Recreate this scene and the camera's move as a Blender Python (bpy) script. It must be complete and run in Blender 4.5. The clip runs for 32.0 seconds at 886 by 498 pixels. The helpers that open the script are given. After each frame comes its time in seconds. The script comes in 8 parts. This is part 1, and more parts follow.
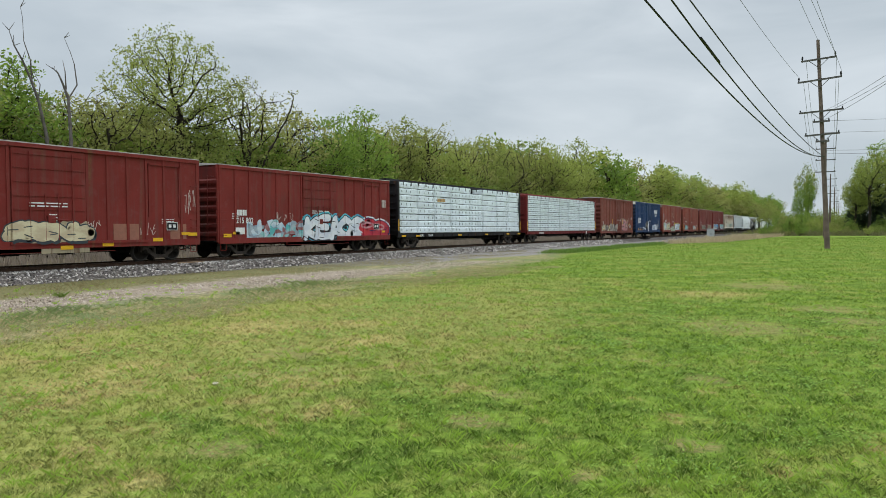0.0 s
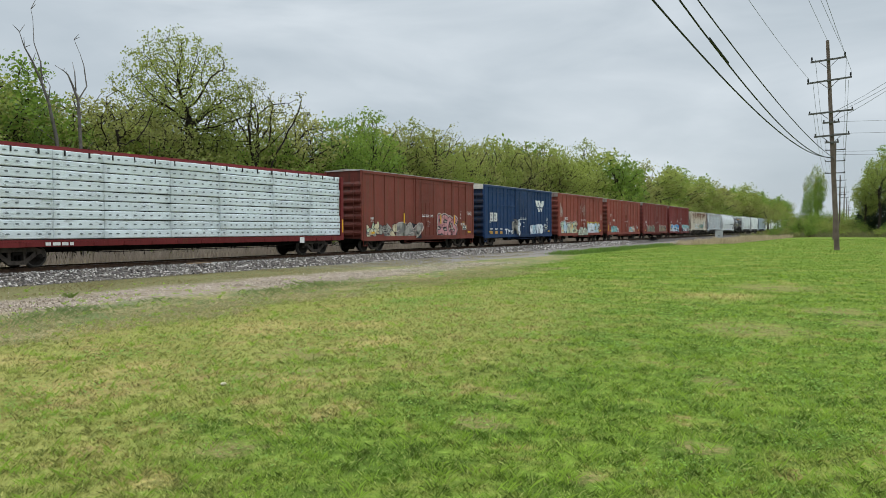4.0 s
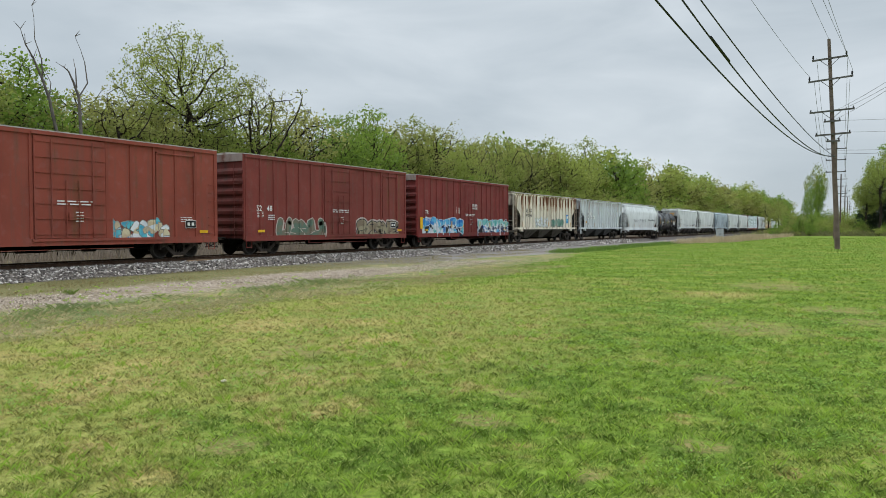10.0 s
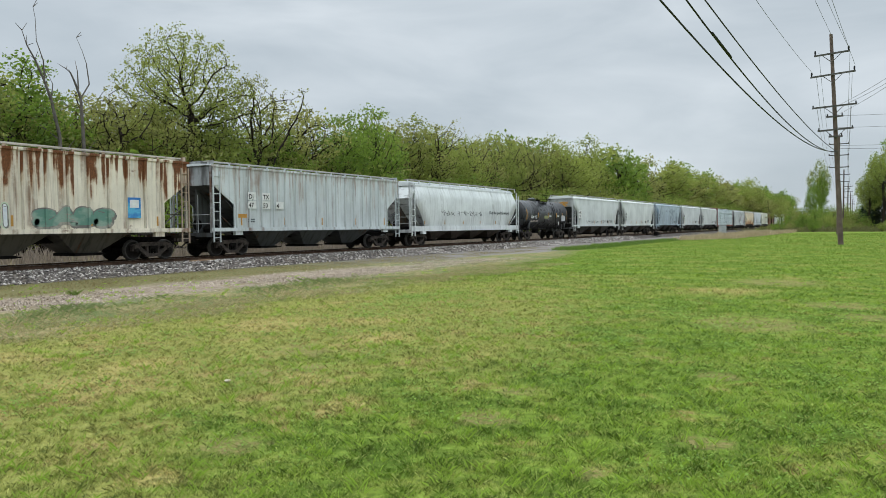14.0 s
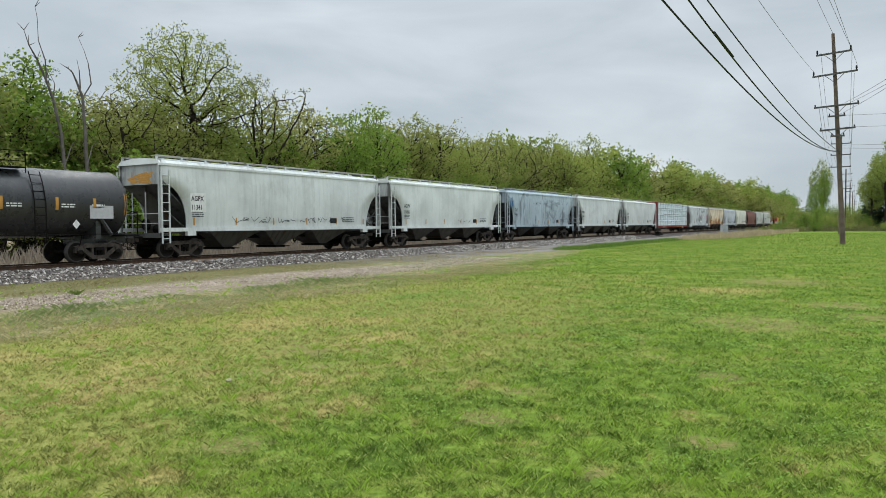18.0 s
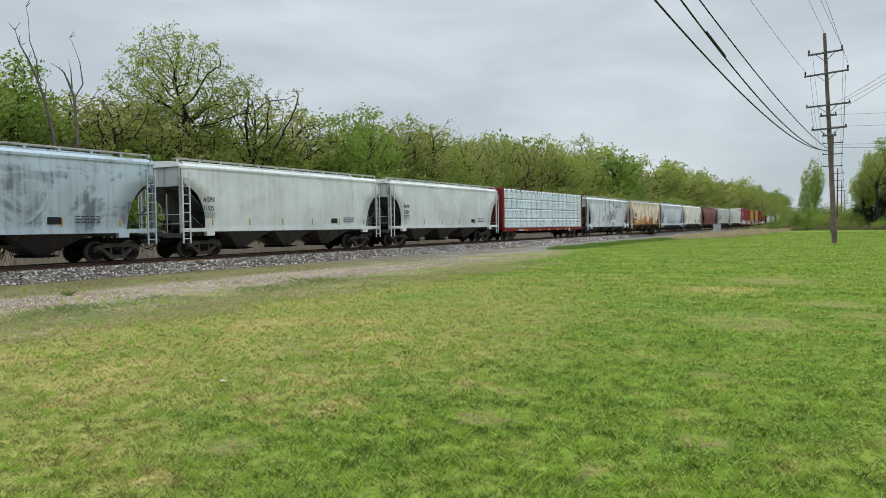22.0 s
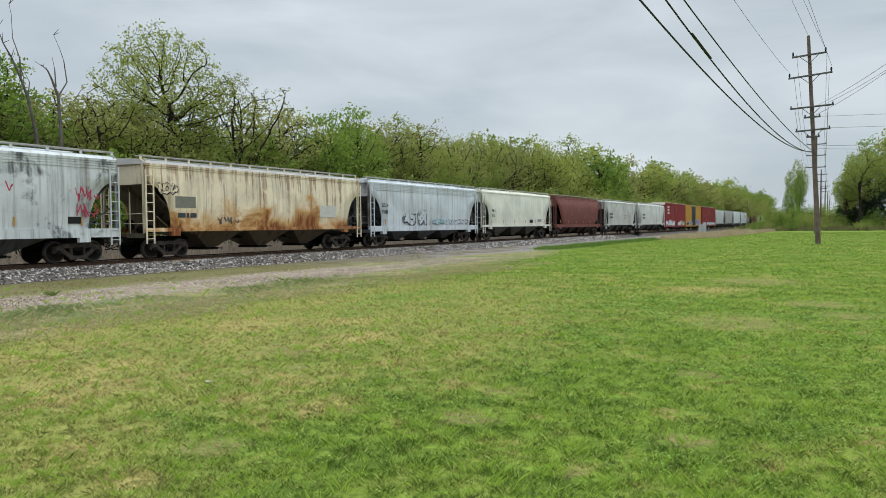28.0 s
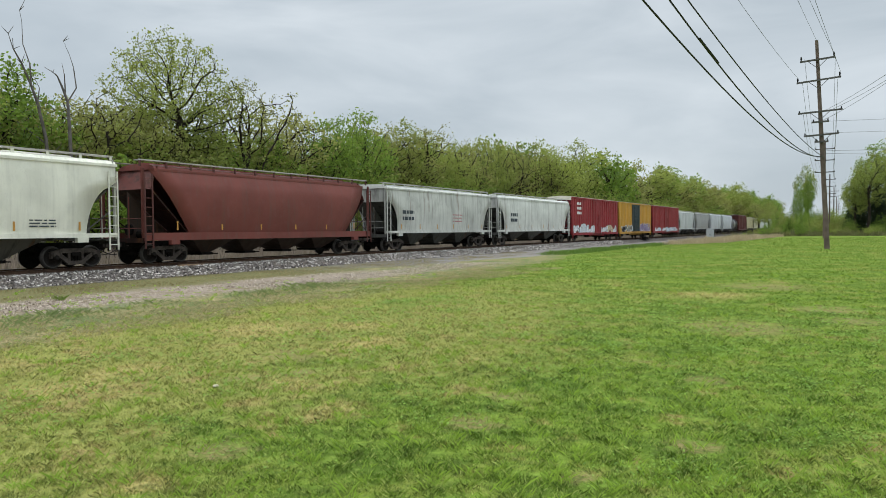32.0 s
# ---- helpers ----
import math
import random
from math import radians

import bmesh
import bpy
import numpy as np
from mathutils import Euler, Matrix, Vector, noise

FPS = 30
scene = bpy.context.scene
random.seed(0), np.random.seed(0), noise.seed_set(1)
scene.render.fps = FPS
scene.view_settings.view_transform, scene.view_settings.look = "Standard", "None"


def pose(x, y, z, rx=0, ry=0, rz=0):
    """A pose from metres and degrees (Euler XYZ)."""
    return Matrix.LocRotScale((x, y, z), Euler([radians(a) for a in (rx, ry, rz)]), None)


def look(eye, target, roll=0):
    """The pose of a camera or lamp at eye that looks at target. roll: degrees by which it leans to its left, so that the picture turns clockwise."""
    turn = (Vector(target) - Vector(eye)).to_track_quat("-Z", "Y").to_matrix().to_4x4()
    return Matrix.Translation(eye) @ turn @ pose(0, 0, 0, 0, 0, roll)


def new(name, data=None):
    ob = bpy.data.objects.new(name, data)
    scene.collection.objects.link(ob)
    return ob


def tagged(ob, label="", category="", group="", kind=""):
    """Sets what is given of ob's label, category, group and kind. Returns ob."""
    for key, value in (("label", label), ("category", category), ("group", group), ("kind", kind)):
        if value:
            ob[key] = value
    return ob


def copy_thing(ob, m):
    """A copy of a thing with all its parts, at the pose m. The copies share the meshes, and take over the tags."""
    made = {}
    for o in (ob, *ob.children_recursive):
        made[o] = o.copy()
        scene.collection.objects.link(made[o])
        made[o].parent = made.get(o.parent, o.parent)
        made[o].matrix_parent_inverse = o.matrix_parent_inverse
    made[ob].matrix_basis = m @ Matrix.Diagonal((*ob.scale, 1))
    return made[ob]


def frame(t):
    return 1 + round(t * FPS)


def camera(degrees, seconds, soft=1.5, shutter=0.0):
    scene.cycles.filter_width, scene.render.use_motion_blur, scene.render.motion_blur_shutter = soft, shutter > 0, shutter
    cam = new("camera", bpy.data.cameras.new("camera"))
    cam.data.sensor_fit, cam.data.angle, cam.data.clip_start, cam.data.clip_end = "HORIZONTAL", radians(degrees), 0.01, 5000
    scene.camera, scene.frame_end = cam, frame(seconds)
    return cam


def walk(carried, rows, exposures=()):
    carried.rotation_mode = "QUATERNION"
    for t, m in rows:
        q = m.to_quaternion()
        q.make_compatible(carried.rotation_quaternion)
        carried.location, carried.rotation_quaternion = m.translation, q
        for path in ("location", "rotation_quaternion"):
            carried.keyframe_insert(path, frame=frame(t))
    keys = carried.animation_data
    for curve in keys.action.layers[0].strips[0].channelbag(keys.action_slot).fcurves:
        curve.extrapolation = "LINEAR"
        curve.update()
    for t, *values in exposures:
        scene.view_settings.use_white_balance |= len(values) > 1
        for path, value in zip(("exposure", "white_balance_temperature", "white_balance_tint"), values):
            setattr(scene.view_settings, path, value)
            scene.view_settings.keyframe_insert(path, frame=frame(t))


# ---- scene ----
from math import sin, cos, pi, tan, atan2, sqrt, hypot

cam = camera(62.2, 32.0, soft=0.7)
walk(cam, [(t, pose(0, 0, 1.6, 90 + p, 0, y) @ pose(0, 0, 0, 0, 0, -r)) for t, y, p, r in (
    (0, 29.01, -1.53, 0.39), (0.5, 29.17, -1.57, 0.38), (1, 29.33, -1.65, 0.33), (1.5, 29.33, -1.54, 0.29),
    (2, 29.32, -1.45, 0.35), (2.5, 29.30, -1.47, 0.37), (3, 29.37, -1.47, 0.37), (3.5, 29.53, -1.39, 0.39),
    (5.5, 29.60, -1.86, 0.18), (6, 29.49, -1.99, 0.14), (6.5, 29.41, -2.01, 0.18), (7, 29.40, -1.96, 0.17),
    (7.5, 29.37, -1.82, 0.29), (8, 29.32, -1.74, 0.33), (8.5, 29.31, -1.65, 0.30), (9, 29.35, -1.60, 0.20),
    (9.5, 29.49, -1.56, 0.21), (10, 29.63, -1.61, 0.18), (10.5, 29.63, -1.69, 0.23), (11, 29.62, -1.72, 0.22),
    (11.5, 29.66, -1.66, 0.31), (12, 29.65, -1.55, 0.44), (12.5, 29.66, -1.51, 0.58), (13, 29.73, -1.53, 0.71),
    (13.5, 29.78, -1.64, 0.69), (14, 29.83, -1.74, 0.59), (14.5, 29.88, -1.80, 0.48), (16.5, 30.01, -1.78, 0.63),
    (17, 29.99, -1.77, 0.65), (17.5, 29.94, -1.74, 0.60), (18, 29.95, -1.77, 0.58), (18.5, 29.93, -1.95, 0.57),
    (19, 29.87, -2.08, 0.59), (19.5, 29.76, -2.15, 0.58), (20, 29.60, -2.14, 0.61), (20.5, 29.44, -1.98, 0.60),
    (21, 29.36, -1.87, 0.57), (21.5, 29.42, -1.84, 0.63), (22, 29.46, -1.78, 0.72), (22.5, 29.43, -1.82, 0.66),
    (23, 29.30, -1.84, 0.68), (23.5, 29.23, -1.74, 0.56), (24, 29.22, -1.61, 0.50), (24.5, 29.28, -1.54, 0.61),
    (25, 29.24, -1.54, 0.81), (25.5, 29.07, -1.63, 0.81), (27.5, 28.45, -1.83, 0.62), (28, 28.45, -1.79, 0.63),
    (28.5, 28.53, -1.73, 0.62), (29, 28.61, -1.71, 0.67), (29.5, 28.62, -1.75, 0.73), (30, 28.58, -1.68, 0.69),
    (30.5, 28.58, -1.53, 0.50), (31, 28.59, -1.46, 0.49), (31.5, 28.71, -1.47, 0.61), (32, 28.99, -1.40, 0.60),
)])

# ---- world, sun ----
world = bpy.data.worlds.new("overcast_sky")
scene.world = world
world.use_nodes = True


def build_sky():
    nt = world.node_tree
    nt.nodes.clear()
    N, L = nt.nodes.new, nt.links.new
    out, bg = N("ShaderNodeOutputWorld"), N("ShaderNodeBackground")
    sky = N("ShaderNodeTexSky")
    sky.sky_type, sky.sun_disc = "NISHITA", False
    sky.sun_elevation, sky.sun_rotation = radians(70), radians(290)
    co, mp, no, no2 = N("ShaderNodeTexCoord"), N("ShaderNodeMapping"), N("ShaderNodeTexNoise"), N("ShaderNodeTexNoise")
    mp.inputs["Scale"].default_value = (1.0, 1.0, 3.2)
    no.inputs["Scale"].default_value, no.inputs["Detail"].default_value = 2.8, 6
    no.inputs["Distortion"].default_value = 0.5
    L(co.outputs["Generated"], mp.inputs["Vector"])
    L(mp.outputs["Vector"], no.inputs["Vector"])
    # cloud deck: grey at the skyline, brighter overhead
    cloud = N("ShaderNodeValToRGB")
    e = cloud.color_ramp.elements
    e[0].position, e[0].color = 0.36, (0.50, 0.570, 0.625, 1)
    e[1].position, e[1].color = 0.66, (0.70, 0.765, 0.815, 1)
    L(no.outputs["Fac"], cloud.inputs["Fac"])
    sep = N("ShaderNodeSeparateXYZ")
    L(co.outputs["Generated"], sep.inputs["Vector"])
    up = N("ShaderNodeMapRange")
    up.inputs["From Min"].default_value, up.inputs["From Max"].default_value = 0.30, 1.0
    up.inputs["To Min"].default_value, up.inputs["To Max"].default_value = 1.0, 4.2
    L(sep.outputs["Z"], up.inputs["Value"])
    gain = N("ShaderNodeVectorMath")
    gain.operation = "SCALE"
    L(cloud.outputs["Color"], gain.inputs[0])
    L(up.outputs["Result"], gain.inputs["Scale"])
    skyg = N("ShaderNodeVectorMath")
    skyg.operation = "SCALE"
    skyg.inputs["Scale"].default_value = 0.1
    L(sky.outputs["Color"], skyg.inputs[0])
    mix = N("ShaderNodeMix")
    mix.data_type = "RGBA"
    mix.inputs["Factor"].default_value = 0.93
    L(skyg.outputs["Vector"], mix.inputs["A"])
    L(gain.outputs["Vector"], mix.inputs["B"])
    L(mix.outputs["Result"], bg.inputs["Color"])
    bg.inputs["Strength"].default_value = 1.0
    L(bg.outputs["Background"], out.inputs["Surface"])


build_sky()
sun = new("sun", bpy.data.lights.new("sun", "SUN"))
sun.data.energy, sun.data.angle, sun.data.color = 1.5, radians(40), (1.0, 0.97, 0.92)
sun.matrix_world = look((0, 0, 0), (0.28, 0.10, -0.95))
scene.view_settings.exposure = 0.0


# ---- materials ----
MATS = {}


class Nodes:
    """A short hand for node trees."""

    def __init__(self, name):
        self.m = bpy.data.materials.new(name)
        self.m.use_nodes = True
        self.t = self.m.node_tree
        self.b = self.t.nodes["Principled BSDF"]

    def n(self, kind, **values):
        node = self.t.nodes.new("ShaderNode" + kind)
        for k, v in values.items():
            setattr(node, k, v)
        return node

    def link(self, a, b):
        self.t.links.new(a, b)

    def put(self, socket, v):
        if isinstance(v, bpy.types.NodeSocket):
            self.link(v, socket)
        else:
            socket.default_value = (*v, 1) if isinstance(v, tuple) and len(v) == 3 and socket.type == "RGBA" else v

    def co(self, world_space=False, scale=(1, 1, 1)):
        mp = self.n("Mapping")
        mp.inputs["Scale"].default_value = scale
        src = self.n("NewGeometry").outputs["Position"] if world_space else self.n("TexCoord").outputs["Object"]
        self.link(src, mp.inputs["Vector"])
        return mp.outputs["Vector"]

    def noise(self, vec, scale, detail=4, rough=0.55, dist=0.0):
        no = self.n("TexNoise")
        self.link(vec, no.inputs["Vector"])
        for k, v in (("Scale", scale), ("Detail", detail), ("Roughness", rough), ("Distortion", dist)):
            no.inputs[k].default_value = v
        return no.outputs["Fac"]

    def step(self, fac, lo, hi, a=0.0, b=1.0):
        mr = self.n("MapRange", interpolation_type="SMOOTHSTEP")
        self.put(mr.inputs["Value"], fac)
        for k, v in (("From Min", lo), ("From Max", hi), ("To Min", a), ("To Max", b)):
            mr.inputs[k].default_value = v
        return mr.outputs["Result"]

    def mix(self, fac, a, b, mode="MIX"):
        mx = self.n("Mix", data_type="RGBA", blend_type=mode)
        self.put(mx.inputs["Factor"], fac)
        self.put(mx.inputs["A"], a)
        self.put(mx.inputs["B"], b)
        return mx.outputs["Result"]

    def math(self, op, a, b=0.0):
        ma = self.n("Math", operation=op)
        self.put(ma.inputs[0], a)
        self.put(ma.inputs[1], b)
        return ma.outputs[0]

    def bump(self, height, strength, distance=0.02):
        bu = self.n("Bump")
        bu.inputs["Strength"].default_value, bu.inputs["Distance"].default_value = strength, distance
        self.link(height, bu.inputs["Height"])
        self.link(bu.outputs["Normal"], self.b.inputs["Normal"])

    def done(self, color, rough=0.7, metal=0.0, spec=0.4):
        self.put(self.b.inputs["Base Color"], color)
        self.put(self.b.inputs["Roughness"], rough)
        self.put(self.b.inputs["Metallic"], metal)
        self.b.inputs["Specular IOR Level"].default_value = spec
        return self.m


def shade(c, k):
    return tuple(min(1.0, v * k) for v in c)


def plain(name, color, rough=0.6, metal=0.0, vary=0.25, scale=3.0, spec=0.2):
    """A surface with soft blotches and fine grain."""
    if name in MATS:
        return MATS[name]
    s = Nodes(name)
    v = s.co()
    big, fine = s.noise(v, scale, 3), s.noise(v, scale * 14, 3)
    c = s.mix(s.step(big, 0.3, 0.7), shade(color, 1 - vary), shade(color, 1 + vary * 0.6))
    c = s.mix(s.step(fine, 0.35, 0.7, 0.0, 0.5), c, shade(color, 1 - vary * 1.2))
    s.bump(fine, 0.15, 0.01)
    MATS[name] = s.done(c, rough, metal, spec)
    return MATS[name]


# ---- geometry helpers ----
def mesh_ob(name, bm, material, parent=None, label="", m=None, smooth=False):
    me = bpy.data.meshes.new(name)
    bm.normal_update()
    bm.to_mesh(me)
    bm.free()
    return data_ob(name, me, material, parent, label, m, smooth)


def data_ob(name, me, material, parent=None, label="", m=None, smooth=False):
    if material is not None and not me.materials:
        me.materials.append(material)
    if smooth:
        me.polygons.foreach_set("use_smooth", [True] * len(me.polygons))
    ob = new(name, me)
    if parent is not None:
        ob.parent = parent
    if m is not None:
        ob.matrix_basis = m
    if label:
        ob["label"] = label
    return ob


part = mesh_ob


def box(bm, x0, x1, y0, y1, z0, z1, bevel=0.0):
    """An axis-aligned block, with chamfered edges if bevel."""
    vs = [bm.verts.new((x, y, z)) for z in (z0, z1) for x, y in ((x0, y0), (x1, y0), (x1, y1), (x0, y1))]
    fs = [bm.faces.new([vs[i] for i in q]) for q in
          ((3, 2, 1, 0), (4, 5, 6, 7), (0, 1, 5, 4), (1, 2, 6, 5), (2, 3, 7, 6), (3, 0, 4, 7))]
    if bevel:
        es = list({e for f in fs for e in f.edges})
        bmesh.ops.bevel(bm, geom=es, offset=bevel, segments=1, profile=0.5, affect="EDGES")
    return bm


def rod(bm, a, b, r, sides=8, r2=None, caps=True):
    """A round bar from a to b."""
    a, b = Vector(a), Vector(b)
    r2 = r if r2 is None else r2
    q = (b - a).to_track_quat("Z", "Y")
    rings = []
    for p, rr in ((a, r), (b, r2)):
        rings.append([bm.verts.new(p + q @ Vector((rr * cos(2 * pi * i / sides), rr * sin(2 * pi * i / sides), 0)))
                      for i in range(sides)])
    for i in range(sides):
        j = (i + 1) % sides
        bm.faces.new((rings[0][i], rings[0][j], rings[1][j], rings[1][i]))
    if caps:
        bm.faces.new(rings[0][::-1])
        bm.faces.new(rings[1])
    return bm


def extrude_y(bm, profile, y0, y1, closed=True, ends=True):
    """A section in x, z drawn out along y."""
    a = [bm.verts.new((x, y0, z)) for x, z in profile]
    b = [bm.verts.new((x, y1, z)) for x, z in profile]
    n = len(profile)
    for i in range(n if closed else n - 1):
        j = (i + 1) % n
        bm.faces.new((a[i], b[i], b[j], a[j]))
    if ends and closed:
        bm.faces.new(a)
        bm.faces.new(b[::-1])
    return bm


def from_arrays(name, verts, faces, material, parent=None, label="", m=None):
    me = bpy.data.meshes.new(name)
    me.from_pydata([tuple(v) for v in verts], [], faces)
    me.update()
    return data_ob(name, me, material, parent, label, m)


def quads_mesh(name, corners, material):
    """Loose quads from an (n, 4, 3) array."""
    n = len(corners)
    me = bpy.data.meshes.new(name)
    me.vertices.add(n * 4)
    me.vertices.foreach_set("co", np.asarray(corners, dtype=np.float32).ravel())
    me.loops.add(n * 4)
    me.loops.foreach_set("vertex_index", np.arange(n * 4, dtype=np.int32))
    me.polygons.add(n)
    me.polygons.foreach_set("loop_start", np.arange(0, n * 4, 4, dtype=np.int32))
    me.update(calc_edges=True)
    me.materials.append(material)
    return me

# ---- ground ----
TRACK_X, RAIL_Z = -29.5, 0.22


def ground_z(x, y):
    """Height of the land: a flat lawn that dips to a shallow ditch before the track bed."""
    d = x - TRACK_X
    z = 0.0
    if x < -8:
        k = min(1.0, (-8 - x) / 14)
        z = -0.32 * k * k * (3 - 2 * k)
    if -2.95 < d < 2.9:
        k = max(0.0, min(1.0, (2.9 - abs(d)) / 1.0))
        z = z + (RAIL_Z - 0.2 - z) * k
    if d < -2.9:
        z = -0.32 + 0.25 * min(1, (-d - 2.9) / 10)
    return z


def land():
    """The grid of the ground: its lines in x and y, and its heights."""
    xs = [-3000, -1200, -500, -200, -120, -90, -70, -60, -54] + [-50 + 2 * i for i in range(8)]
    xs += [-34.5, -33.5, -32.4, -31.9, -31.4, -30, -29, -27.6, -27.1, -26.6, -26, -25] + [-24 + 0.5 * i for i in range(73)]
    xs += [14, 17, 22, 30, 45, 70, 120, 300, 1000, 3000]
    ys = [-3000, -800, -200, -60, -25, -12, -6] + [-3 + 0.5 * i for i in range(66)] + [30 + i for i in range(15)] + [45 + 4 * i for i in range(30)]
    ys += [170, 190, 220, 260, 320, 400, 520, 700, 1000, 1600, 3500]
    hs = np.zeros((len(ys), len(xs)))
    for j, y in enumerate(ys):
        for i, x in enumerate(xs):
            n = 0.0
            if -26 < x < 60 and -50 < y < 200:
                n = 0.05 * noise.noise((x * 0.16, y * 0.16, 1.0)) + 0.035 * noise.noise((x * 0.6, y * 0.6, 3.0)) + 0.016 * noise.noise((x * 1.3, y * 1.3, 5.0))
            hs[j, i] = ground_z(x, y) + n
    return np.array(xs, float), np.array(ys, float), hs


LAND_X, LAND_Y, LAND_Z = land()


def lawn_z(x, y):
    """The ground's height under many places at once."""
    i = np.clip(np.searchsorted(LAND_X, x) - 1, 0, len(LAND_X) - 2)
    j = np.clip(np.searchsorted(LAND_Y, y) - 1, 0, len(LAND_Y) - 2)
    u, w = (x - LAND_X[i]) / (LAND_X[i + 1] - LAND_X[i]), (y - LAND_Y[j]) / (LAND_Y[j + 1] - LAND_Y[j])
    return (LAND_Z[j, i] * (1 - u) + LAND_Z[j, i + 1] * u) * (1 - w) + (LAND_Z[j + 1, i] * (1 - u) + LAND_Z[j + 1, i + 1] * u) * w - 0.004


def build_ground():
    xs, ys = LAND_X, LAND_Y
    verts = [(x, y, LAND_Z[j, i]) for j, y in enumerate(ys) for i, x in enumerate(xs)]
    w = len(xs)
    faces = [(j * w + i, j * w + i + 1, (j + 1) * w + i + 1, (j + 1) * w + i) for j in range(len(ys) - 1) for i in range(w - 1)]
    ob = from_arrays("ground", verts, faces, ground_material())
    ob.data.polygons.foreach_set("use_smooth", [True] * len(ob.data.polygons))
    tagged(ob, "mown green lawn running down to a gravel track beside the railway", "ground", kind="structure")


STRAW = ((-4.07, 5.28, 0.34), (-6.07, 8.69, 0.55), (-8.5, 9.1, 0.9), (-7.12, 4.73, 0.6), (-5.26, 5.99, 0.35), (-4.0, 3.14, 0.25), (-7.3, 10.2, 0.7), (-7.5, 5.7, 0.5),
         (-2.97, 18.6, 1.1), (-11.2, 7.6, 0.8), (-9.6, 5.2, 0.6))
SOIL = ((-5.8, 5.96, 0.20), (-6.38, 7.35, 0.42), (-4.06, 3.9, 0.26), (-11.6, 6.82, 0.55), (-1.52, 4.52, 0.13), (-2.73, 5.44, 0.28), (-2.9, 6.43, 0.22), (-0.99, 5.58, 0.22),
        (-1.31, 8.07, 0.25), (-1.55, 12.6, 0.95), (-2.04, 21.6, 1.2), (-0.4, 15.8, 0.7), (0.19, 14.0, 0.6), (-5.5, 6.5, 0.25))


def spots_mask(s, v, spots, ragged):
    """Ragged round patches about the given places."""
    total = 0.0
    for x, y, r in spots:
        gap = s.n("VectorMath", operation="DISTANCE")
        s.link(v, gap.inputs[0])
        gap.inputs[1].default_value = (x, y, 0)
        near = s.math("SUBTRACT", gap.outputs["Value"], s.math("MULTIPLY", s.math("SUBTRACT", ragged, 0.5), r * 3.0))
        total = s.math("MAXIMUM", total, s.step(near, r * 1.25, r * 0.45))
    return total


def lawn_color(s, v, X, Y):
    """The lawn from large to small: green towards the far side, yellowed towards the railway, worn places, and clumps of lush and thin grass."""
    big, mid, clump = s.noise(v, 0.30, 5, 0.6), s.noise(v, 1.3, 6, 0.68, 0.4), s.noise(v, 5.5, 5, 0.66, 0.3)
    tuft, streak = s.noise(v, 15, 4, 0.65), s.noise(s.co(True, (0.32, 1.5, 1.0)), 1.0, 5, 0.66)
    west = s.math("MULTIPLY", s.step(X, -1.5, -8.0), s.step(Y, 26, 10))
    c = s.mix(s.step(mid, 0.36, 0.64), (0.102, 0.180, 0.021), (0.195, 0.288, 0.036))
    yellow = s.step(s.math("ADD", s.math("ADD", s.math("MULTIPLY", big, 0.6), s.math("MULTIPLY", mid, 0.5)), s.math("MULTIPLY", west, 0.21)), 0.53, 0.70, 0, 0.92)
    c = s.mix(yellow, c, s.mix(s.step(clump, 0.35, 0.65), (0.21, 0.225, 0.050), (0.40, 0.385, 0.115)))
    c = s.mix(s.step(s.math("ADD", mid, s.math("MULTIPLY", west, 0.07)), 0.58, 0.66, 0, 0.75), c, (0.36, 0.26, 0.11))
    c = s.mix(s.math("MULTIPLY", s.step(Y, 8, 24), s.step(streak, 0.46, 0.60, 0, 0.55)), c, (0.095, 0.180, 0.018))
    c = s.mix(s.math("MULTIPLY", s.step(Y, 6, 16), s.step(streak, 0.44, 0.36, 0, 0.45)), c, (0.27, 0.345, 0.055))
    c = s.mix(s.math("MULTIPLY", spots_mask(s, v, STRAW, clump), 0.8), c, s.mix(s.step(tuft, 0.38, 0.62), (0.28, 0.20, 0.085), (0.64, 0.54, 0.20)))
    soil = s.math("MULTIPLY", spots_mask(s, v, SOIL, clump), s.step(tuft, 0.34, 0.60, 0.2, 0.85))
    c = s.mix(soil, c, s.mix(s.step(tuft, 0.40, 0.60), (0.10, 0.072, 0.034), (0.40, 0.305, 0.145)))
    c = s.mix(s.math("MULTIPLY", s.step(Y, 30, 12, 0.35, 1.0), s.step(clump, 0.53, 0.62, 0, 0.62)), c, s.mix(west, (0.055, 0.095, 0.014), (0.12, 0.11, 0.030)))
    c = s.mix(s.step(clump, 0.46, 0.37, 0, 0.55), c, s.mix(west, (0.22, 0.350, 0.048), (0.47, 0.46, 0.140)))
    grain = s.step(Y, 26, 9, 0.25, 1.0)
    c = s.mix(s.math("MULTIPLY", grain, s.step(tuft, 0.54, 0.64, 0, 0.55)), c, (0.045, 0.075, 0.014))
    return s.mix(s.step(tuft, 0.45, 0.36, 0, 0.40), c, s.mix(west, (0.27, 0.395, 0.070), (0.52, 0.49, 0.180)))


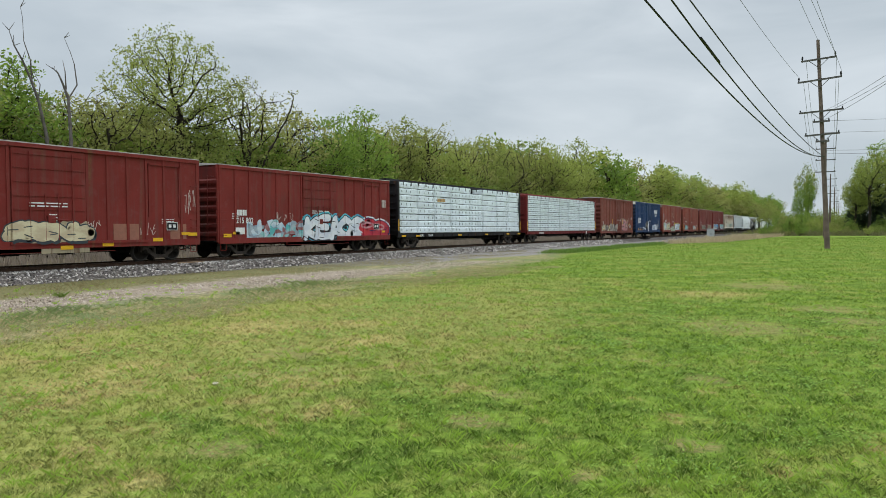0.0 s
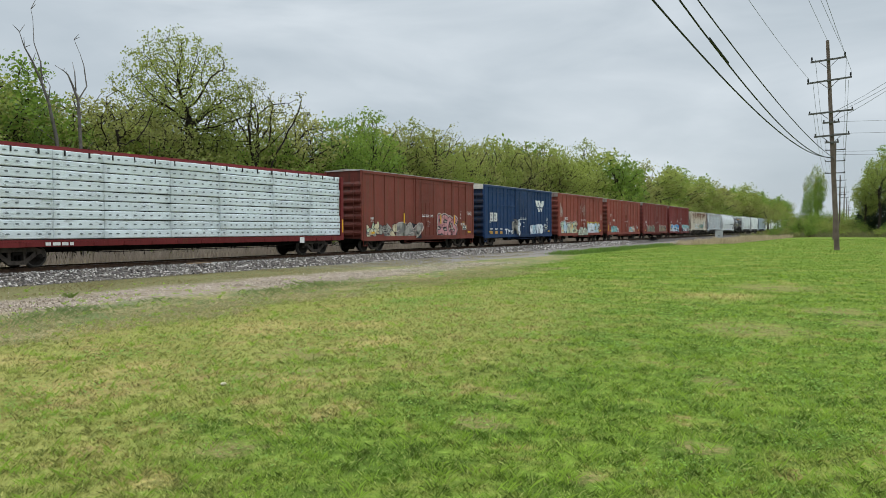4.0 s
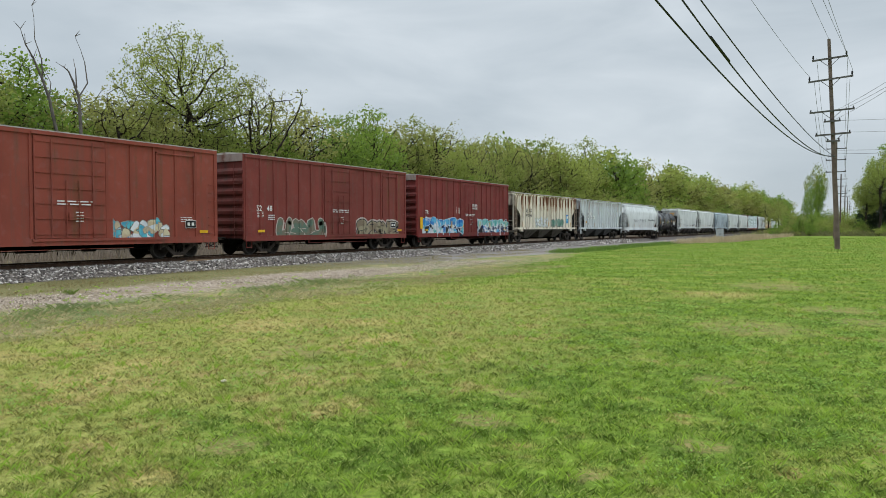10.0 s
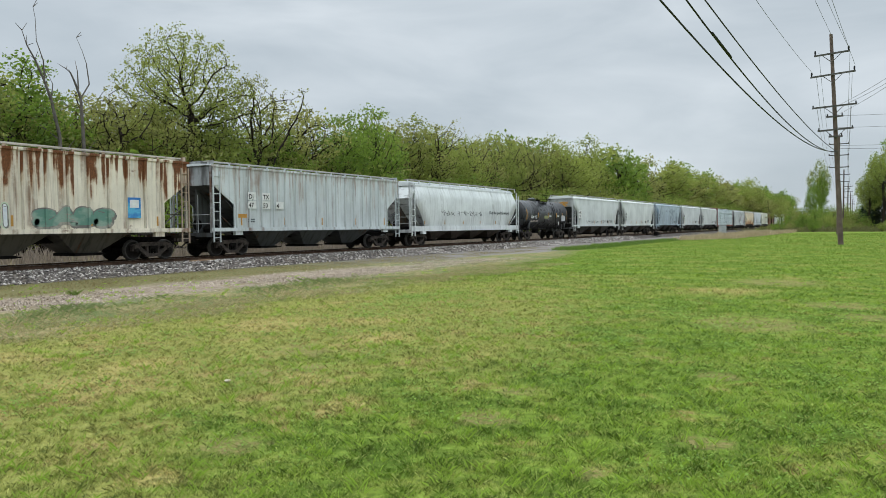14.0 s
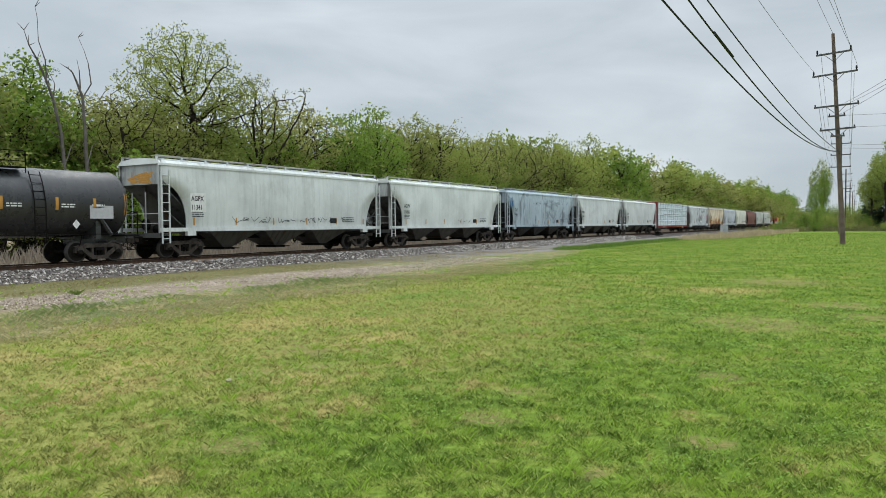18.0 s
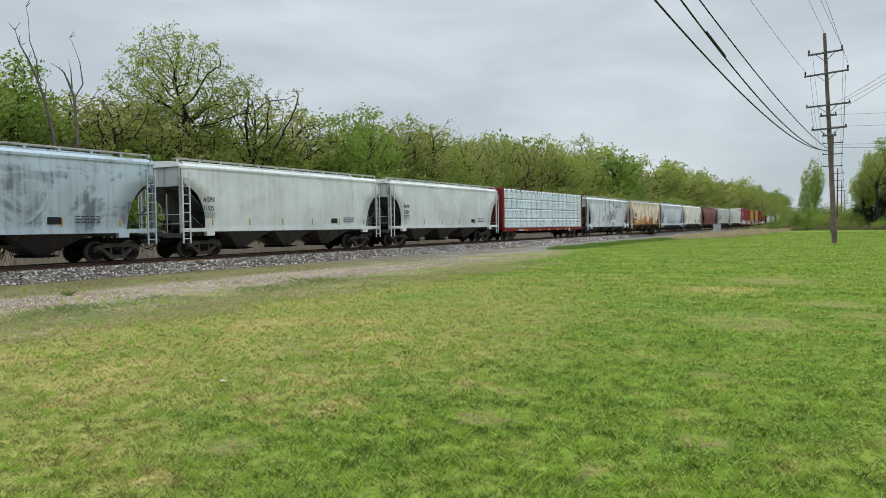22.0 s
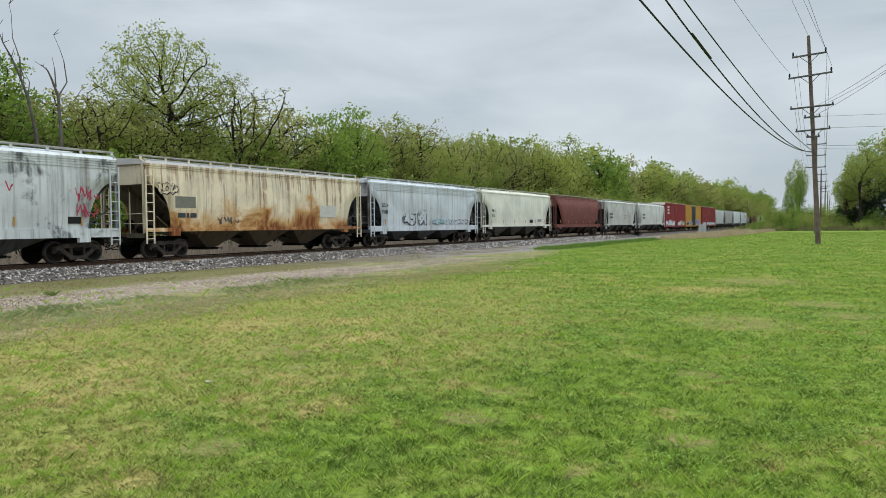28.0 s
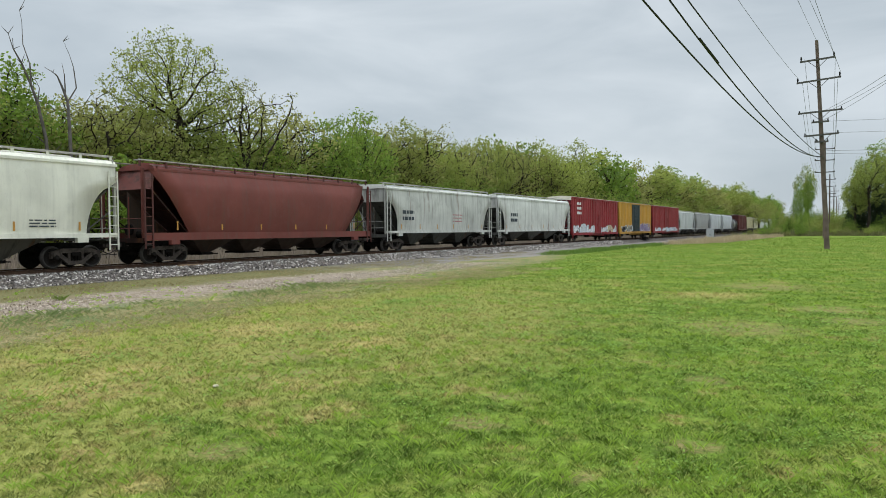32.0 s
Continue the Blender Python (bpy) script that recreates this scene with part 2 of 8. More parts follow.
def ground_material():
    s = Nodes("lawn_and_gravel")
    v = s.co(True)
    sep = s.n("SeparateXYZ")
    s.link(v, sep.inputs[0])
    X, Y = sep.outputs["X"], sep.outputs["Y"]
    mid, fine, grit = s.noise(v, 1.1, 5), s.noise(v, 9, 5), s.noise(v, 45, 3)
    g = s.mix(0.33, lawn_color(s, v, X, Y), (0.050, 0.050, 0.016))  # thatch, its colour also carrying the shade between the blades
    # weedy strip, gravel track, second strip, ballast: bands along the railway with ragged edges
    wob = s.math("MULTIPLY", s.math("SUBTRACT", s.noise(v, 0.5, 5, 0.65), 0.5), 4.5)
    d = s.math("ADD", X, wob)
    drift = s.math("ADD", s.math("MULTIPLY", s.step(Y, 10, 50), -4.0), s.math("MULTIPLY", s.step(Y, 36, 58), -4.0))
    weed = s.mix(s.step(fine, 0.35, 0.65), (0.085, 0.105, 0.035), (0.30, 0.24, 0.125))
    weed = s.mix(s.step(s.noise(v, 0.9, 4), 0.45, 0.6, 0, 0.7), weed, (0.08, 0.125, 0.04))
    c = s.mix(s.step(s.math("SUBTRACT", d, drift), -10.3, -11.6), g, weed)
    stones = s.n("TexVoronoi")
    s.link(v, stones.inputs["Vector"])
    stones.inputs["Scale"].default_value = 14
    gr = s.mix(s.step(fine, 0.3, 0.7), (0.135, 0.104, 0.078), (0.340, 0.276, 0.212))
    gr = s.mix(s.step(stones.outputs["Color"], 0.2, 0.9, 0, 0.5), gr, (0.24, 0.205, 0.17))
    gr = s.mix(s.step(mid, 0.52, 0.62, 0, 0.75), gr, (0.15, 0.125, 0.065))
    gr = s.mix(s.step(s.noise(v, 2.7, 5, 0.7), 0.54, 0.64, 0, 0.6), gr, (0.11, 0.085, 0.058))
    c = s.mix(s.math("MULTIPLY", s.step(d, -15.4, -17.4), s.step(s.math("ADD", Y, s.math("MULTIPLY", wob, 3.0)), 34, 24)), c, gr)
    strip = s.mix(s.step(fine, 0.3, 0.7), (0.095, 0.095, 0.036), (0.175, 0.155, 0.078))
    c = s.mix(s.step(d, -20.8, -22.0), c, strip)
    bed = s.mix(s.step(fine, 0.3, 0.7), (0.115, 0.105, 0.095), (0.25, 0.23, 0.215))
    c = s.mix(s.math("MULTIPLY", s.step(s.math("SUBTRACT", d, s.math("MULTIPLY", s.step(Y, 30, 60), 3.2)), -21.8, -22.8), s.step(Y, 26, 40)), c, bed)
    far = s.mix(s.step(fine, 0.3, 0.7), (0.11, 0.09, 0.05), (0.24, 0.20, 0.125))
    c = s.mix(s.step(X, -25.9, -26.4), c, s.mix(s.step(fine, 0.35, 0.65), (0.05, 0.043, 0.04), (0.17, 0.15, 0.135)))
    c = s.mix(s.step(X, -33.5, -34.5), c, far)
    h = s.math("ADD", s.math("MULTIPLY", fine, 0.7), s.math("MULTIPLY", grit, 0.5))
    s.bump(h, 0.6, 0.06)
    return s.done(c, 0.95, spec=0.04)


build_ground()

# ---- letters, set once while the scene is still empty ----
TEXTS = {}


def set_type():
    obs = []
    for body in ("11284", "11341", "11434", "11525", "171", "2112", "215 802", "4", "40 52", "47", "48", "52", "47 50 46", "50", "54561", "791", "86118", "86233", "95028", "AGPX", "CO", "DJ", "DJ TX", "ER", "FMLX", "GCLX", "JRSX 1527", "NOKL", "Only the good die young!", "733606", "TILX", "TR", "TX"):
        cu = bpy.data.curves.new("text", "FONT")
        cu.body, cu.size, cu.extrude, cu.space_character, cu.offset = body, 1.0, 0.002, 1.08, 0.014
        obs.append((body, new("text", cu)))
    dg = bpy.context.evaluated_depsgraph_get()
    for body, ob in obs:
        TEXTS[body] = bpy.data.meshes.new_from_object(ob.evaluated_get(dg))
        TEXTS[body].materials.clear()
    for body, ob in obs:
        bpy.data.objects.remove(ob)


set_type()

# ---- train: materials ----
def paint(name, color, grime=(0.10, 0.085, 0.07), dirt=0.35, streak=0.3, rust=0.0, rust_color=(0.22, 0.085, 0.03), chalk=0.15,
          rough=0.55, smear=0.0, seed=0.0, stain=0.0, drip=0.0, gloss=0.16):
    """Weathered car paint: chalky blotches, run-down streaks, rust and grime."""
    if name in MATS:
        return MATS[name]
    s = Nodes(name)
    mp = s.n("Mapping")
    mp.inputs["Location"].default_value = (seed * 3.1, seed * 7.7, seed * 1.3)
    s.link(s.n("TexCoord").outputs["Object"], mp.inputs["Vector"])
    v = mp.outputs["Vector"]
    run = s.n("Mapping")
    run.inputs["Scale"].default_value = (1.0, 3.0, 0.16)
    s.link(v, run.inputs["Vector"])
    run = run.outputs["Vector"]
    big, mid, fine = s.noise(v, 0.55, 4), s.noise(v, 2.4, 5), s.noise(v, 26, 3)
    st, st2 = s.noise(run, 1.6, 5, 0.6), s.noise(run, 0.75, 4, 0.6, 0.4)
    c = s.mix(s.step(big, 0.3, 0.7), shade(color, 0.88), shade(color, 1.1))
    c = s.mix(s.step(mid, 0.5, 0.75, 0, chalk), c, shade(tuple(0.5 * x + 0.5 * max(color) for x in color), 1.35))
    c = s.mix(s.step(st, 0.48, 0.72, 0, streak), c, grime)
    c = s.mix(s.math("MULTIPLY", s.step(st2, 0.5, 0.72), s.step(mid, 0.3, 0.6, 0, dirt)), c, grime)
    if smear:
        c = s.mix(s.math("MULTIPLY", s.step(s.noise(v, 0.33, 5, 0.65, 1.5), 0.5, 0.62), s.step(st, 0.35, 0.6, 0.3 * smear, smear)), c, grime)
    if rust:
        r = s.math("MULTIPLY", s.step(st2, 0.60 - 0.16 * rust, 0.74 - 0.12 * rust), s.step(mid, 0.25, 0.55))
        r2 = s.step(s.noise(v, 1.3, 6, 0.7), 0.72 - 0.16 * rust, 0.80 - 0.12 * rust)
        c = s.mix(s.math("MULTIPLY", s.math("MAXIMUM", r, r2), min(1.0, 0.5 + rust * 0.5)), c,
                  s.mix(s.step(fine, 0.3, 0.7), rust_color, shade(rust_color, 0.45)))
    if drip:
        pz = s.n("SeparateXYZ")
        s.link(s.n("TexCoord").outputs["Object"], pz.inputs[0])
        lane = s.n("Mapping")
        lane.inputs["Scale"].default_value = (0.02, 3.4, 0.10)
        s.link(v, lane.inputs["Vector"])
        fall = s.math("MULTIPLY", s.math("SUBTRACT", 4.25, pz.outputs["Z"]), 0.075)
        run_d = s.math("ADD", s.math("SUBTRACT", s.noise(lane.outputs["Vector"], 1.0, 4, 0.55, 0.3), fall), s.math("MULTIPLY", s.math("SUBTRACT", s.noise(v, 0.9, 5, 0.6), 0.5), 0.45))
        c = s.mix(s.step(run_d, 0.46 - 0.03 * drip, 0.60 - 0.03 * drip, 0, min(0.75, 0.55 * drip)), c, (0.42, 0.26, 0.13))
        c = s.mix(s.step(run_d, 0.53 - 0.03 * drip, 0.60 - 0.03 * drip, 0, min(1.0, 0.8 * drip)), c, s.mix(s.step(fine, 0.3, 0.7), rust_color, shade(rust_color, 0.4)))
    if stain:
        sz = s.n("SeparateXYZ")
        s.link(s.n("TexCoord").outputs["Object"], sz.inputs[0])
        low = s.math("MULTIPLY", s.math("SUBTRACT", 2.55, sz.outputs["Z"]), 0.16)
        blot = s.math("ADD", s.noise(v, 0.42, 6, 0.62, 0.6), low)
        c = s.mix(s.step(blot, 0.50, 0.66, 0, 0.8 * stain), c, s.mix(s.step(st, 0.35, 0.65), (0.50, 0.24, 0.07), (0.62, 0.36, 0.13)))
        c = s.mix(s.math("MULTIPLY", s.step(blot, 0.60, 0.74, 0, 0.9 * stain), s.step(st, 0.3, 0.6, 0.3, 1.0)), c, rust_color)
    c = s.mix(s.step(fine, 0.55, 0.8, 0, 0.25), c, grime)
    s.bump(s.math("ADD", s.math("MULTIPLY", fine, 0.3), mid), 0.12, 0.02)
    MATS[name] = s.done(c, s.step(mid, 0.3, 0.7, rough - 0.08, rough + 0.15), 0.0, gloss)
    return MATS[name]


def flat_paint(name, color, rough=0.6):
    return plain(name, color, rough, 0, 0.12, 5.0)


def two_tone(name, a, b, seed=0):
    """Sprayed colour that fades between two tones."""
    if name in MATS:
        return MATS[name]
    s = Nodes(name)
    v = s.co(scale=(1, 1, 1.6))
    c = s.mix(s.step(s.noise(v, 1.2 + 0.2 * seed, 3), 0.42, 0.58), a, b)
    c = s.mix(s.step(s.noise(v, 12, 3), 0.45, 0.75, 0, 0.3), c, shade(a, 0.7))
    MATS[name] = s.done(c, 0.5)
    return MATS[name]


STEEL_DARK = plain("grimy_black_steel", (0.011, 0.0098, 0.0088), 0.8, 0.0, 0.5, 6, 0.06)
STEEL_BROWN = plain("brown_cast_steel", (0.062, 0.050, 0.042), 0.7, 0.0, 0.5, 6, 0.2)
WHEEL_STEEL = plain("worn_wheel_steel", (0.022, 0.019, 0.017), 0.75, 0.0, 0.4, 8, 0.08)
TREAD = plain("polished_tread", (0.07, 0.065, 0.06), 0.5, 0.5, 0.2, 8)
YELLOW = flat_paint("yellow_reflective_tape", (0.75, 0.42, 0.02), 0.4)
WHITE = flat_paint("white_stencil", (0.72, 0.72, 0.70))
BLACK = flat_paint("black_stencil", (0.015, 0.015, 0.016))
ORANGE = flat_paint("faded_amber_tape", (0.50, 0.26, 0.06), 0.5)
GALV = paint("galvanised_roof", (0.42, 0.40, 0.37), dirt=0.5, streak=0.4, rust=0.2)
END_PLATE = paint("worn_end_plate", (0.25, 0.20, 0.18), grime=(0.10, 0.04, 0.03), dirt=0.9, streak=0.8, rust=0.5, rust_color=(0.16, 0.05, 0.035))


# ---- train: running gear ----
WHEEL_R, AXLE_HALF = 0.457, 0.889
WHEELSETS = []
GEAR = {}


def ring(bm, x, r, n=24):
    return [bm.verts.new((x, r * cos(2 * pi * i / n), r * sin(2 * pi * i / n))) for i in range(n)]


def lathe_x(bm, section, n=24, mats=None):
    """Turns a section of (x, radius) round the x axis."""
    rows = [ring(bm, x, r, n) for x, r in section]
    for k, (a, b) in enumerate(zip(rows, rows[1:])):
        for i in range(n):
            f = bm.faces.new((a[i], a[(i + 1) % n], b[(i + 1) % n], b[i]))
            if mats:
                f.material_index = mats[k]
            f.smooth = True
    for r, fl in ((rows[0], True), (rows[-1], False)):
        bm.faces.new(r[::-1] if fl else r)


def gear_meshes():
    bm = bmesh.new()
    for sgn in (1, -1):
        sec = [(0.0, 0.08), (0.66, 0.08), (0.69, 0.13), (0.70, 0.36), (0.685, 0.39), (0.675, WHEEL_R + 0.028), (0.705, WHEEL_R + 0.026),
               (0.72, WHEEL_R), (0.83, WHEEL_R - 0.004), (0.832, 0.385), (0.80, 0.35), (0.79, 0.16), (0.85, 0.13), (0.86, 0.08), (0.95, 0.08)]
        m = [0, 0, 0, 0, 0, 0, 1, 1, 1, 0, 0, 0, 0, 0]
        lathe_x(bm, [(sgn * x, r) for x, r in sec], 28, m)
        lathe_x(bm, [(sgn * x, r) for x, r in ((0.94, 0.10), (0.96, 0.115), (1.12, 0.115), (1.14, 0.09), (1.16, 0.085))], 14)
        for k in range(3):
            a = 2 * pi * k / 3
            rod(bm, (sgn * 1.14, 0.055 * cos(a), 0.055 * sin(a)), (sgn * 1.185, 0.055 * cos(a), 0.055 * sin(a)), 0.02, 6)
    bmesh.ops.recalc_face_normals(bm, faces=bm.faces)
    GEAR["wheelset"] = mesh_data("wheelset", bm, (WHEEL_STEEL, TREAD))

    bm = bmesh.new()  # side frame: compression bar, tension bars, columns, pedestals
    def bar(y0, z0, y1, z1, t, x0=0.93, x1=1.07):
        d = Vector((0, y1 - y0, z1 - z0)).normalized()
        n = Vector((0, -d.z, d.y)) * t / 2
        vs = [bm.verts.new(Vector((x, y, z)) + s * n) for x in (x0, x1) for (y, z, s) in ((y0, z0, -1), (y1, z1, -1), (y1, z1, 1), (y0, z0, 1))]
        for q in ((3, 2, 1, 0), (4, 5, 6, 7), (0, 1, 5, 4), (1, 2, 6, 5), (2, 3, 7, 6), (3, 0, 4, 7)):
            bm.faces.new([vs[i] for i in q])
    bar(-0.72, 0.72, 0.72, 0.72, 0.19, 0.92, 1.10)
    for sg in (1, -1):
        bar(sg * 0.68, 0.71, sg * 1.10, 0.60, 0.17, 0.92, 1.10)
        bar(sg * 0.82, 0.62, sg * 0.30, 0.24, 0.17, 0.92, 1.09)
        bar(sg * 0.30, 0.24, sg * 0.30, 0.68, 0.10)
        bar(sg * 1.06, 0.61, sg * 1.07, 0.42, 0.09)
        bar(sg * 0.72, 0.62, sg * 0.70, 0.44, 0.09)
        bar(sg * 0.74, 0.575, sg * 1.04, 0.575, 0.14, 0.92, 1.13)
    bar(-0.38, 0.22, 0.38, 0.22, 0.16, 0.92, 1.09)
    bmesh.ops.recalc_face_normals(bm, faces=bm.faces)
    GEAR["side_frame"] = mesh_data("side_frame", bm, (STEEL_BROWN,))

    bm = bmesh.new()
    for dy in (-0.16, 0.0, 0.16):
        for k in range(6):
            rod(bm, (1.0, dy, 0.29 + k * 0.036), (1.0, dy, 0.31 + k * 0.036), 0.072, 8)
        rod(bm, (1.0, dy, 0.28), (1.0, dy, 0.51), 0.05, 8)
    GEAR["spring_nest"] = mesh_data("spring_nest", bm, (STEEL_DARK,))

    bm = bmesh.new()
    box(bm, -1.12, 1.12, -0.2, 0.2, 0.51, 0.65)
    box(bm, -0.4, 0.4, -0.24, 0.24, 0.60, 0.80)
    for sg in (1, -1):
        box(bm, -0.85, 0.85, sg * 0.36 - 0.05, sg * 0.36 + 0.05, 0.34, 0.46)
        for sx in (-0.745, 0.745):
            box(bm, sx - 0.05, sx + 0.05, sg * 0.42 - 0.03, sg * 0.42 + 0.03, 0.28, 0.56)
    GEAR["truck"] = mesh_data("truck", bm, (STEEL_DARK,))

    bm = bmesh.new()  # coupler: shank, head, knuckle; reaches 0.95 m out along +y
    box(bm, -0.07, 0.07, -0.3, 0.62, 0.80, 0.96)
    box(bm, -0.17, 0.14, 0.55, 0.80, 0.76, 1.0)
    box(bm, 0.03, 0.16, 0.72, 0.93, 0.77, 0.99)
    box(bm, -0.17, -0.09, 0.72, 0.90, 0.79, 0.97)
    rod(bm, (-0.45, 0.1, 0.86), (0.9, 0.1, 0.80), 0.015, 6)
    GEAR["coupler"] = mesh_data("coupler", bm, (STEEL_BROWN,))

    bm = bmesh.new()  # sagging brake hose
    pts = [Vector((0.32, 0.1 + 0.85 * k / 8, 0.72 - 0.26 * sin(pi * min(1, k / 8) * 0.55))) for k in range(9)]
    for a, b in zip(pts, pts[1:]):
        rod(bm, a, b, 0.022, 6)
    GEAR["brake_hose"] = mesh_data("brake_hose", bm, (BLACK,))

    for key, n, w in (("ladder", 8, 0.42),):
        bm = bmesh.new()
        box(bm, 0, 0.05, 0, 0.06, 0, 3.1)
        box(bm, 0, 0.05, w, w + 0.06, 0, 3.1)
        for k in range(n):
            rod(bm, (0.025, 0.03, 0.2 + k * 0.38), (0.025, w + 0.03, 0.2 + k * 0.38), 0.018, 6)
        GEAR[key] = bm


def mesh_data(name, bm, mats):
    me = bpy.data.meshes.new(name)
    bm.normal_update()
    bm.to_mesh(me)
    bm.free()
    for m in mats:
        me.materials.append(m)
    return me


gear_meshes()


def child(name, me, parent, m=None, label=""):
    return data_ob(name, me, None, parent, label, m)


def running_gear(car, half, truck_in, tone=None, lead=0.0, reach=None):
    """Two trucks, two couplers and hoses. half: half the body's length; truck_in: truck centre from the body's end; reach: coupler stretch."""
    flip = pose(0, 0, 0, 0, 0, 180)
    for sg in (-1, 1):
        tr = child("truck", GEAR["truck"], car, pose(0, sg * (half - truck_in), 0), "dark grimy freight truck with roller bearings")
        for f in (Matrix(), flip):
            child("side_frame", GEAR["side_frame"], tr, f)
            tagged(child("spring_nest", GEAR["spring_nest"], tr, f), kind="stuff")
        for a in (-1, 1):
            ws = child("wheelset", GEAR["wheelset"], tr, None, "steel wheelset with bright treads")
            ws.matrix_parent_inverse = pose(0, a * AXLE_HALF, WHEEL_R)
            WHEELSETS.append(ws)
        m = pose(0, sg * (half + reach - 0.86), 0, 0, 0, 0 if sg > 0 else 180)
        child("coupler", GEAR["coupler"], car, m)
        child("brake_hose", GEAR["brake_hose"], car, m)


def thing(name, label, category, group="freight cars of the passing train"):
    return tagged(new(name), label, category, group)


def bars(car, y, z, rows, w, color, x, h=0.05, gap=0.09, seed=1, name="stencil_text"):
    """Small printed lines too fine to read."""
    rng = random.Random(seed)
    bm = bmesh.new()
    for r in range(rows):
        yy = y
        while yy < y + w:
            k = rng.uniform(0.12, 0.4) * w
            k = min(k, y + w - yy)
            box(bm, x, x + 0.004, yy, yy + k, z - r * gap - h, z - r * gap)
            yy += k + 0.06 * w
    return tagged(part(name, bm, color, car), kind="stuff")


def panel(car, name, material, y0, y1, z0, z1, x, t=0.006, label=""):
    bm = bmesh.new()
    box(bm, x, x + t, y0, y1, z0, z1)
    return part(name, bm, material, car, label)


def lettering(car, body, y, z, size, material, x, width=1.0, name="painted_number"):
    """Letters on the near side, reading along +y."""
    me = TEXTS[body].copy()
    me.transform(Matrix.Diagonal((size, size, 1, 1)))
    m = Matrix(((0, 0, 1, x), (width, 0, 0, y), (0, 1, 0, z), (0, 0, 0, 1)))
    me.transform(m)
    return data_ob(name, me, material, car)


# ---- train: graffiti ----
LETTERS = {
    "S": [[(0.9, 0.85), (0.5, 1.0), (0.1, 0.8), (0.25, 0.55), (0.75, 0.45), (0.9, 0.2), (0.5, 0.0), (0.1, 0.12)]],
    "E": [[(0.9, 0.98), (0.15, 0.95), (0.1, 0.05), (0.9, 0.0)], [(0.12, 0.5), (0.75, 0.52)]],
    "C": [[(0.9, 0.85), (0.5, 1.0), (0.12, 0.6), (0.2, 0.15), (0.6, 0.0), (0.92, 0.2)]],
    "O": [[(0.5, 1.0), (0.1, 0.7), (0.12, 0.25), (0.5, 0.0), (0.9, 0.3), (0.88, 0.75), (0.5, 1.0)]],
    "R": [[(0.1, 0.0), (0.12, 1.0), (0.7, 0.95), (0.85, 0.7), (0.55, 0.48), (0.15, 0.45)], [(0.5, 0.46), (0.95, 0.0)]],
    "K": [[(0.12, 0.0), (0.12, 1.0)], [(0.9, 1.0), (0.15, 0.45), (0.92, 0.0)]],
    "N": [[(0.1, 0.0), (0.12, 1.0), (0.88, 0.02), (0.9, 1.0)]],
    "U": [[(0.1, 1.0), (0.15, 0.2), (0.5, 0.0), (0.88, 0.2), (0.9, 1.0)]],
    "A": [[(0.05, 0.0), (0.45, 1.0), (0.6, 1.0), (0.95, 0.0)], [(0.25, 0.38), (0.78, 0.38)]],
    "T": [[(0.05, 0.95), (0.95, 1.0)], [(0.5, 0.95), (0.52, 0.0)]],
    "I": [[(0.5, 0.0), (0.5, 1.0)]],
    "V": [[(0.05, 1.0), (0.5, 0.0), (0.95, 1.0)]],
    "H": [[(0.1, 0.0), (0.12, 1.0)], [(0.9, 0.0), (0.88, 1.0)], [(0.1, 0.5), (0.9, 0.5)]],
    "B": [[(0.1, 0.0), (0.1, 1.0), (0.7, 0.9), (0.65, 0.58), (0.2, 0.5), (0.85, 0.42), (0.85, 0.1), (0.1, 0.0)]],
}


def conform(bm, ribs, half, depth, base):
    """Lays a flat painting over the raised posts of a car side."""
    lo, hi = min(v.co.y for v in bm.verts), max(v.co.y for v in bm.verts)
    near = [r if isinstance(r, tuple) else (r, half, depth) for r in ribs]
    near = [r for r in near if lo - 0.2 < r[0] + r[1] and r[0] - r[1] < hi + 0.2]
    for r, half, depth in near:
        for cut in (r - half - 0.008, r - half + 0.004, r + half - 0.004, r + half + 0.008):
            bmesh.ops.bisect_plane(bm, geom=bm.verts[:] + bm.edges[:] + bm.faces[:], plane_co=(0, cut, 0), plane_no=(0, 1, 0), dist=1e-5)
    for v in bm.verts:
        v.co.x += base
        v.co.x += max([d for r, h, d in near if abs(v.co.y - r) < h + 0.001], default=0.0)


def rounded(pts, sub=4, closed=False):
    """A smooth line through the given places."""
    n, out = len(pts), []
    if n < 3:
        return list(pts)
    at = (lambda i: pts[i % n]) if closed else (lambda i: pts[min(n - 1, max(0, i))])
    for i in range(n if closed else n - 1):
        p0, p1, p2, p3 = at(i - 1), at(i), at(i + 1), at(i + 2)
        for j in range(sub):
            t = j / sub
            out.append(tuple(0.5 * (2 * b + (c - a) * t + (2 * a - 5 * b + 4 * c - d) * t * t + (3 * b - a - 3 * c + d) * t ** 3) for a, b, c, d in zip(p0, p1, p2, p3)))
    return out if closed else out + [pts[-1]]


def ribbon(bm, pts, w, depth, mat, step=[0.0]):
    """A sprayed stroke: quads with rounded joints, each a hair above the last."""
    for k, (p, q) in enumerate(zip(pts, pts[1:])):
        p, q = Vector(p), Vector(q)
        d = q - p
        if d.length < 1e-4:
            continue
        n = Vector((-d.y, d.x)).normalized() * w / 2
        step[0] = (step[0] + 0.0003) % 0.004
        x = depth + step[0]
        f = bm.faces.new([bm.verts.new((x, *c)) for c in (p - n, q - n, q + n, p + n)])
        f.material_index = mat
        step[0] = (step[0] + 0.0003) % 0.004
        for c in ((p, q) if k == len(pts) - 2 else (p,)):
            f = bm.faces.new([bm.verts.new((depth + step[0], c.x + w / 2 * cos(a * pi / 4), c.y + w / 2 * sin(a * pi / 4))) for a in range(8)])
            f.material_index = mat


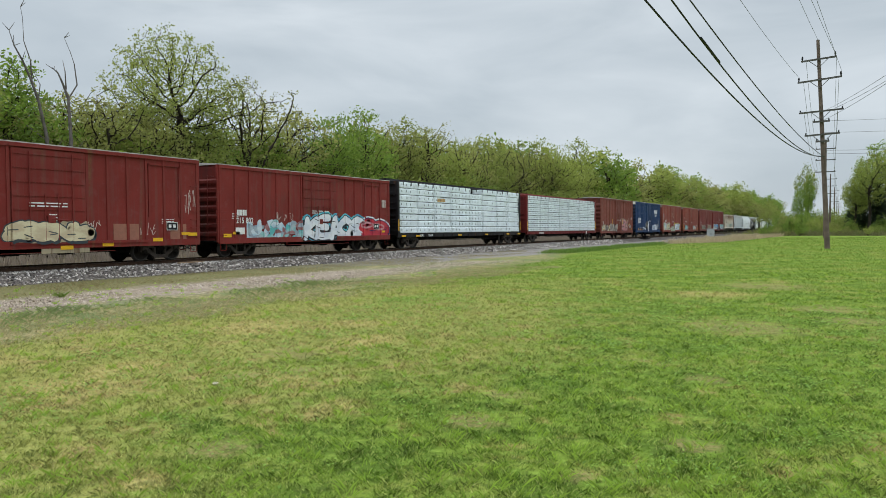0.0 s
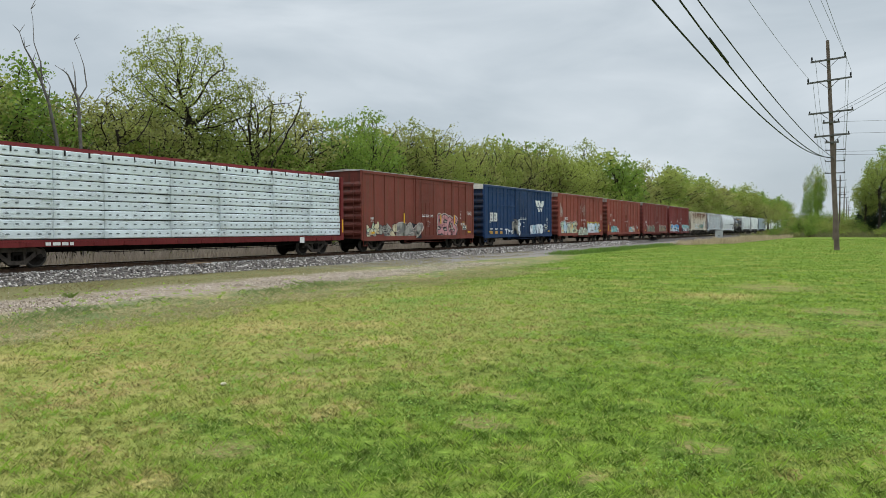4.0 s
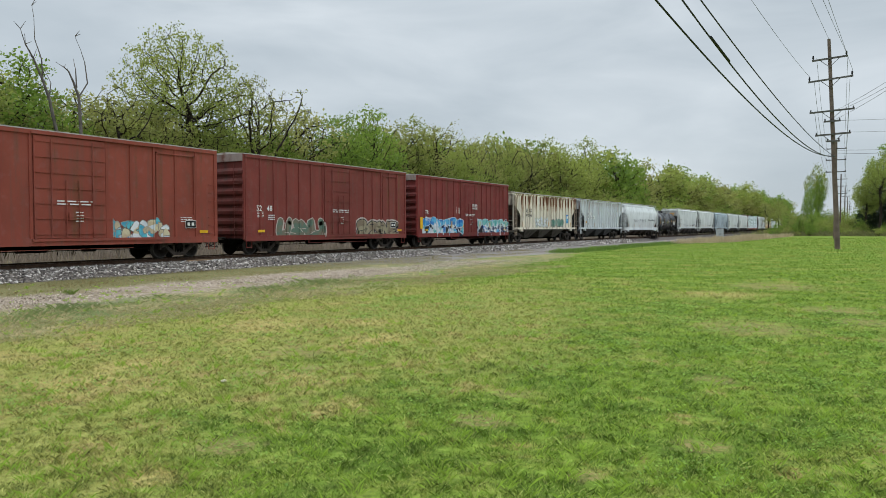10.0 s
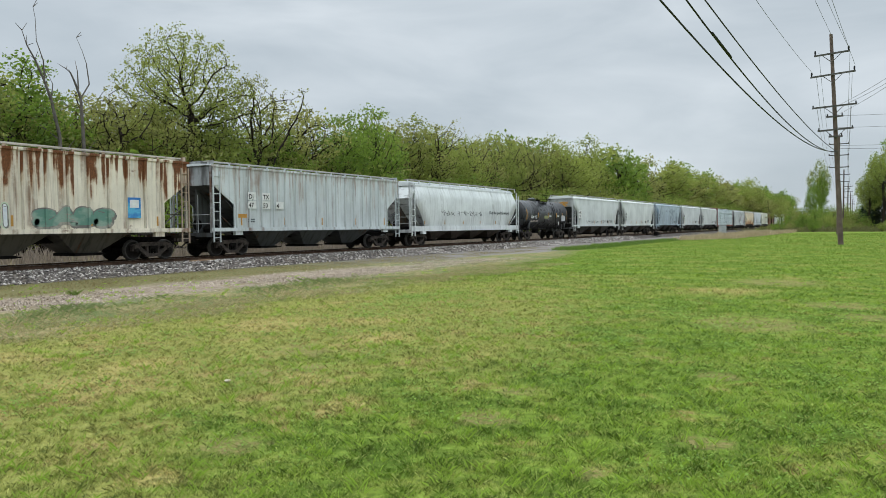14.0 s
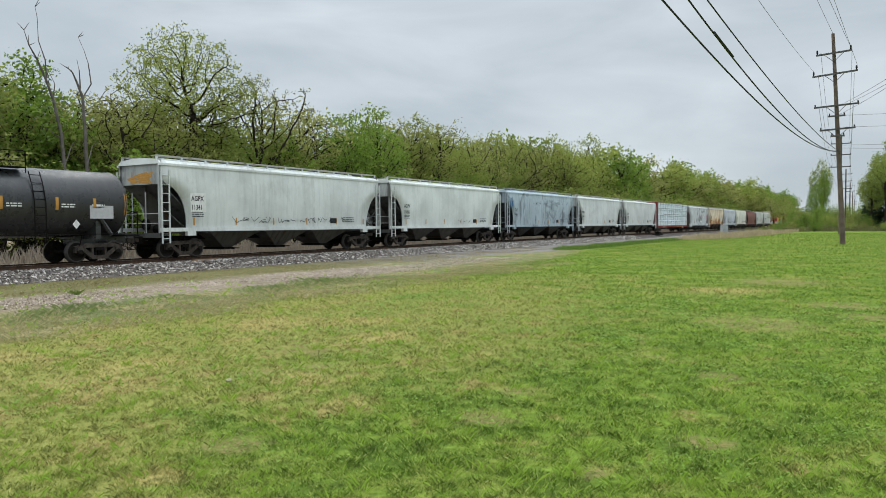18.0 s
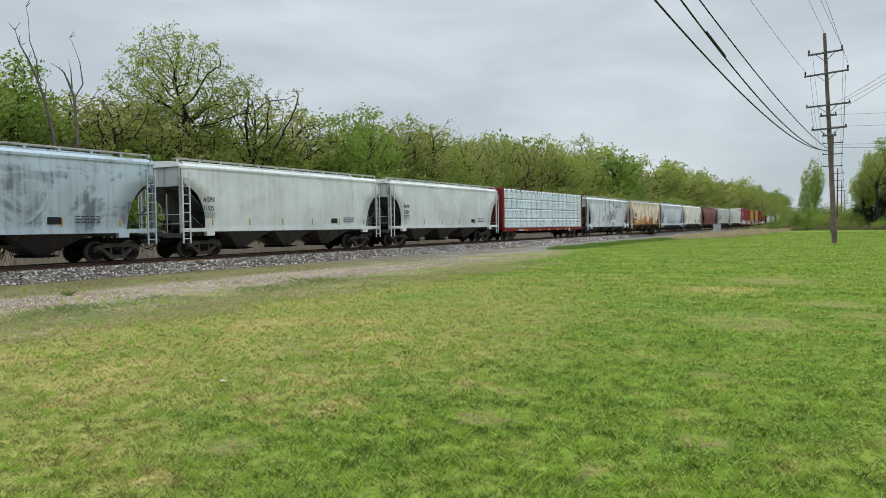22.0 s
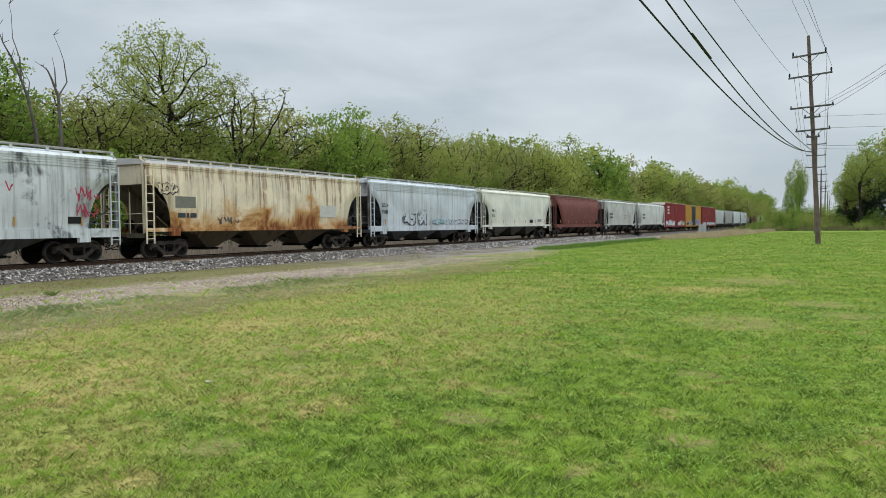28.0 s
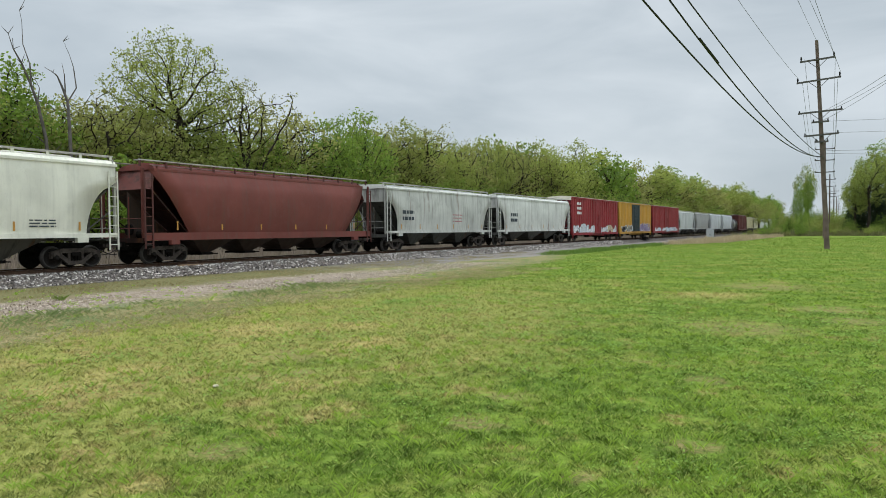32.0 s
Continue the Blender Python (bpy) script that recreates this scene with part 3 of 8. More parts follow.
def graffiti(car, x, y0, y1, z0, z1, word, fills, outline, halo=None, shine=None, seed=0, weight=0.3, ribs=(), rib_half=0.06, rib_depth=0.05,
             label="sprayed graffiti lettering", foot=0.745, back=None):
    """A row of fat sprayed letters between y0 and y1, with outlines, a shadowed foot and small cracks; '?' stands for one that cannot be read."""
    rng = random.Random(seed)
    n, mats = len(word), [outline, *fills]
    hi = si = bi = None
    if halo:
        hi = len(mats)
        mats.append(halo)
    if shine:
        si = len(mats)
        mats.append(shine)
    if back:
        bi = len(mats)
        mats.append(back)
    bm = bmesh.new()
    cw, h = (y1 - y0) / n, z1 - z0
    w = weight * 1.12 * min(cw, h)
    rim = min(0.055, w * 0.2)
    if back:  # a ragged painted ground behind the letters
        m = max(8, n * 4)
        top = [(y0 + (y1 - y0) * k / m, z1 - h * rng.uniform(0.0, 0.22)) for k in range(m + 1)]
        low = [(y0 + (y1 - y0) * k / m, z0 - 0.04 + h * rng.uniform(0.0, 0.08)) for k in range(m + 1)]
        for k in range(m):
            f = bm.faces.new([bm.verts.new((0.0015, *c)) for c in (low[k], low[k + 1], top[k + 1], top[k])])
            f.material_index = bi
    for k, ch in enumerate(word):
        if ch in LETTERS:
            lines = LETTERS[ch]
        else:
            lines = []
            for _ in range(rng.choice((2, 3))):
                p = [(rng.uniform(0, 1), rng.choice((0, 0.1, 0.9, 1.0)))]
                for _ in range(rng.choice((2, 3, 4))):
                    p.append((min(1.05, max(-0.05, p[-1][0] + rng.uniform(-0.7, 0.7))), rng.uniform(0, 1)))
                lines.append(p)
        lean, dz = rng.uniform(-0.14, 0.2), rng.uniform(-0.06, 0.06) * h
        warp = [(rng.uniform(-0.06, 0.06), rng.uniform(-0.05, 0.05)) for _ in range(9)]
        pos = [rounded([(y0 + (k + 0.5 + 1.04 * (a - 0.5 + warp[i % 9][0] + lean * (b - 0.5))) * cw, z0 + dz + w * 0.6 + (b + warp[i % 9][1]) * (h - 1.2 * w)) for i, (a, b) in enumerate(ln)], 3) for ln in lines]
        fill = 1 + (k + rng.randrange(2)) % len(fills)
        for ln in pos:
            if halo:
                ribbon(bm, ln, w + rim * 5.5, 0.003, hi)
            ribbon(bm, [(a + rim * 1.2, b - rim * 1.4) for a, b in ln], w + rim * 1.6, 0.007, 0)
            ribbon(bm, ln, w + rim * 2, 0.0085, 0)
        for ln in pos:
            ribbon(bm, ln, w, 0.0135, fill)
        for ln in pos:  # cracks and facets inside the letter
            i = rng.randrange(len(ln))
            a, b = ln[i]
            ribbon(bm, [(a - w * 0.45, b + rng.uniform(-0.3, 0.3) * w), (a + w * 0.4, b + rng.uniform(-0.3, 0.3) * w)], rim * 0.7, 0.018, 0)
            if shine:
                ribbon(bm, [(a - w * 0.2, b + w * 0.2) for a, b in ln], w * 0.14, 0.0182, si)
    for v in bm.verts:
        v.co.z = max(v.co.z, foot)
    conform(bm, ribs, rib_half, rib_depth, x)
    ob = part("graffiti", bm, None, car, label)
    for m in mats:
        ob.data.materials.append(m)
    return ob


def tag_scrawl(car, x, y0, y1, z0, z1, material, seed=0, n=4, w=0.03, ribs=(), rib_half=0.06, rib_depth=0.05):
    """Thin handwriting in paint, not readable."""
    rng = random.Random(seed)
    bm = bmesh.new()
    for k in range(n):
        p = [(y0 + (k + rng.uniform(0, 0.4)) / n * (y1 - y0), rng.uniform(z0, z1))]
        for _ in range(rng.randint(3, 6)):
            p.append((min(y1, max(y0, p[-1][0] + rng.uniform(-0.5, 0.7) * (y1 - y0) / n)), rng.uniform(z0, z1)))
        ribbon(bm, p, w, 0.004, 0)
    conform(bm, ribs, rib_half, rib_depth, x)
    return tagged(part("painted_scrawl", bm, material, car), kind="stuff")


def wildstyle(car, x, y0, y1, z0, z1, fills, line, seed=0, n=26, ribs=(), rib_half=0.06, rib_depth=0.05, label="tangled wild-style graffiti", edge=0.035, caps=None, ground=None):
    """Interlocked shards and hooks of spray paint with outlines; caps: the colour of round tops, ground: that of the block behind."""
    rng = random.Random(seed)
    bm = bmesh.new()
    h, w = z1 - z0, y1 - y0
    mats = [line, *fills]
    ci, gi = len(mats), len(mats) + 1
    mats += [caps or fills[0], ground or fills[-1]]
    depth = 0.004

    def shape(pts, mat, rim, curved):
        nonlocal depth
        pts = [(min(y1, max(y0, a)), min(z1, max(z0, b))) for a, b in (rounded(pts, 3, True) if curved else pts)]
        depth += 0.0005
        mid = (sum(p[0] for p in pts) / len(pts), sum(p[1] for p in pts) / len(pts))
        c = bm.verts.new((depth, *mid))
        vs = [bm.verts.new((depth, *q)) for q in pts]
        for q, r in zip(vs, vs[1:] + vs[:1]):
            bm.faces.new((c, q, r)).material_index = mat
        if rim:
            depth += 0.0003
            for q, r in zip(pts, pts[1:] + pts[:1]):
                d = Vector((r[0] - q[0], r[1] - q[1]))
                if d.length > 0.01:
                    nn, e = Vector((-d.y, d.x)).normalized() * edge / 2, d.normalized() * edge * 0.3
                    f = bm.faces.new([bm.verts.new((depth, q[0] + sx * nn.x + t * d.x + g * e.x, q[1] + sx * nn.y + t * d.y + g * e.y)) for sx, t, g in ((-1, 0, -1), (-1, 1, 1), (1, 1, 1), (1, 0, -1))])
                    f.material_index = 0

    if ground:
        m = max(6, round(w / 0.5))
        for k in range(m):
            a, b = y0 + w * k / m, y0 + w * (k + 1.25) / m
            shape([(a, z0), (b, z0), (b, z0 + h * rng.uniform(0.5, 0.75)), (a, z0 + h * rng.uniform(0.5, 0.75))], gi, False, False)
    for k in range(n * 2):
        cy, cz = y0 + w * (k + rng.uniform(0.1, 0.9)) / (n * 2), z0 + h * rng.uniform(0.15, 0.8)
        a0, m = rng.uniform(0, 6.28), rng.choice((3, 4, 4, 5, 6))
        ry, rz = min(w * 0.12, h * rng.uniform(0.14, 0.5)), h * rng.uniform(0.12, 0.38)
        pts = []
        for i in range(m):
            a = a0 + 6.28 * (i + rng.uniform(-0.3, 0.3)) / m
            k2 = rng.uniform(0.55, 1.15)
            pts.append((cy + ry * cos(a) * k2, cz + rz * sin(a) * k2))
        shape(pts, 1 + rng.randrange(len(fills)), rng.random() < 0.75, rng.random() < 0.55)
    if caps:
        m = max(3, round(w / 1.1))
        for k in range(m):
            cy, cz = y0 + w * (k + 0.5) / m, z0 + h * (0.74 + 0.06 * sin(k * 2.1))
            ry, rz = w / m * rng.uniform(0.5, 0.72), h * rng.uniform(0.16, 0.24)
            shape([(cy + ry * cos(a) + 0.15 * sin(a) * ry, cz + rz * sin(a)) for a in (6.28 * i / 8 for i in range(8))], ci, True, True)
        for k in range(m * 3):
            cy = y0 + w * rng.random()
            cz = z0 + h * rng.uniform(0.05, 0.6)
            shape([(cy, cz), (cy + rng.uniform(-0.3, 0.3), cz + h * 0.3), (cy + rng.uniform(0.1, 0.4), cz + h * rng.uniform(0, 0.2))], 0, False, False)
    conform(bm, ribs, rib_half, rib_depth, x)
    ob = part("graffiti", bm, None, car, label)
    for m in mats:
        ob.data.materials.append(m)
    return ob


# ---- train: boxcars ----
def grab_irons(car, material, x, y, z0, n, w=0.45, step=0.4):
    for k in range(n):
        bm = bmesh.new()
        z = z0 + k * step
        rod(bm, (x + 0.06, y, z), (x + 0.06, y + w, z), 0.014, 6)
        rod(bm, (x, y, z), (x + 0.06, y, z), 0.014, 6)
        rod(bm, (x, y + w, z), (x + 0.06, y + w, z), 0.014, 6)
        part("grab_iron", bm, material, car)


def boxcar(label, length, height, color, reach, door=(0.0, 3.1), posts=7, floor=0.92, roof_mat=None, end_top=None, seed=0, rust=0.1, end_color=None,
           door_color=None, thin=False, hatch=True, chalk=0.15, streak=0.25):
    """Riveted boxcar with outside posts, corrugated ends and a plug door. door: centre along the car and width."""
    car = thing("boxcar", label, "boxcar")
    hl, w = length / 2, 1.50
    base = paint(f"box_paint_{seed}", color, seed=seed, rust=rust, chalk=chalk, streak=streak)
    # end walls: grime, plus their shade put into a darker side colour
    dark_end = paint(f"box_end_shaded_{seed}", end_color or shade(color, 0.55), grime=(0.03, 0.022, 0.018), seed=seed + 5, rust=rust * 0.6, dirt=0.8, streak=0.7)
    dm = paint(f"box_door_{seed}", door_color or shade(color, 0.94), seed=seed + 2, rust=rust, chalk=chalk)
    top = height - 0.12
    d0, d1 = door[0] - door[1] / 2, door[0] + door[1] / 2
    for sg in (1, -1):
        bm = bmesh.new()
        box(bm, sg * w - 0.03, sg * w, -hl, hl, floor + 0.12, top)
        side = part("side_wall", bm, base, car)
        bm = bmesh.new()
        box(bm, sg * (w + 0.012) - 0.06, sg * (w + 0.012) + 0.06, -hl, hl, floor - 0.13, floor + 0.16)
        for k in range(2):
            box(bm, sg * w - 0.05, sg * w + 0.03, d0 - 1.4 + k * 0.02, d1 + 1.4, floor - 0.28 - 0.02 * k, floor - 0.135)
        part("side_sill", bm, base, car)
        bm = bmesh.new()
        box(bm, sg * (w + 0.012) - 0.06, sg * (w + 0.012) + 0.055, -hl, hl, top - 0.16, top)
        part("top_chord", bm, base, car)
        # posts between the corners and the door
        pw = 0.055 if thin else 0.07
        bm = bmesh.new()
        z0, z1 = floor + 0.161, top - 0.161
        vs = []
        for z in (z0, z1):
            for dx, dy in ((0.001, -pw), (0.05, -pw + 0.012), (0.05, pw - 0.012), (0.001, pw)):
                vs.append(bm.verts.new((sg * (w + dx), dy, z)))
        for q in ((0, 1, 5, 4), (1, 2, 6, 5), (2, 3, 7, 6), (0, 3, 2, 1), (4, 5, 6, 7)):
            bm.faces.new([vs[i] for i in q])
        bmesh.ops.recalc_face_normals(bm, faces=bm.faces)
        me = mesh_data("post", bm, (base,))
        ys = [-hl + 0.08] + [-hl + 0.08 + (d0 - 0.1 + hl - 0.08) * (k + 1) / posts for k in range(posts)]
        ys += [d1 + 0.1 + (hl - 0.08 - d1 - 0.1) * k / posts for k in range(posts)] + [hl - 0.08]
        for y in ys:
            child("post", me, car, pose(0, y, 0))
        if sg > 0:
            car_posts = [y for y in ys if not d0 - 0.05 < y < d1 + 0.05] + [(door[0], door[1] / 2 + 0.02, 0.14)]
        # plug door with its cross ribs and lock rods
        bm = bmesh.new()
        box(bm, sg * (w + 0.03), sg * (w + 0.085), d0, d1, floor + 0.17, top - 0.2)
        dr = part("door", bm, dm, car, "sliding plug door with lock rods")
        for k in range(7):
            z = floor + 0.35 + k * (top - floor - 0.75) / 6
            bm = bmesh.new()
            box(bm, sg * (w + 0.086), sg * (w + 0.115), d0 + 0.05, d1 - 0.05, z - 0.03, z + 0.03)
            part("door_rib", bm, dm, dr)
        for fy in (0.22, 0.42, 0.6, 0.8):
            y = d0 + fy * (d1 - d0)
            bm = bmesh.new()
            rod(bm, (sg * (w + 0.14), y, floor + 0.2), (sg * (w + 0.14), y, top - (0.3 if fy in (0.22, 0.8) else 1.9)), 0.022, 6)
            part("lock_rod", bm, dm, dr)
        bm = bmesh.new()
        rod(bm, (sg * (w + 0.16), d0 + 0.5 * (d1 - d0), floor + 1.05), (sg * (w + 0.16), d0 + 0.74 * (d1 - d0), floor + 1.0), 0.025, 6)
        box(bm, sg * (w + 0.118), sg * (w + 0.17), d0 + 0.45 * (d1 - d0), d0 + 0.55 * (d1 - d0), floor + 0.9, floor + 1.2)
        part("door_handle", bm, dm, dr)
        for z in (floor + 0.1, top - 0.1):
            bm = bmesh.new()
            box(bm, sg * (w + 0.08), sg * (w + 0.13), d0 - 0.1, min(hl, d1 + door[1]), z - 0.05, z + 0.04)
            part("door_rail", bm, base, car)
        grab_irons(car, base, sg * w if sg > 0 else -w - 0.06, -hl + 0.03, floor + 0.3, 4 if sg > 0 else 7)
        grab_irons(car, base, sg * w if sg > 0 else -w - 0.06, hl - 0.5, floor + 0.3, 7 if sg > 0 else 4)
        if hatch:
            bm = bmesh.new()
            ya, yb = ys[-4] + 0.1, ys[-2] - 0.1
            for q in ((ya, yb, top - 0.42, top - 0.36), (ya, ya + 0.06, floor + 1.2, top - 0.36), (yb - 0.06, yb, floor + 1.2, top - 0.36)):
                box(bm, sg * (w + 0.004), sg * (w + 0.07), *q)
            part("patch_frame", bm, base, car)
        for ye in (-hl + 0.12, hl - 0.5):
            bm = bmesh.new()
            for yy in (ye, ye + 0.38):
                rod(bm, (sg * (w - 0.02), yy, floor), (sg * (w - 0.02), yy, floor - 0.46), 0.018, 6)
            rod(bm, (sg * (w - 0.02), ye, floor - 0.46), (sg * (w - 0.02), ye + 0.38, floor - 0.46), 0.02, 6)
            part("sill_step", bm, base, car)
    # corrugated ends
    for sg in (-1, 1):
        prof = [(hl, floor)]
        z = floor + 0.15
        n = 7
        pitch = (top - 0.75 - floor) / n
        for k in range(n):
            prof += [(hl, z), (hl + 0.09, z + 0.12), (hl + 0.09, z + 0.26), (hl, z + pitch - 0.10)]
            z += pitch
        prof += [(hl, top)]
        bm = bmesh.new()
        a = [bm.verts.new((-w + 0.04, sg * y, zz)) for y, zz in prof]
        b = [bm.verts.new((w - 0.04, sg * y, zz)) for y, zz in prof]
        for i in range(len(prof) - 1):
            bm.faces.new((a[i], a[i + 1], b[i + 1], b[i]))
        a2, b2 = [bm.verts.new((-w + 0.04, sg * (hl - 0.08), zz)) for zz in (floor, top)], [bm.verts.new((w - 0.04, sg * (hl - 0.08), zz)) for zz in (floor, top)]
        bm.faces.new((a2[0], b2[0], b2[1], a2[1]))
        bm.faces.new((a[0], b[0], b2[0], a2[0]))
        bm.faces.new((a[-1], a2[1], b2[1], b[-1]))
        bm.faces.new(a + [a2[1], a2[0]])
        bm.faces.new(b + [b2[1], b2[0]])
        bmesh.ops.recalc_face_normals(bm, faces=bm.faces)
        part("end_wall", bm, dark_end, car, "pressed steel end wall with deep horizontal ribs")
        for sx in (-1, 1):
            bm = bmesh.new()
            box(bm, sx * (w - 0.045) - 0.06, sx * (w - 0.045) + 0.055, sg * (hl + 0.005) - 0.07, sg * (hl + 0.005) + 0.07, floor - 0.05, top + 0.01)
            part("corner_post", bm, base, car)
        if end_top:
            bm = bmesh.new()
            box(bm, -w + 0.06, w - 0.06, sg * (hl + 0.04) - 0.05, sg * (hl + 0.04) + 0.06, top - 0.36, top + 0.03)
            part("end_plate", bm, end_top, car, "pale galvanised end plate")
        bm = bmesh.new()
        for k in range(9):
            z = floor + 0.1 + k * 0.4
            if z < top - 0.3:
                rod(bm, (w - 0.62, sg * (hl + 0.16), z), (w - 0.16, sg * (hl + 0.16), z), 0.016, 6)
        rod(bm, (w - 0.62, sg * (hl + 0.16), floor), (w - 0.62, sg * (hl + 0.16), top - 0.5), 0.02, 6)
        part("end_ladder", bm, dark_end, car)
        bm = bmesh.new()
        box(bm, -w + 0.1, w - 0.1, sg * (hl + 0.14) - 0.13, sg * (hl + 0.14) + 0.13, floor - 0.02, floor + 0.03)
        part("crossover_platform", bm, STEEL_DARK, car)
    # roof with ribs
    rm = roof_mat or GALV
    bm = bmesh.new()
    extrude_y(bm, [(-w - 0.07, top), (-w - 0.07, top + 0.045), (0, height + 0.02), (w + 0.07, top + 0.045), (w + 0.07, top)], -hl - 0.06, hl + 0.06)
    bmesh.ops.recalc_face_normals(bm, faces=bm.faces)
    rf = part("roof", bm, rm, car)
    bm = bmesh.new()
    extrude_y(bm, [(-w - 0.06, top + 0.055), (0, height + 0.05), (w + 0.06, top + 0.055), (w + 0.06, top + 0.03), (0, height), (-w - 0.06, top + 0.03)], -0.04, 0.04)
    bmesh.ops.recalc_face_normals(bm, faces=bm.faces)
    me = mesh_data("roof_rib", bm, (rm,))
    for k in range(13):
        child("roof_rib", me, rf, pose(0, -hl + 0.2 + k * (length - 0.4) / 12, 0))
    # underframe
    bm = bmesh.new()
    box(bm, -0.35, 0.35, -hl - 0.1, hl + 0.1, 0.62, floor - 0.02)
    box(bm, -w + 0.05, w - 0.05, -hl + 0.05, hl - 0.05, floor - 0.06, floor + 0.1)
    for y in (-hl + 2.2, -2.4, 0, 2.4, hl - 2.2):
        box(bm, -w + 0.05, w - 0.05, y - 0.12, y + 0.12, 0.66, floor - 0.05)
    part("underframe", bm, STEEL_DARK, car)
    bm = bmesh.new()
    rod(bm, (0.5, -1.6, 0.62), (0.5, -0.4, 0.62), 0.19, 12)
    rod(bm, (0.95, 1.0, 0.6), (0.95, 1.5, 0.6), 0.16, 12)
    rod(bm, (0.75, -4.5, 0.5), (0.75, 4.5, 0.5), 0.02, 6)
    part("brake_gear", bm, STEEL_DARK, car)
    running_gear(car, hl, 1.95, reach=reach)
    return car, w, car_posts


def tape(car, x, y, z, w=0.45, h=0.1, material=None):
    return panel(car, "reflective_tape", material or YELLOW, y, y + w, z, z + h, x)

# ---- train: lumber cars ----
def wrap_material(name, tint, crease=1.0):
    """Taut plastic sheet: slack folds, tight creases, every pack a little different."""
    if name in MATS:
        return MATS[name]
    s = Nodes(name)
    info = s.n("ObjectInfo").outputs["Random"]
    off = s.n("CombineXYZ")
    for k, i in enumerate((17.0, 31.0, 11.0)):
        s.link(s.math("MULTIPLY", info, i), off.inputs[k])
    add = s.n("VectorMath", operation="ADD")
    s.link(s.co(), add.inputs[0])
    s.link(off.outputs[0], add.inputs[1])
    v = add.outputs[0]
    stretch = s.n("Mapping")
    stretch.inputs["Rotation"].default_value = (0.5, 0, 0)
    stretch.inputs["Scale"].default_value = (1, 0.7, 3.0)
    s.link(v, stretch.inputs["Vector"])
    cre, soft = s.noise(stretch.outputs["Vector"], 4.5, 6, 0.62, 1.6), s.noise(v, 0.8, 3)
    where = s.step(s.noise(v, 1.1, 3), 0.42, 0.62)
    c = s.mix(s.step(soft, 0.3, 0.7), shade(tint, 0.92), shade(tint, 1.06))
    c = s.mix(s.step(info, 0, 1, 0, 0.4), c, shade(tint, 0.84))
    # shade of the folds painted as a darker tint along the creases
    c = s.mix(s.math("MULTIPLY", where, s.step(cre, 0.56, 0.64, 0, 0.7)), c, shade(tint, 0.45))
    s.bump(s.math("MULTIPLY", cre, s.step(where, 0, 1, 0.35, 1.0)), 0.9 * crease, 0.06)
    MATS[name] = s.done(c, 0.38, 0, 0.45)
    return MATS[name]


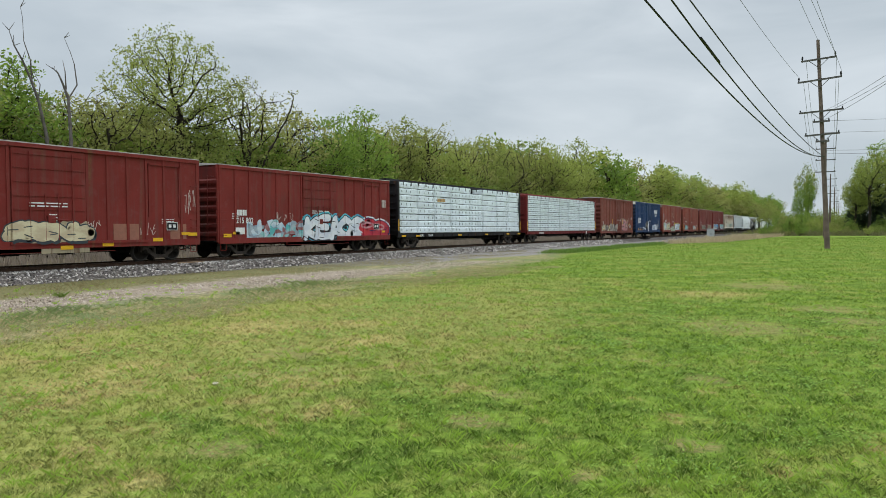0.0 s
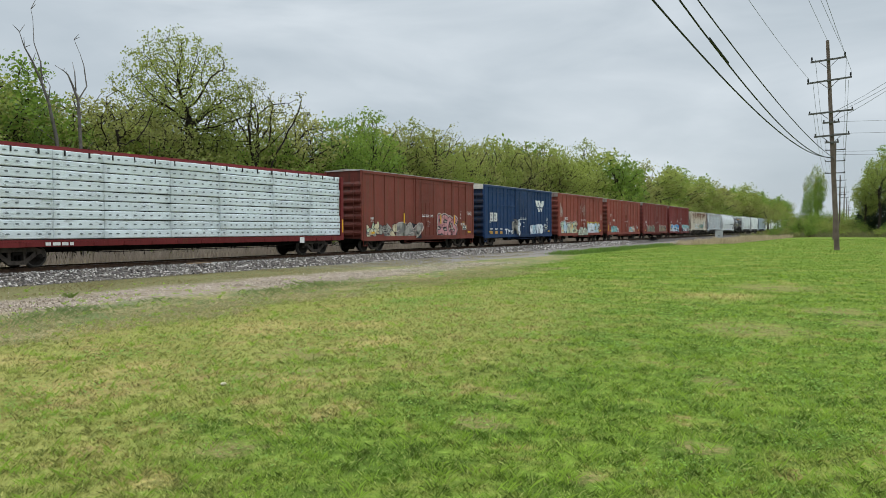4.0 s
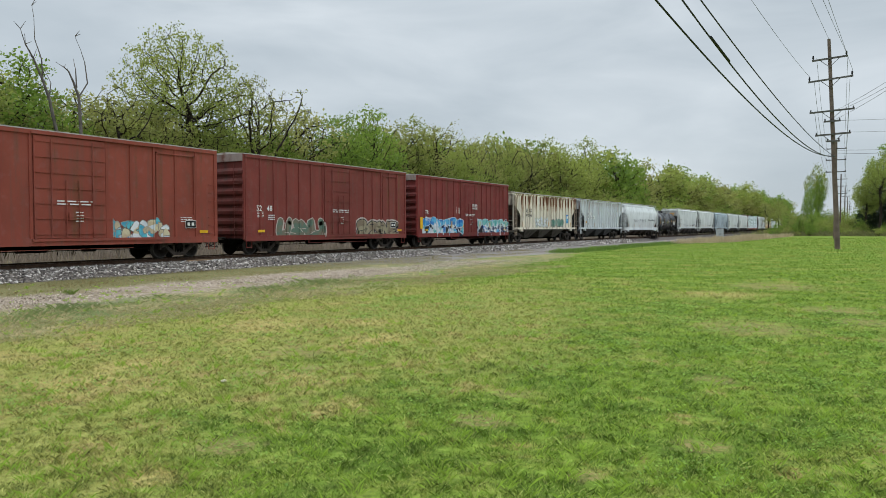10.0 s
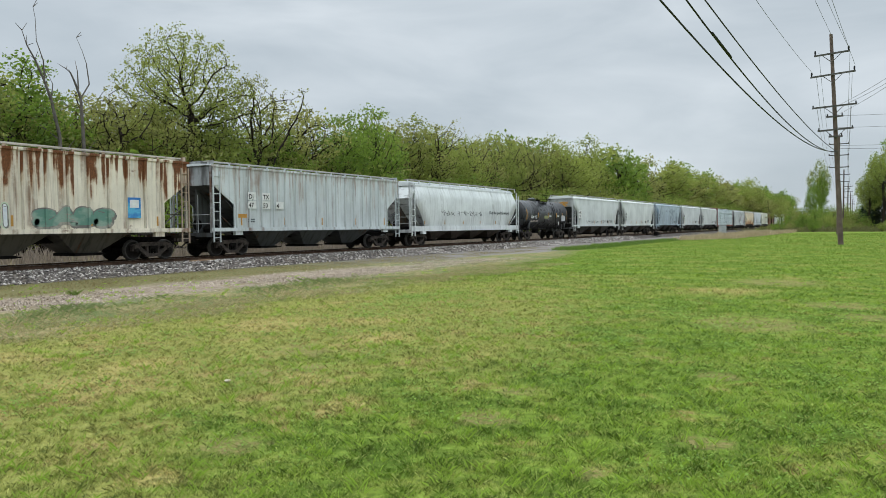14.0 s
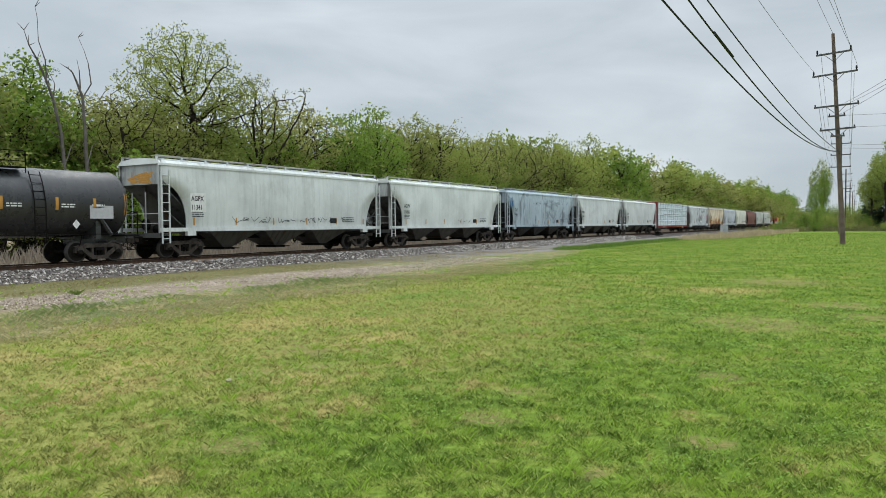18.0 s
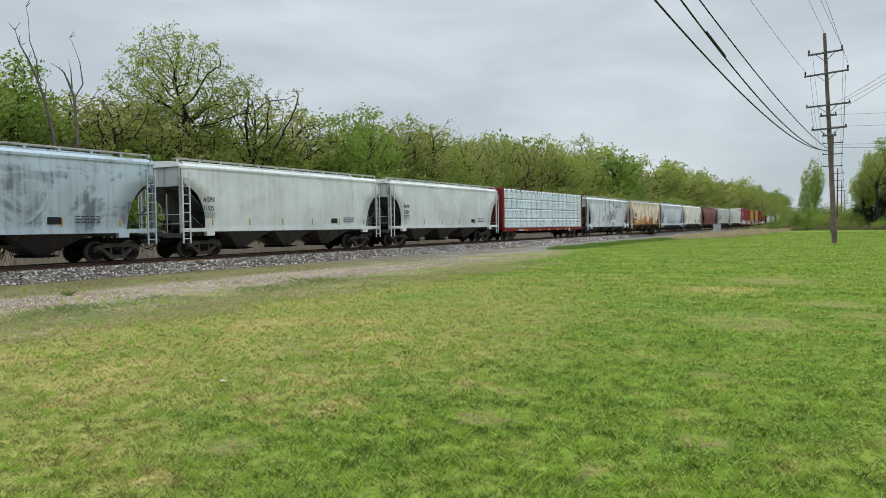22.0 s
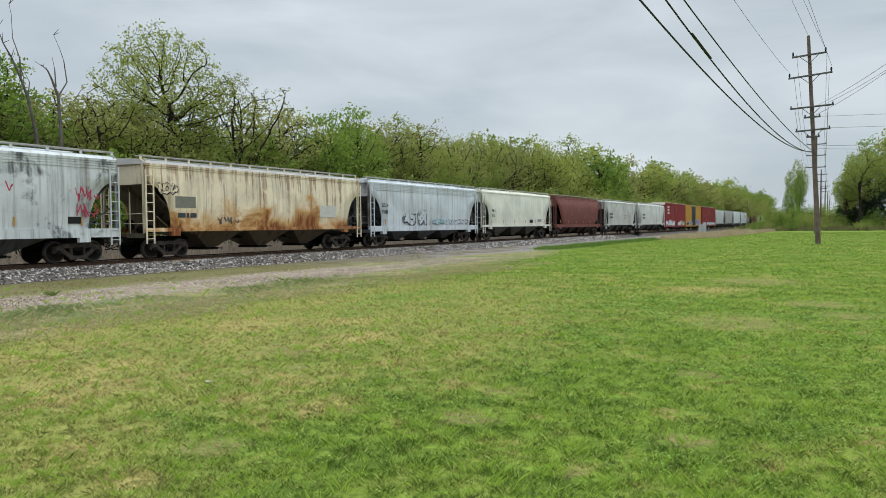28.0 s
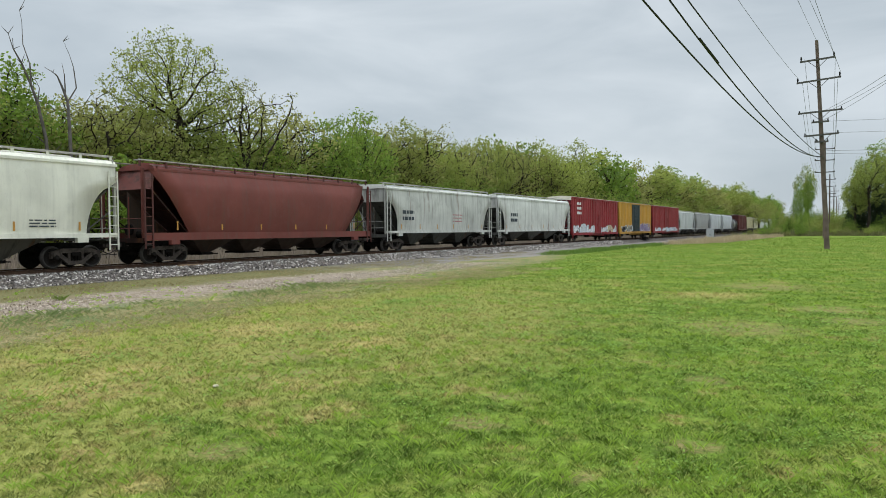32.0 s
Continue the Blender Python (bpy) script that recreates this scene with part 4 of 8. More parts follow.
def centerbeam(label, length, height, color, reach, tiers, columns, wrap, marks, seed, notch=False, beam=None):
    """Centre-beam flat car with end bulkheads, loaded with wrapped packs of lumber."""
    car = thing("lumber_car", label, "flat car")
    rng = random.Random(seed)
    hl, w, deck = length / 2, 1.42, 1.10
    base = paint(f"beam_paint_{seed}", color, grime=shade(color, 0.5), seed=seed, rust=0.08, dirt=0.5, streak=0.45, chalk=0.06)
    bm = bmesh.new()
    box(bm, -w, w, -hl, hl, deck - 0.08, deck)
    part("deck", bm, base, car)
    for sg in (1, -1):
        bm = bmesh.new()
        box(bm, sg * (w - 0.05) - 0.05, sg * (w - 0.05) + 0.05, -hl, hl, deck - 0.28, deck - 0.085)
        sill = part("side_sill", bm, base, car)
        bm = bmesh.new()
        box(bm, sg * (w - 0.02) - 0.05, sg * (w - 0.02) + 0.055, -0.11, 0.11, deck - 0.25, deck - 0.10)
        me = mesh_data("winch", bm, (base,))
        for k in range(15):
            child("winch", me, sill, pose(0, -hl + 1.1 + k * (length - 2.2) / 14, 0))
        for y0, y1, zz in ((-hl + 3.6, hl - 3.6, 0.55),):
            bm = bmesh.new()
            rod(bm, (sg * (w - 0.2), y0, deck - 0.3), (sg * (w - 0.2), y0 + 2.2, zz), 0.022, 6)
            rod(bm, (sg * (w - 0.2), y0 + 2.2, zz), (sg * (w - 0.2), y1 - 2.2, zz), 0.022, 6)
            rod(bm, (sg * (w - 0.2), y1 - 2.2, zz), (sg * (w - 0.2), y1, deck - 0.3), 0.022, 6)
            for k in range(5):
                y = y0 + 1.2 + k * (y1 - y0 - 2.4) / 4
                rod(bm, (sg * (w - 0.2), y, zz + 0.05), (sg * (w - 0.2), y, deck - 0.28), 0.025, 6)
            part("truss_rod", bm, STEEL_DARK, car)
        grab_irons(car, base, w + 0.0 if sg > 0 else -w - 0.06, -hl + 0.06, deck + 0.1, 3, 0.3)
    # bulkheads: outer frame, ribbed sheet
    for sg in (-1, 1):
        y = sg * hl
        bm = bmesh.new()
        for sx in (-1, 1):
            box(bm, sx * (w - 0.09) - 0.10, sx * (w - 0.09) + 0.10, y - 0.24 if sg > 0 else y, y if sg > 0 else y + 0.24, deck - 0.2, height)
        box(bm, -w + 0.20, w - 0.20, y - 0.2 if sg > 0 else y + 0.02, y - 0.02 if sg > 0 else y + 0.2, height - 0.22, height - 0.01)
        bh = part("bulkhead_frame", bm, base, car)
        bm = bmesh.new()
        box(bm, -w + 0.2, w - 0.2, y - sg * 0.20 - 0.02, y - sg * 0.20 + 0.02, deck, height - 0.22)
        part("bulkhead_sheet", bm, base, car)
        for k in range(6):
            z = deck + 0.25 + k * 0.5
            bm = bmesh.new()
            box(bm, -w + 0.2, w - 0.2, y - sg * 0.12 - 0.058, y - sg * 0.12 + 0.06, z, z + 0.1)
            part("bulkhead_rib", bm, base, bh)
        bm = bmesh.new()
        for k in range(8):
            rod(bm, (w - 0.75, y + sg * 0.04, deck + 0.2 + k * 0.4), (w - 0.25, y + sg * 0.04, deck + 0.2 + k * 0.4), 0.016, 6)
        part("end_ladder", bm, base, car)
        panel(car, "reflective_tape", YELLOW, y - 0.17 if sg > 0 else y + 0.05, y - 0.05 if sg > 0 else y + 0.17, deck + 0.2, deck + 1.0, w + 0.014)
    # centre beam
    bm = bmesh.new()
    box(bm, -0.30, 0.30, -hl + 0.26, hl - 0.26, height - 0.2, height + (0.13 if seed == 43 else 0.23))
    box(bm, -0.06, 0.06, -hl + 0.26, hl - 0.26, deck, height - 0.2)
    part("centre_beam", bm, beam or base, car)
    # load
    y0, y1, ztop = -hl + 0.30, hl - 0.30, height - 0.05
    th = (ztop - deck) / tiers
    edges = [y0 + (y1 - y0) * (k + (rng.uniform(-0.22, 0.22) if 0 < k < columns else 0)) / columns for k in range(columns + 1)]
    wm = wrap_material(wrap[0], wrap[1])
    ink = plain("green_grey_print", (0.09, 0.19, 0.17), 0.6) if marks[3] == "crest" else plain("grey_print", (0.17, 0.20, 0.21), 0.6)
    packs, prints = [], []
    for a, b in zip(edges, edges[1:]):
        cw = b - a
        bm = bmesh.new()
        box(bm, 0, 1.02, 0.012, cw - 0.012, 0.036, th - 0.004)
        bmesh.ops.subdivide_edges(bm, edges=bm.edges[:], cuts=6, use_grid_fill=True)
        for v in bm.verts:  # slack, lumpy wrapping
            d = noise.noise_vector(v.co * 2.6 + Vector((a, 0, seed)))
            v.co += Vector((d.x * 0.030 - 0.010 if v.co.x > 0.5 else 0, d.y * 0.016, d.z * 0.022 if v.co.z > 0.1 else 0))
        for f in bm.faces:
            f.smooth = True
        packs.append(mesh_data("wrapped_pack", bm, (wm,)))
        kinds = []
        for v in range(2):
            bm = bmesh.new()
            n = max(1, round(cw / marks[0]))
            for k in range(n):
                yy = (k + 0.5) * cw / n + rng.uniform(-0.05, 0.05)
                zz = th * marks[2]
                if marks[3] == "dots":
                    f = [bm.verts.new((1.026, yy + 0.085 * cos(q), zz + th * 0.12 + 0.034 * sin(q))) for q in (pi * i / 4 for i in range(8))]
                    bm.faces.new(f)
                elif marks[3] == "crest":
                    for r in range(5):
                        ww = (0.025, 0.05, 0.065, 0.06, 0.02)[r] * rng.uniform(0.7, 1.15)
                        box(bm, 1.0, 1.024, yy - ww, yy + ww, zz + 0.12 - r * 0.05, zz + 0.158 - r * 0.05)
                    box(bm, 1.0, 1.023, yy - 0.24, yy + 0.24, zz - 0.24, zz - 0.228)
                    if k % 2 == 0:
                        box(bm, 1.0, 1.0225, yy + 0.31, yy + 0.315, 0.05, th - 0.03)
                elif rng.random() < 0.8:
                    for r in range(3):
                        ww = rng.uniform(0.02, 0.045)
                        box(bm, 1.0, 1.024, yy - ww, yy + ww, zz + 0.065 - r * 0.05, zz + 0.10 - r * 0.05)
            bmesh.ops.translate(bm, vec=(0.014, 0, 0), verts=bm.verts)
            kinds.append(mesh_data("printed_mark", bm, (ink,)))
        prints.append(kinds)
    for t in range(tiers):
        bm = bmesh.new()  # black strips: sticks, with the tier gaps' shade put into their colour
        box(bm, 0.40, 1.345, y0 + 0.05, y1 - 0.05, deck + t * th + 0.002, deck + t * th + 0.034)
        box(bm, -1.345, -0.40, y0 + 0.05, y1 - 0.05, deck + t * th + 0.002, deck + t * th + 0.034)
        part("dunnage", bm, BLACK, car)
        for c in range(columns):
            for sg in (1, -1):
                if notch and t == tiers - 1 and c == columns // 2 and sg > 0:
                    continue
                dx = 0.36 + rng.uniform(-0.035, 0.025)
                m = pose(dx, edges[c] if sg > 0 else -edges[c + 1], deck + t * th, rng.uniform(-0.1, 0.1), 0, rng.uniform(-0.25, 0.25))
                if sg < 0:
                    m = pose(0, 0, 0, 0, 0, 180) @ m
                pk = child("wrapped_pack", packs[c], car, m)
                if sg > 0:
                    tagged(child("printed_mark", prints[c][rng.randrange(2)], pk), kind="stuff")
                    if notch and (t, c) == (tiers - 3, 2):
                        bm = bmesh.new()
                        box(bm, 1.0, 1.026, 0.5, 1.75, 0.12, th - 0.10)
                        part("torn_patch", bm, plain("bare_lumber", (0.55, 0.36, 0.16), 0.8, 0, 0.35, 6), pk, "bare tan lumber where the wrap is torn")
    # straps and corner boards on the top edge
    for k in range(20):
        y = y0 + (k + 0.5) * (y1 - y0) / 20
        bm = bmesh.new()
        box(bm, 1.36, 1.405, y - 0.03, y + 0.03, ztop - 0.22, ztop + 0.01)
        box(bm, 0.4, 1.405, y - 0.02, y + 0.02, ztop + 0.002, ztop + 0.012)
        part("corner_protector", bm, BLACK, car)
    bm = bmesh.new()
    box(bm, -0.4, 0.4, -hl - 0.05, hl + 0.05, 0.58, deck - 0.1)
    for k in range(9):
        y = -hl + 2.5 + k * (length - 5) / 8
        box(bm, -w + 0.1, w - 0.1, y - 0.08, y + 0.08, deck - 0.3, deck - 0.1)
    part("underframe", bm, STEEL_DARK, car)
    running_gear(car, hl, 2.3, reach=reach)
    return car, w


# ---- train: covered hoppers ----
def hopper(label, length, color, reach, style="curved", posts=0, bays=3, seed=0, rust=0.1, dirt=0.35, streak=0.3, smear=0.0, rust_color=(0.22, 0.085, 0.03),
           under=None, sill_h=0.16, lines=0, grime=(0.10, 0.085, 0.07), eave=4.40, top_color=None, chalk=0.15, rail_color=None, end_dark=0.8, stain=0.0, drip=0.0, raked=False):
    """Covered hopper. style: 'posted' flat sides with outside posts, 'curved' bulging sides with a rounded end cut, 'flow' teardrop sides with a long slanted cut."""
    car = thing("hopper_car", label, "hopper car")
    hl, w, sill = length / 2, 1.53, 1.42
    crown = 0.30
    if style == "posted":
        eave, crown = 4.56, 0.10
    base = paint(f"hopper_paint_{seed}", color, grime=grime, seed=seed, rust=rust, dirt=dirt, streak=streak, smear=smear, rust_color=rust_color, chalk=chalk, stain=stain, drip=drip)
    roofm = paint(f"hopper_roof_{seed}", top_color or shade(color, 1.05), grime=grime, seed=seed + 3, rust=rust * 0.6, streak=0.15)
    # ends: a darker copy of the side paint
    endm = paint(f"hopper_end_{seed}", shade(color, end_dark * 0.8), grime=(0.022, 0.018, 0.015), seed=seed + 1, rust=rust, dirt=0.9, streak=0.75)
    # bays: colour darkened for dirt and for the shade under the car
    low = paint(f"hopper_low_shaded_{seed}", shade(under, 0.6) if under else shade(color, 0.14), grime=(0.03, 0.026, 0.023), seed=seed + 2, rust=0.1, dirt=0.9, streak=0.8)
    # end recesses: their shade is put into a near-black copy of the paint
    deep = endm if end_dark > 1 else paint(f"hopper_recess_shaded_{seed}", shade(color, 0.13), grime=(0.014, 0.011, 0.009), seed=seed + 4, rust=rust * 0.5, dirt=0.9, streak=0.8)
    railm = flat_paint(f"hopper_rail_{seed}", rail_color or shade(color, 0.95))

    def half_w(z):
        if style == "posted":
            return w
        k = (z - sill) / (eave - sill)
        if style == "flow":
            return 1.30 + 0.27 * sin(pi * min(1.0, 0.10 + 0.84 * k)) ** 0.8 - 0.12 * max(0.0, k - 0.75) * 4
        return 1.42 + 0.13 * sin(pi * (0.08 + 0.80 * k))

    def cut(z):
        k = (eave - z) / (eave - sill)
        if style == "posted":
            return 0.12 if k < 0.33 else min(1.45, 0.12 + (k - 0.33) * 4.6)
        if raked:
            return 0.5 + 2.2 * k
        if style == "flow":
            return 1.0 - 1.4 * k if k < 0.35 else 0.51 + 1.6 * ((k - 0.35) / 0.65) ** 1.15
        if k < 0.30:
            return 0.10
        u = min(1.0, (k - 0.30) / 0.70)
        return 0.10 + 1.42 * sqrt(max(0.0, 1 - (1 - u) ** 2))

    zs = sorted({sill + (eave - sill) * k / 16 for k in range(17)})
    ny = 14
    for sg in (1, -1):
        bm = bmesh.new()
        outer = [[bm.verts.new((sg * half_w(z), -hl + cut(z) + (length - 2 * cut(z)) * j / ny, z)) for j in range(ny + 1)] for z in zs]
        inner = [[bm.verts.new((sg * (half_w(z) - 0.06), -hl + cut(z) + (length - 2 * cut(z)) * j / ny, z)) for j in (0, ny)] for z in zs]
        for a, b in zip(outer, outer[1:]):
            for j in range(ny):
                bm.faces.new((a[j], a[j + 1], b[j + 1], b[j]))
        for i in range(len(zs) - 1):
            bm.faces.new((inner[i][0], inner[i + 1][0], inner[i + 1][1], inner[i][1]))
            bm.faces.new((outer[i][0], outer[i + 1][0], inner[i + 1][0], inner[i][0]))
            bm.faces.new((outer[i][ny], outer[i + 1][ny], inner[i + 1][1], inner[i][1]))
        bmesh.ops.recalc_face_normals(bm, faces=bm.faces)
        for f in bm.faces:
            f.smooth = style != "posted" and len(f.verts) == 4
        part("side_sheet", bm, base, car)
        if posts:
            bm = bmesh.new()
            vs = [bm.verts.new((sg * (w + dx), dy, z)) for z in (sill + 0.01, eave - 0.12) for dx, dy in ((0.001, -0.05), (0.075, -0.035), (0.075, 0.035), (0.001, 0.05))]
            for q in ((0, 1, 5, 4), (1, 2, 6, 5), (2, 3, 7, 6), (0, 3, 2, 1), (4, 5, 6, 7)):
                bm.faces.new([vs[i] for i in q])
            bmesh.ops.recalc_face_normals(bm, faces=bm.faces)
            me = mesh_data("post", bm, (base,))
            for k in range(posts):
                child("post", me, car, pose(0, -hl + 1.6 + k * (length - 3.2) / (posts - 1), 0))
        # side sill and top chord
        bm = bmesh.new()
        box(bm, sg * (half_w(sill) - 0.02) - 0.08, sg * (half_w(sill) - 0.02) + 0.11, -hl + 0.05, hl - 0.05, sill - sill_h, sill + 0.02)
        part("side_sill", bm, base, car)
        bm = bmesh.new()
        box(bm, sg * half_w(eave) - 0.06, sg * half_w(eave) + 0.05, -hl + (0.8 if style == "flow" else 0.02), hl - (0.8 if style == "flow" else 0.02), eave - 0.08, eave + 0.03)
        part("top_chord", bm, base, car)
        for k in range(lines):
            z = eave - 0.14 - k * 0.11
            bm = bmesh.new()
            box(bm, sg * half_w(z) - 0.04, sg * half_w(z) + 0.03, -hl + cut(z) + 0.02, hl - cut(z) - 0.02, z - 0.028, z + 0.028)
            part("side_stiffener", bm, base, car)
        # corner ladders, posts, jacking pads
        for end in (-1, 1):
            yl = end * (hl - 0.03) - (0.0 if end < 0 else 0.48)
            bm = GEAR["ladder"].copy()
            bmesh.ops.scale(bm, vec=(1, 1, (eave - 1.0) / 3.1), verts=bm.verts)
            bmesh.ops.translate(bm, vec=(sg * (w + 0.0) - (0.05 if sg < 0 else 0.0), yl, 0.72), verts=bm.verts)
            part("ladder", bm, railm, car)
            bm = bmesh.new()
            box(bm, sg * (w - 0.16) - 0.05, sg * (w - 0.16) + 0.05, end * (hl - 0.08) - 0.05, end * (hl - 0.08) + 0.05, 1.2, eave)
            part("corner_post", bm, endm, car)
            bm = bmesh.new()
            rod(bm, (sg * (w - 0.2), end * (hl - 0.1), 2.5), (sg * (w - 0.25), end * (hl - 1.5), 1.5), 0.03, 6)
            rod(bm, (sg * (w - 0.16), end * (hl - 0.1), 2.1), (sg * 0.2, end * (hl - 0.05), 2.1), 0.02, 6)
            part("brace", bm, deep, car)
            bm = bmesh.new()
            box(bm, sg * (w - 0.06) - 0.1, sg * (w - 0.06) + 0.1, end * (hl - 1.75) - 0.25, end * (hl - 1.75) + 0.25, sill - sill_h - 0.2, sill - sill_h)
            part("jacking_pad", bm, base, car)
        for k in range(6 if style != "posted" else 5):
            y = -hl + 1.9 + k * (length - 3.8) / (5 if style != "posted" else 4)
            z = sill + 0.14
            panel(car, "reflective_tape", ORANGE, y, y + 0.09, z, z + 0.42, sg * half_w(z + 0.2) + (0.008 if sg > 0 else -0.014))
    # roof, hatches, running board with rail stanchions
    ew = half_w(eave)
    prof = [(-ew, eave)] + [(ew * sin(a), eave + crown * (cos(a) - cos(pi / 2)) ** 0.7 if abs(a) < pi / 2 else eave) for a in [-1.2, -0.8, -0.4, 0, 0.4, 0.8, 1.2]] + [(ew, eave)]
    bm = bmesh.new()
    inset = 0.85 if style == "flow" else 0.04
    extrude_y(bm, prof, -hl + inset, hl - inset)
    bmesh.ops.recalc_face_normals(bm, faces=bm.faces)
    rf = part("roof", bm, roofm, car)
    for k in range(5):
        bm = bmesh.new()
        y = -hl + 1.2 + k * (length - 2.4) / 5
        box(bm, -0.26, 0.26, y, y + (length - 2.4) / 5 - 0.12, eave + crown - 0.02, eave + crown + 0.07)
        part("hatch_cover", bm, roofm, rf)
    for sx in (1, -1):
        bm = bmesh.new()
        box(bm, sx * 1.05 - 0.16, sx * 1.05 + 0.16, -hl + 0.02, hl - 0.02, eave + crown + 0.06, eave + crown + 0.09)
        box(bm, sx * 1.22 - 0.012, sx * 1.22 + 0.012, -hl + 0.02, hl - 0.02, eave + crown + 0.06, eave + crown + 0.12)
        board = part("running_board", bm, GALV, car)
        bm = bmesh.new()
        box(bm, sx * 1.20 - 0.02, sx * 1.20 + 0.02, -0.06, 0.06, eave + min(0.08, crown * 0.5), eave + crown + 0.06)
        me = mesh_data("stanchion", bm, (railm,))
        n = 13
        for k in range(n):
            child("stanchion", me, board, pose(0, -hl + 0.1 + k * (length - 0.2) / (n - 1), 0))
    # ends: upper sheet, slope sheet, platform
    for end in (-1, 1):
        bm = bmesh.new()
        y = end * (hl - 0.16)
        zc = eave - 0.33 * (eave - sill) + 0.05
        if style == "flow":
            xs = ((-1.36, zc, 0.5), (1.36, zc, 0.5), (1.25, eave + 0.15, 1.02), (-1.25, eave + 0.15, 1.02))
            vs = [[bm.verts.new((x, end * (hl - c - d), z)) for x, z, c in xs] for d in (0.0, 0.06)]
            bm.faces.new(vs[0])
            bm.faces.new(vs[1][::-1])
            for k in range(4):
                bm.faces.new((vs[0][k], vs[0][(k + 1) % 4], vs[1][(k + 1) % 4], vs[1][k]))
            bmesh.ops.recalc_face_normals(bm, faces=bm.faces)
        else:
            box(bm, -ew + 0.05, ew - 0.05, y - 0.03, y + 0.03, zc, eave + 0.24)
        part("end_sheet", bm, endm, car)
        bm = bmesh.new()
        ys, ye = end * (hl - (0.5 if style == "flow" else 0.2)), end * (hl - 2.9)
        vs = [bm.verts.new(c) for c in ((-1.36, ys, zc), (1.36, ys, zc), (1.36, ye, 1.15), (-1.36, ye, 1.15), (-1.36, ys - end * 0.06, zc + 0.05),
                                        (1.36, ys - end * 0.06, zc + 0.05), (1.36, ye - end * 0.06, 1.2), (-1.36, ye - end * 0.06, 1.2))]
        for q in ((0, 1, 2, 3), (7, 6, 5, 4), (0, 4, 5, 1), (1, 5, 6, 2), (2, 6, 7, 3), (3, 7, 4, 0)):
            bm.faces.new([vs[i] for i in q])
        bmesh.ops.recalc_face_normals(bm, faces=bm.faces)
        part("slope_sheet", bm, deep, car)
        # dark plate added to stand for the shade in the open end recess
        bm = bmesh.new()
        tri = [(end * (hl - 0.34), zc - 0.12), (end * (hl - 0.34), 1.18), (end * (hl - 2.85), 1.18)]
        vs = [[bm.verts.new((x, y, z)) for y, z in tri] for x in (-0.04, 0.04)]
        bm.faces.new(vs[0])
        bm.faces.new(vs[1][::-1])
        for k in range(3):
            bm.faces.new((vs[0][k], vs[0][(k + 1) % 3], vs[1][(k + 1) % 3], vs[1][k]))
        bmesh.ops.recalc_face_normals(bm, faces=bm.faces)
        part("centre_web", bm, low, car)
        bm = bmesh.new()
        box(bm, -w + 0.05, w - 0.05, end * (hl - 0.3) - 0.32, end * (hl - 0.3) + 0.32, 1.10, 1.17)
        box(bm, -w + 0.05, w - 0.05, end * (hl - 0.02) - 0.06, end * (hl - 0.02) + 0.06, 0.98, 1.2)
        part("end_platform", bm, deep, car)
        bm = bmesh.new()
        for z in (1.65, 2.1):
            rod(bm, (-w + 0.15, end * (hl - 0.05), z), (w - 0.15, end * (hl - 0.05), z), 0.02, 6)
        for sx in (-0.5, 0.45):
            rod(bm, (sx, end * (hl - 0.05), 1.15), (sx, end * (hl - 0.05), 3.1), 0.025, 6)
        part("end_rail", bm, endm, car)
        if end < 0:
            bm = bmesh.new()
            rod(bm, (0.25, -(hl - 0.75), 1.38), (0.95, -(hl - 0.75), 1.38), 0.2, 12)
            rod(bm, (0.0, -(hl - 0.45), 1.6), (0.0, -(hl - 0.35), 1.6), 0.28, 12)
            part("brake_gear", bm, STEEL_DARK, car)
    # hopper bays
    span = length - 2 * 2.95
    if style == "flow":
        bays = 4
    for k in range(bays):
        ya, yb = -span / 2 + k * span / bays, -span / 2 + (k + 1) * span / bays
        ym = (ya + yb) / 2
        bm = bmesh.new()
        dep = 0.30
        gw = 0.30 if style != "posted" else 0.55
        top = [bm.verts.new((sx * 1.33, yy, sill - sill_h + 0.08)) for sx, yy in ((-1, ya), (1, ya), (1, yb), (-1, yb))]
        mid = [bm.verts.new((sx * 0.62, yy, dep + 0.12)) for sx, yy in ((-1, ym - gw), (1, ym - gw), (1, ym + gw), (-1, ym + gw))]
        for i in range(4):
            bm.faces.new((top[i], top[(i + 1) % 4], mid[(i + 1) % 4], mid[i]))
        bm.faces.new(top)
        bm.faces.new(mid)
        bmesh.ops.recalc_face_normals(bm, faces=bm.faces)
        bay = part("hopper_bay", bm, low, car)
        bm = bmesh.new()
        box(bm, -0.75, 0.75, ym - gw - 0.08, ym + gw + 0.08, dep, dep + 0.12)
        rod(bm, (-1.1, ym + gw + 0.05, dep + 0.06), (1.1, ym + gw + 0.05, dep + 0.06), 0.03, 6)
        part("outlet_gate", bm, STEEL_DARK, bay)
    bm = bmesh.new()
    box(bm, -0.3, 0.3, -hl - 0.08, -hl + 2.95, 0.68, 1.05)
    box(bm, -0.3, 0.3, hl - 2.95, hl + 0.08, 0.68, 1.05)
    box(bm, -0.2, 0.2, -hl + 2.9, hl - 2.9, 0.85, 1.15)
    part("centre_sill", bm, STEEL_DARK, car)
    running_gear(car, hl, 1.75, reach=reach)
    return car, half_w, sill


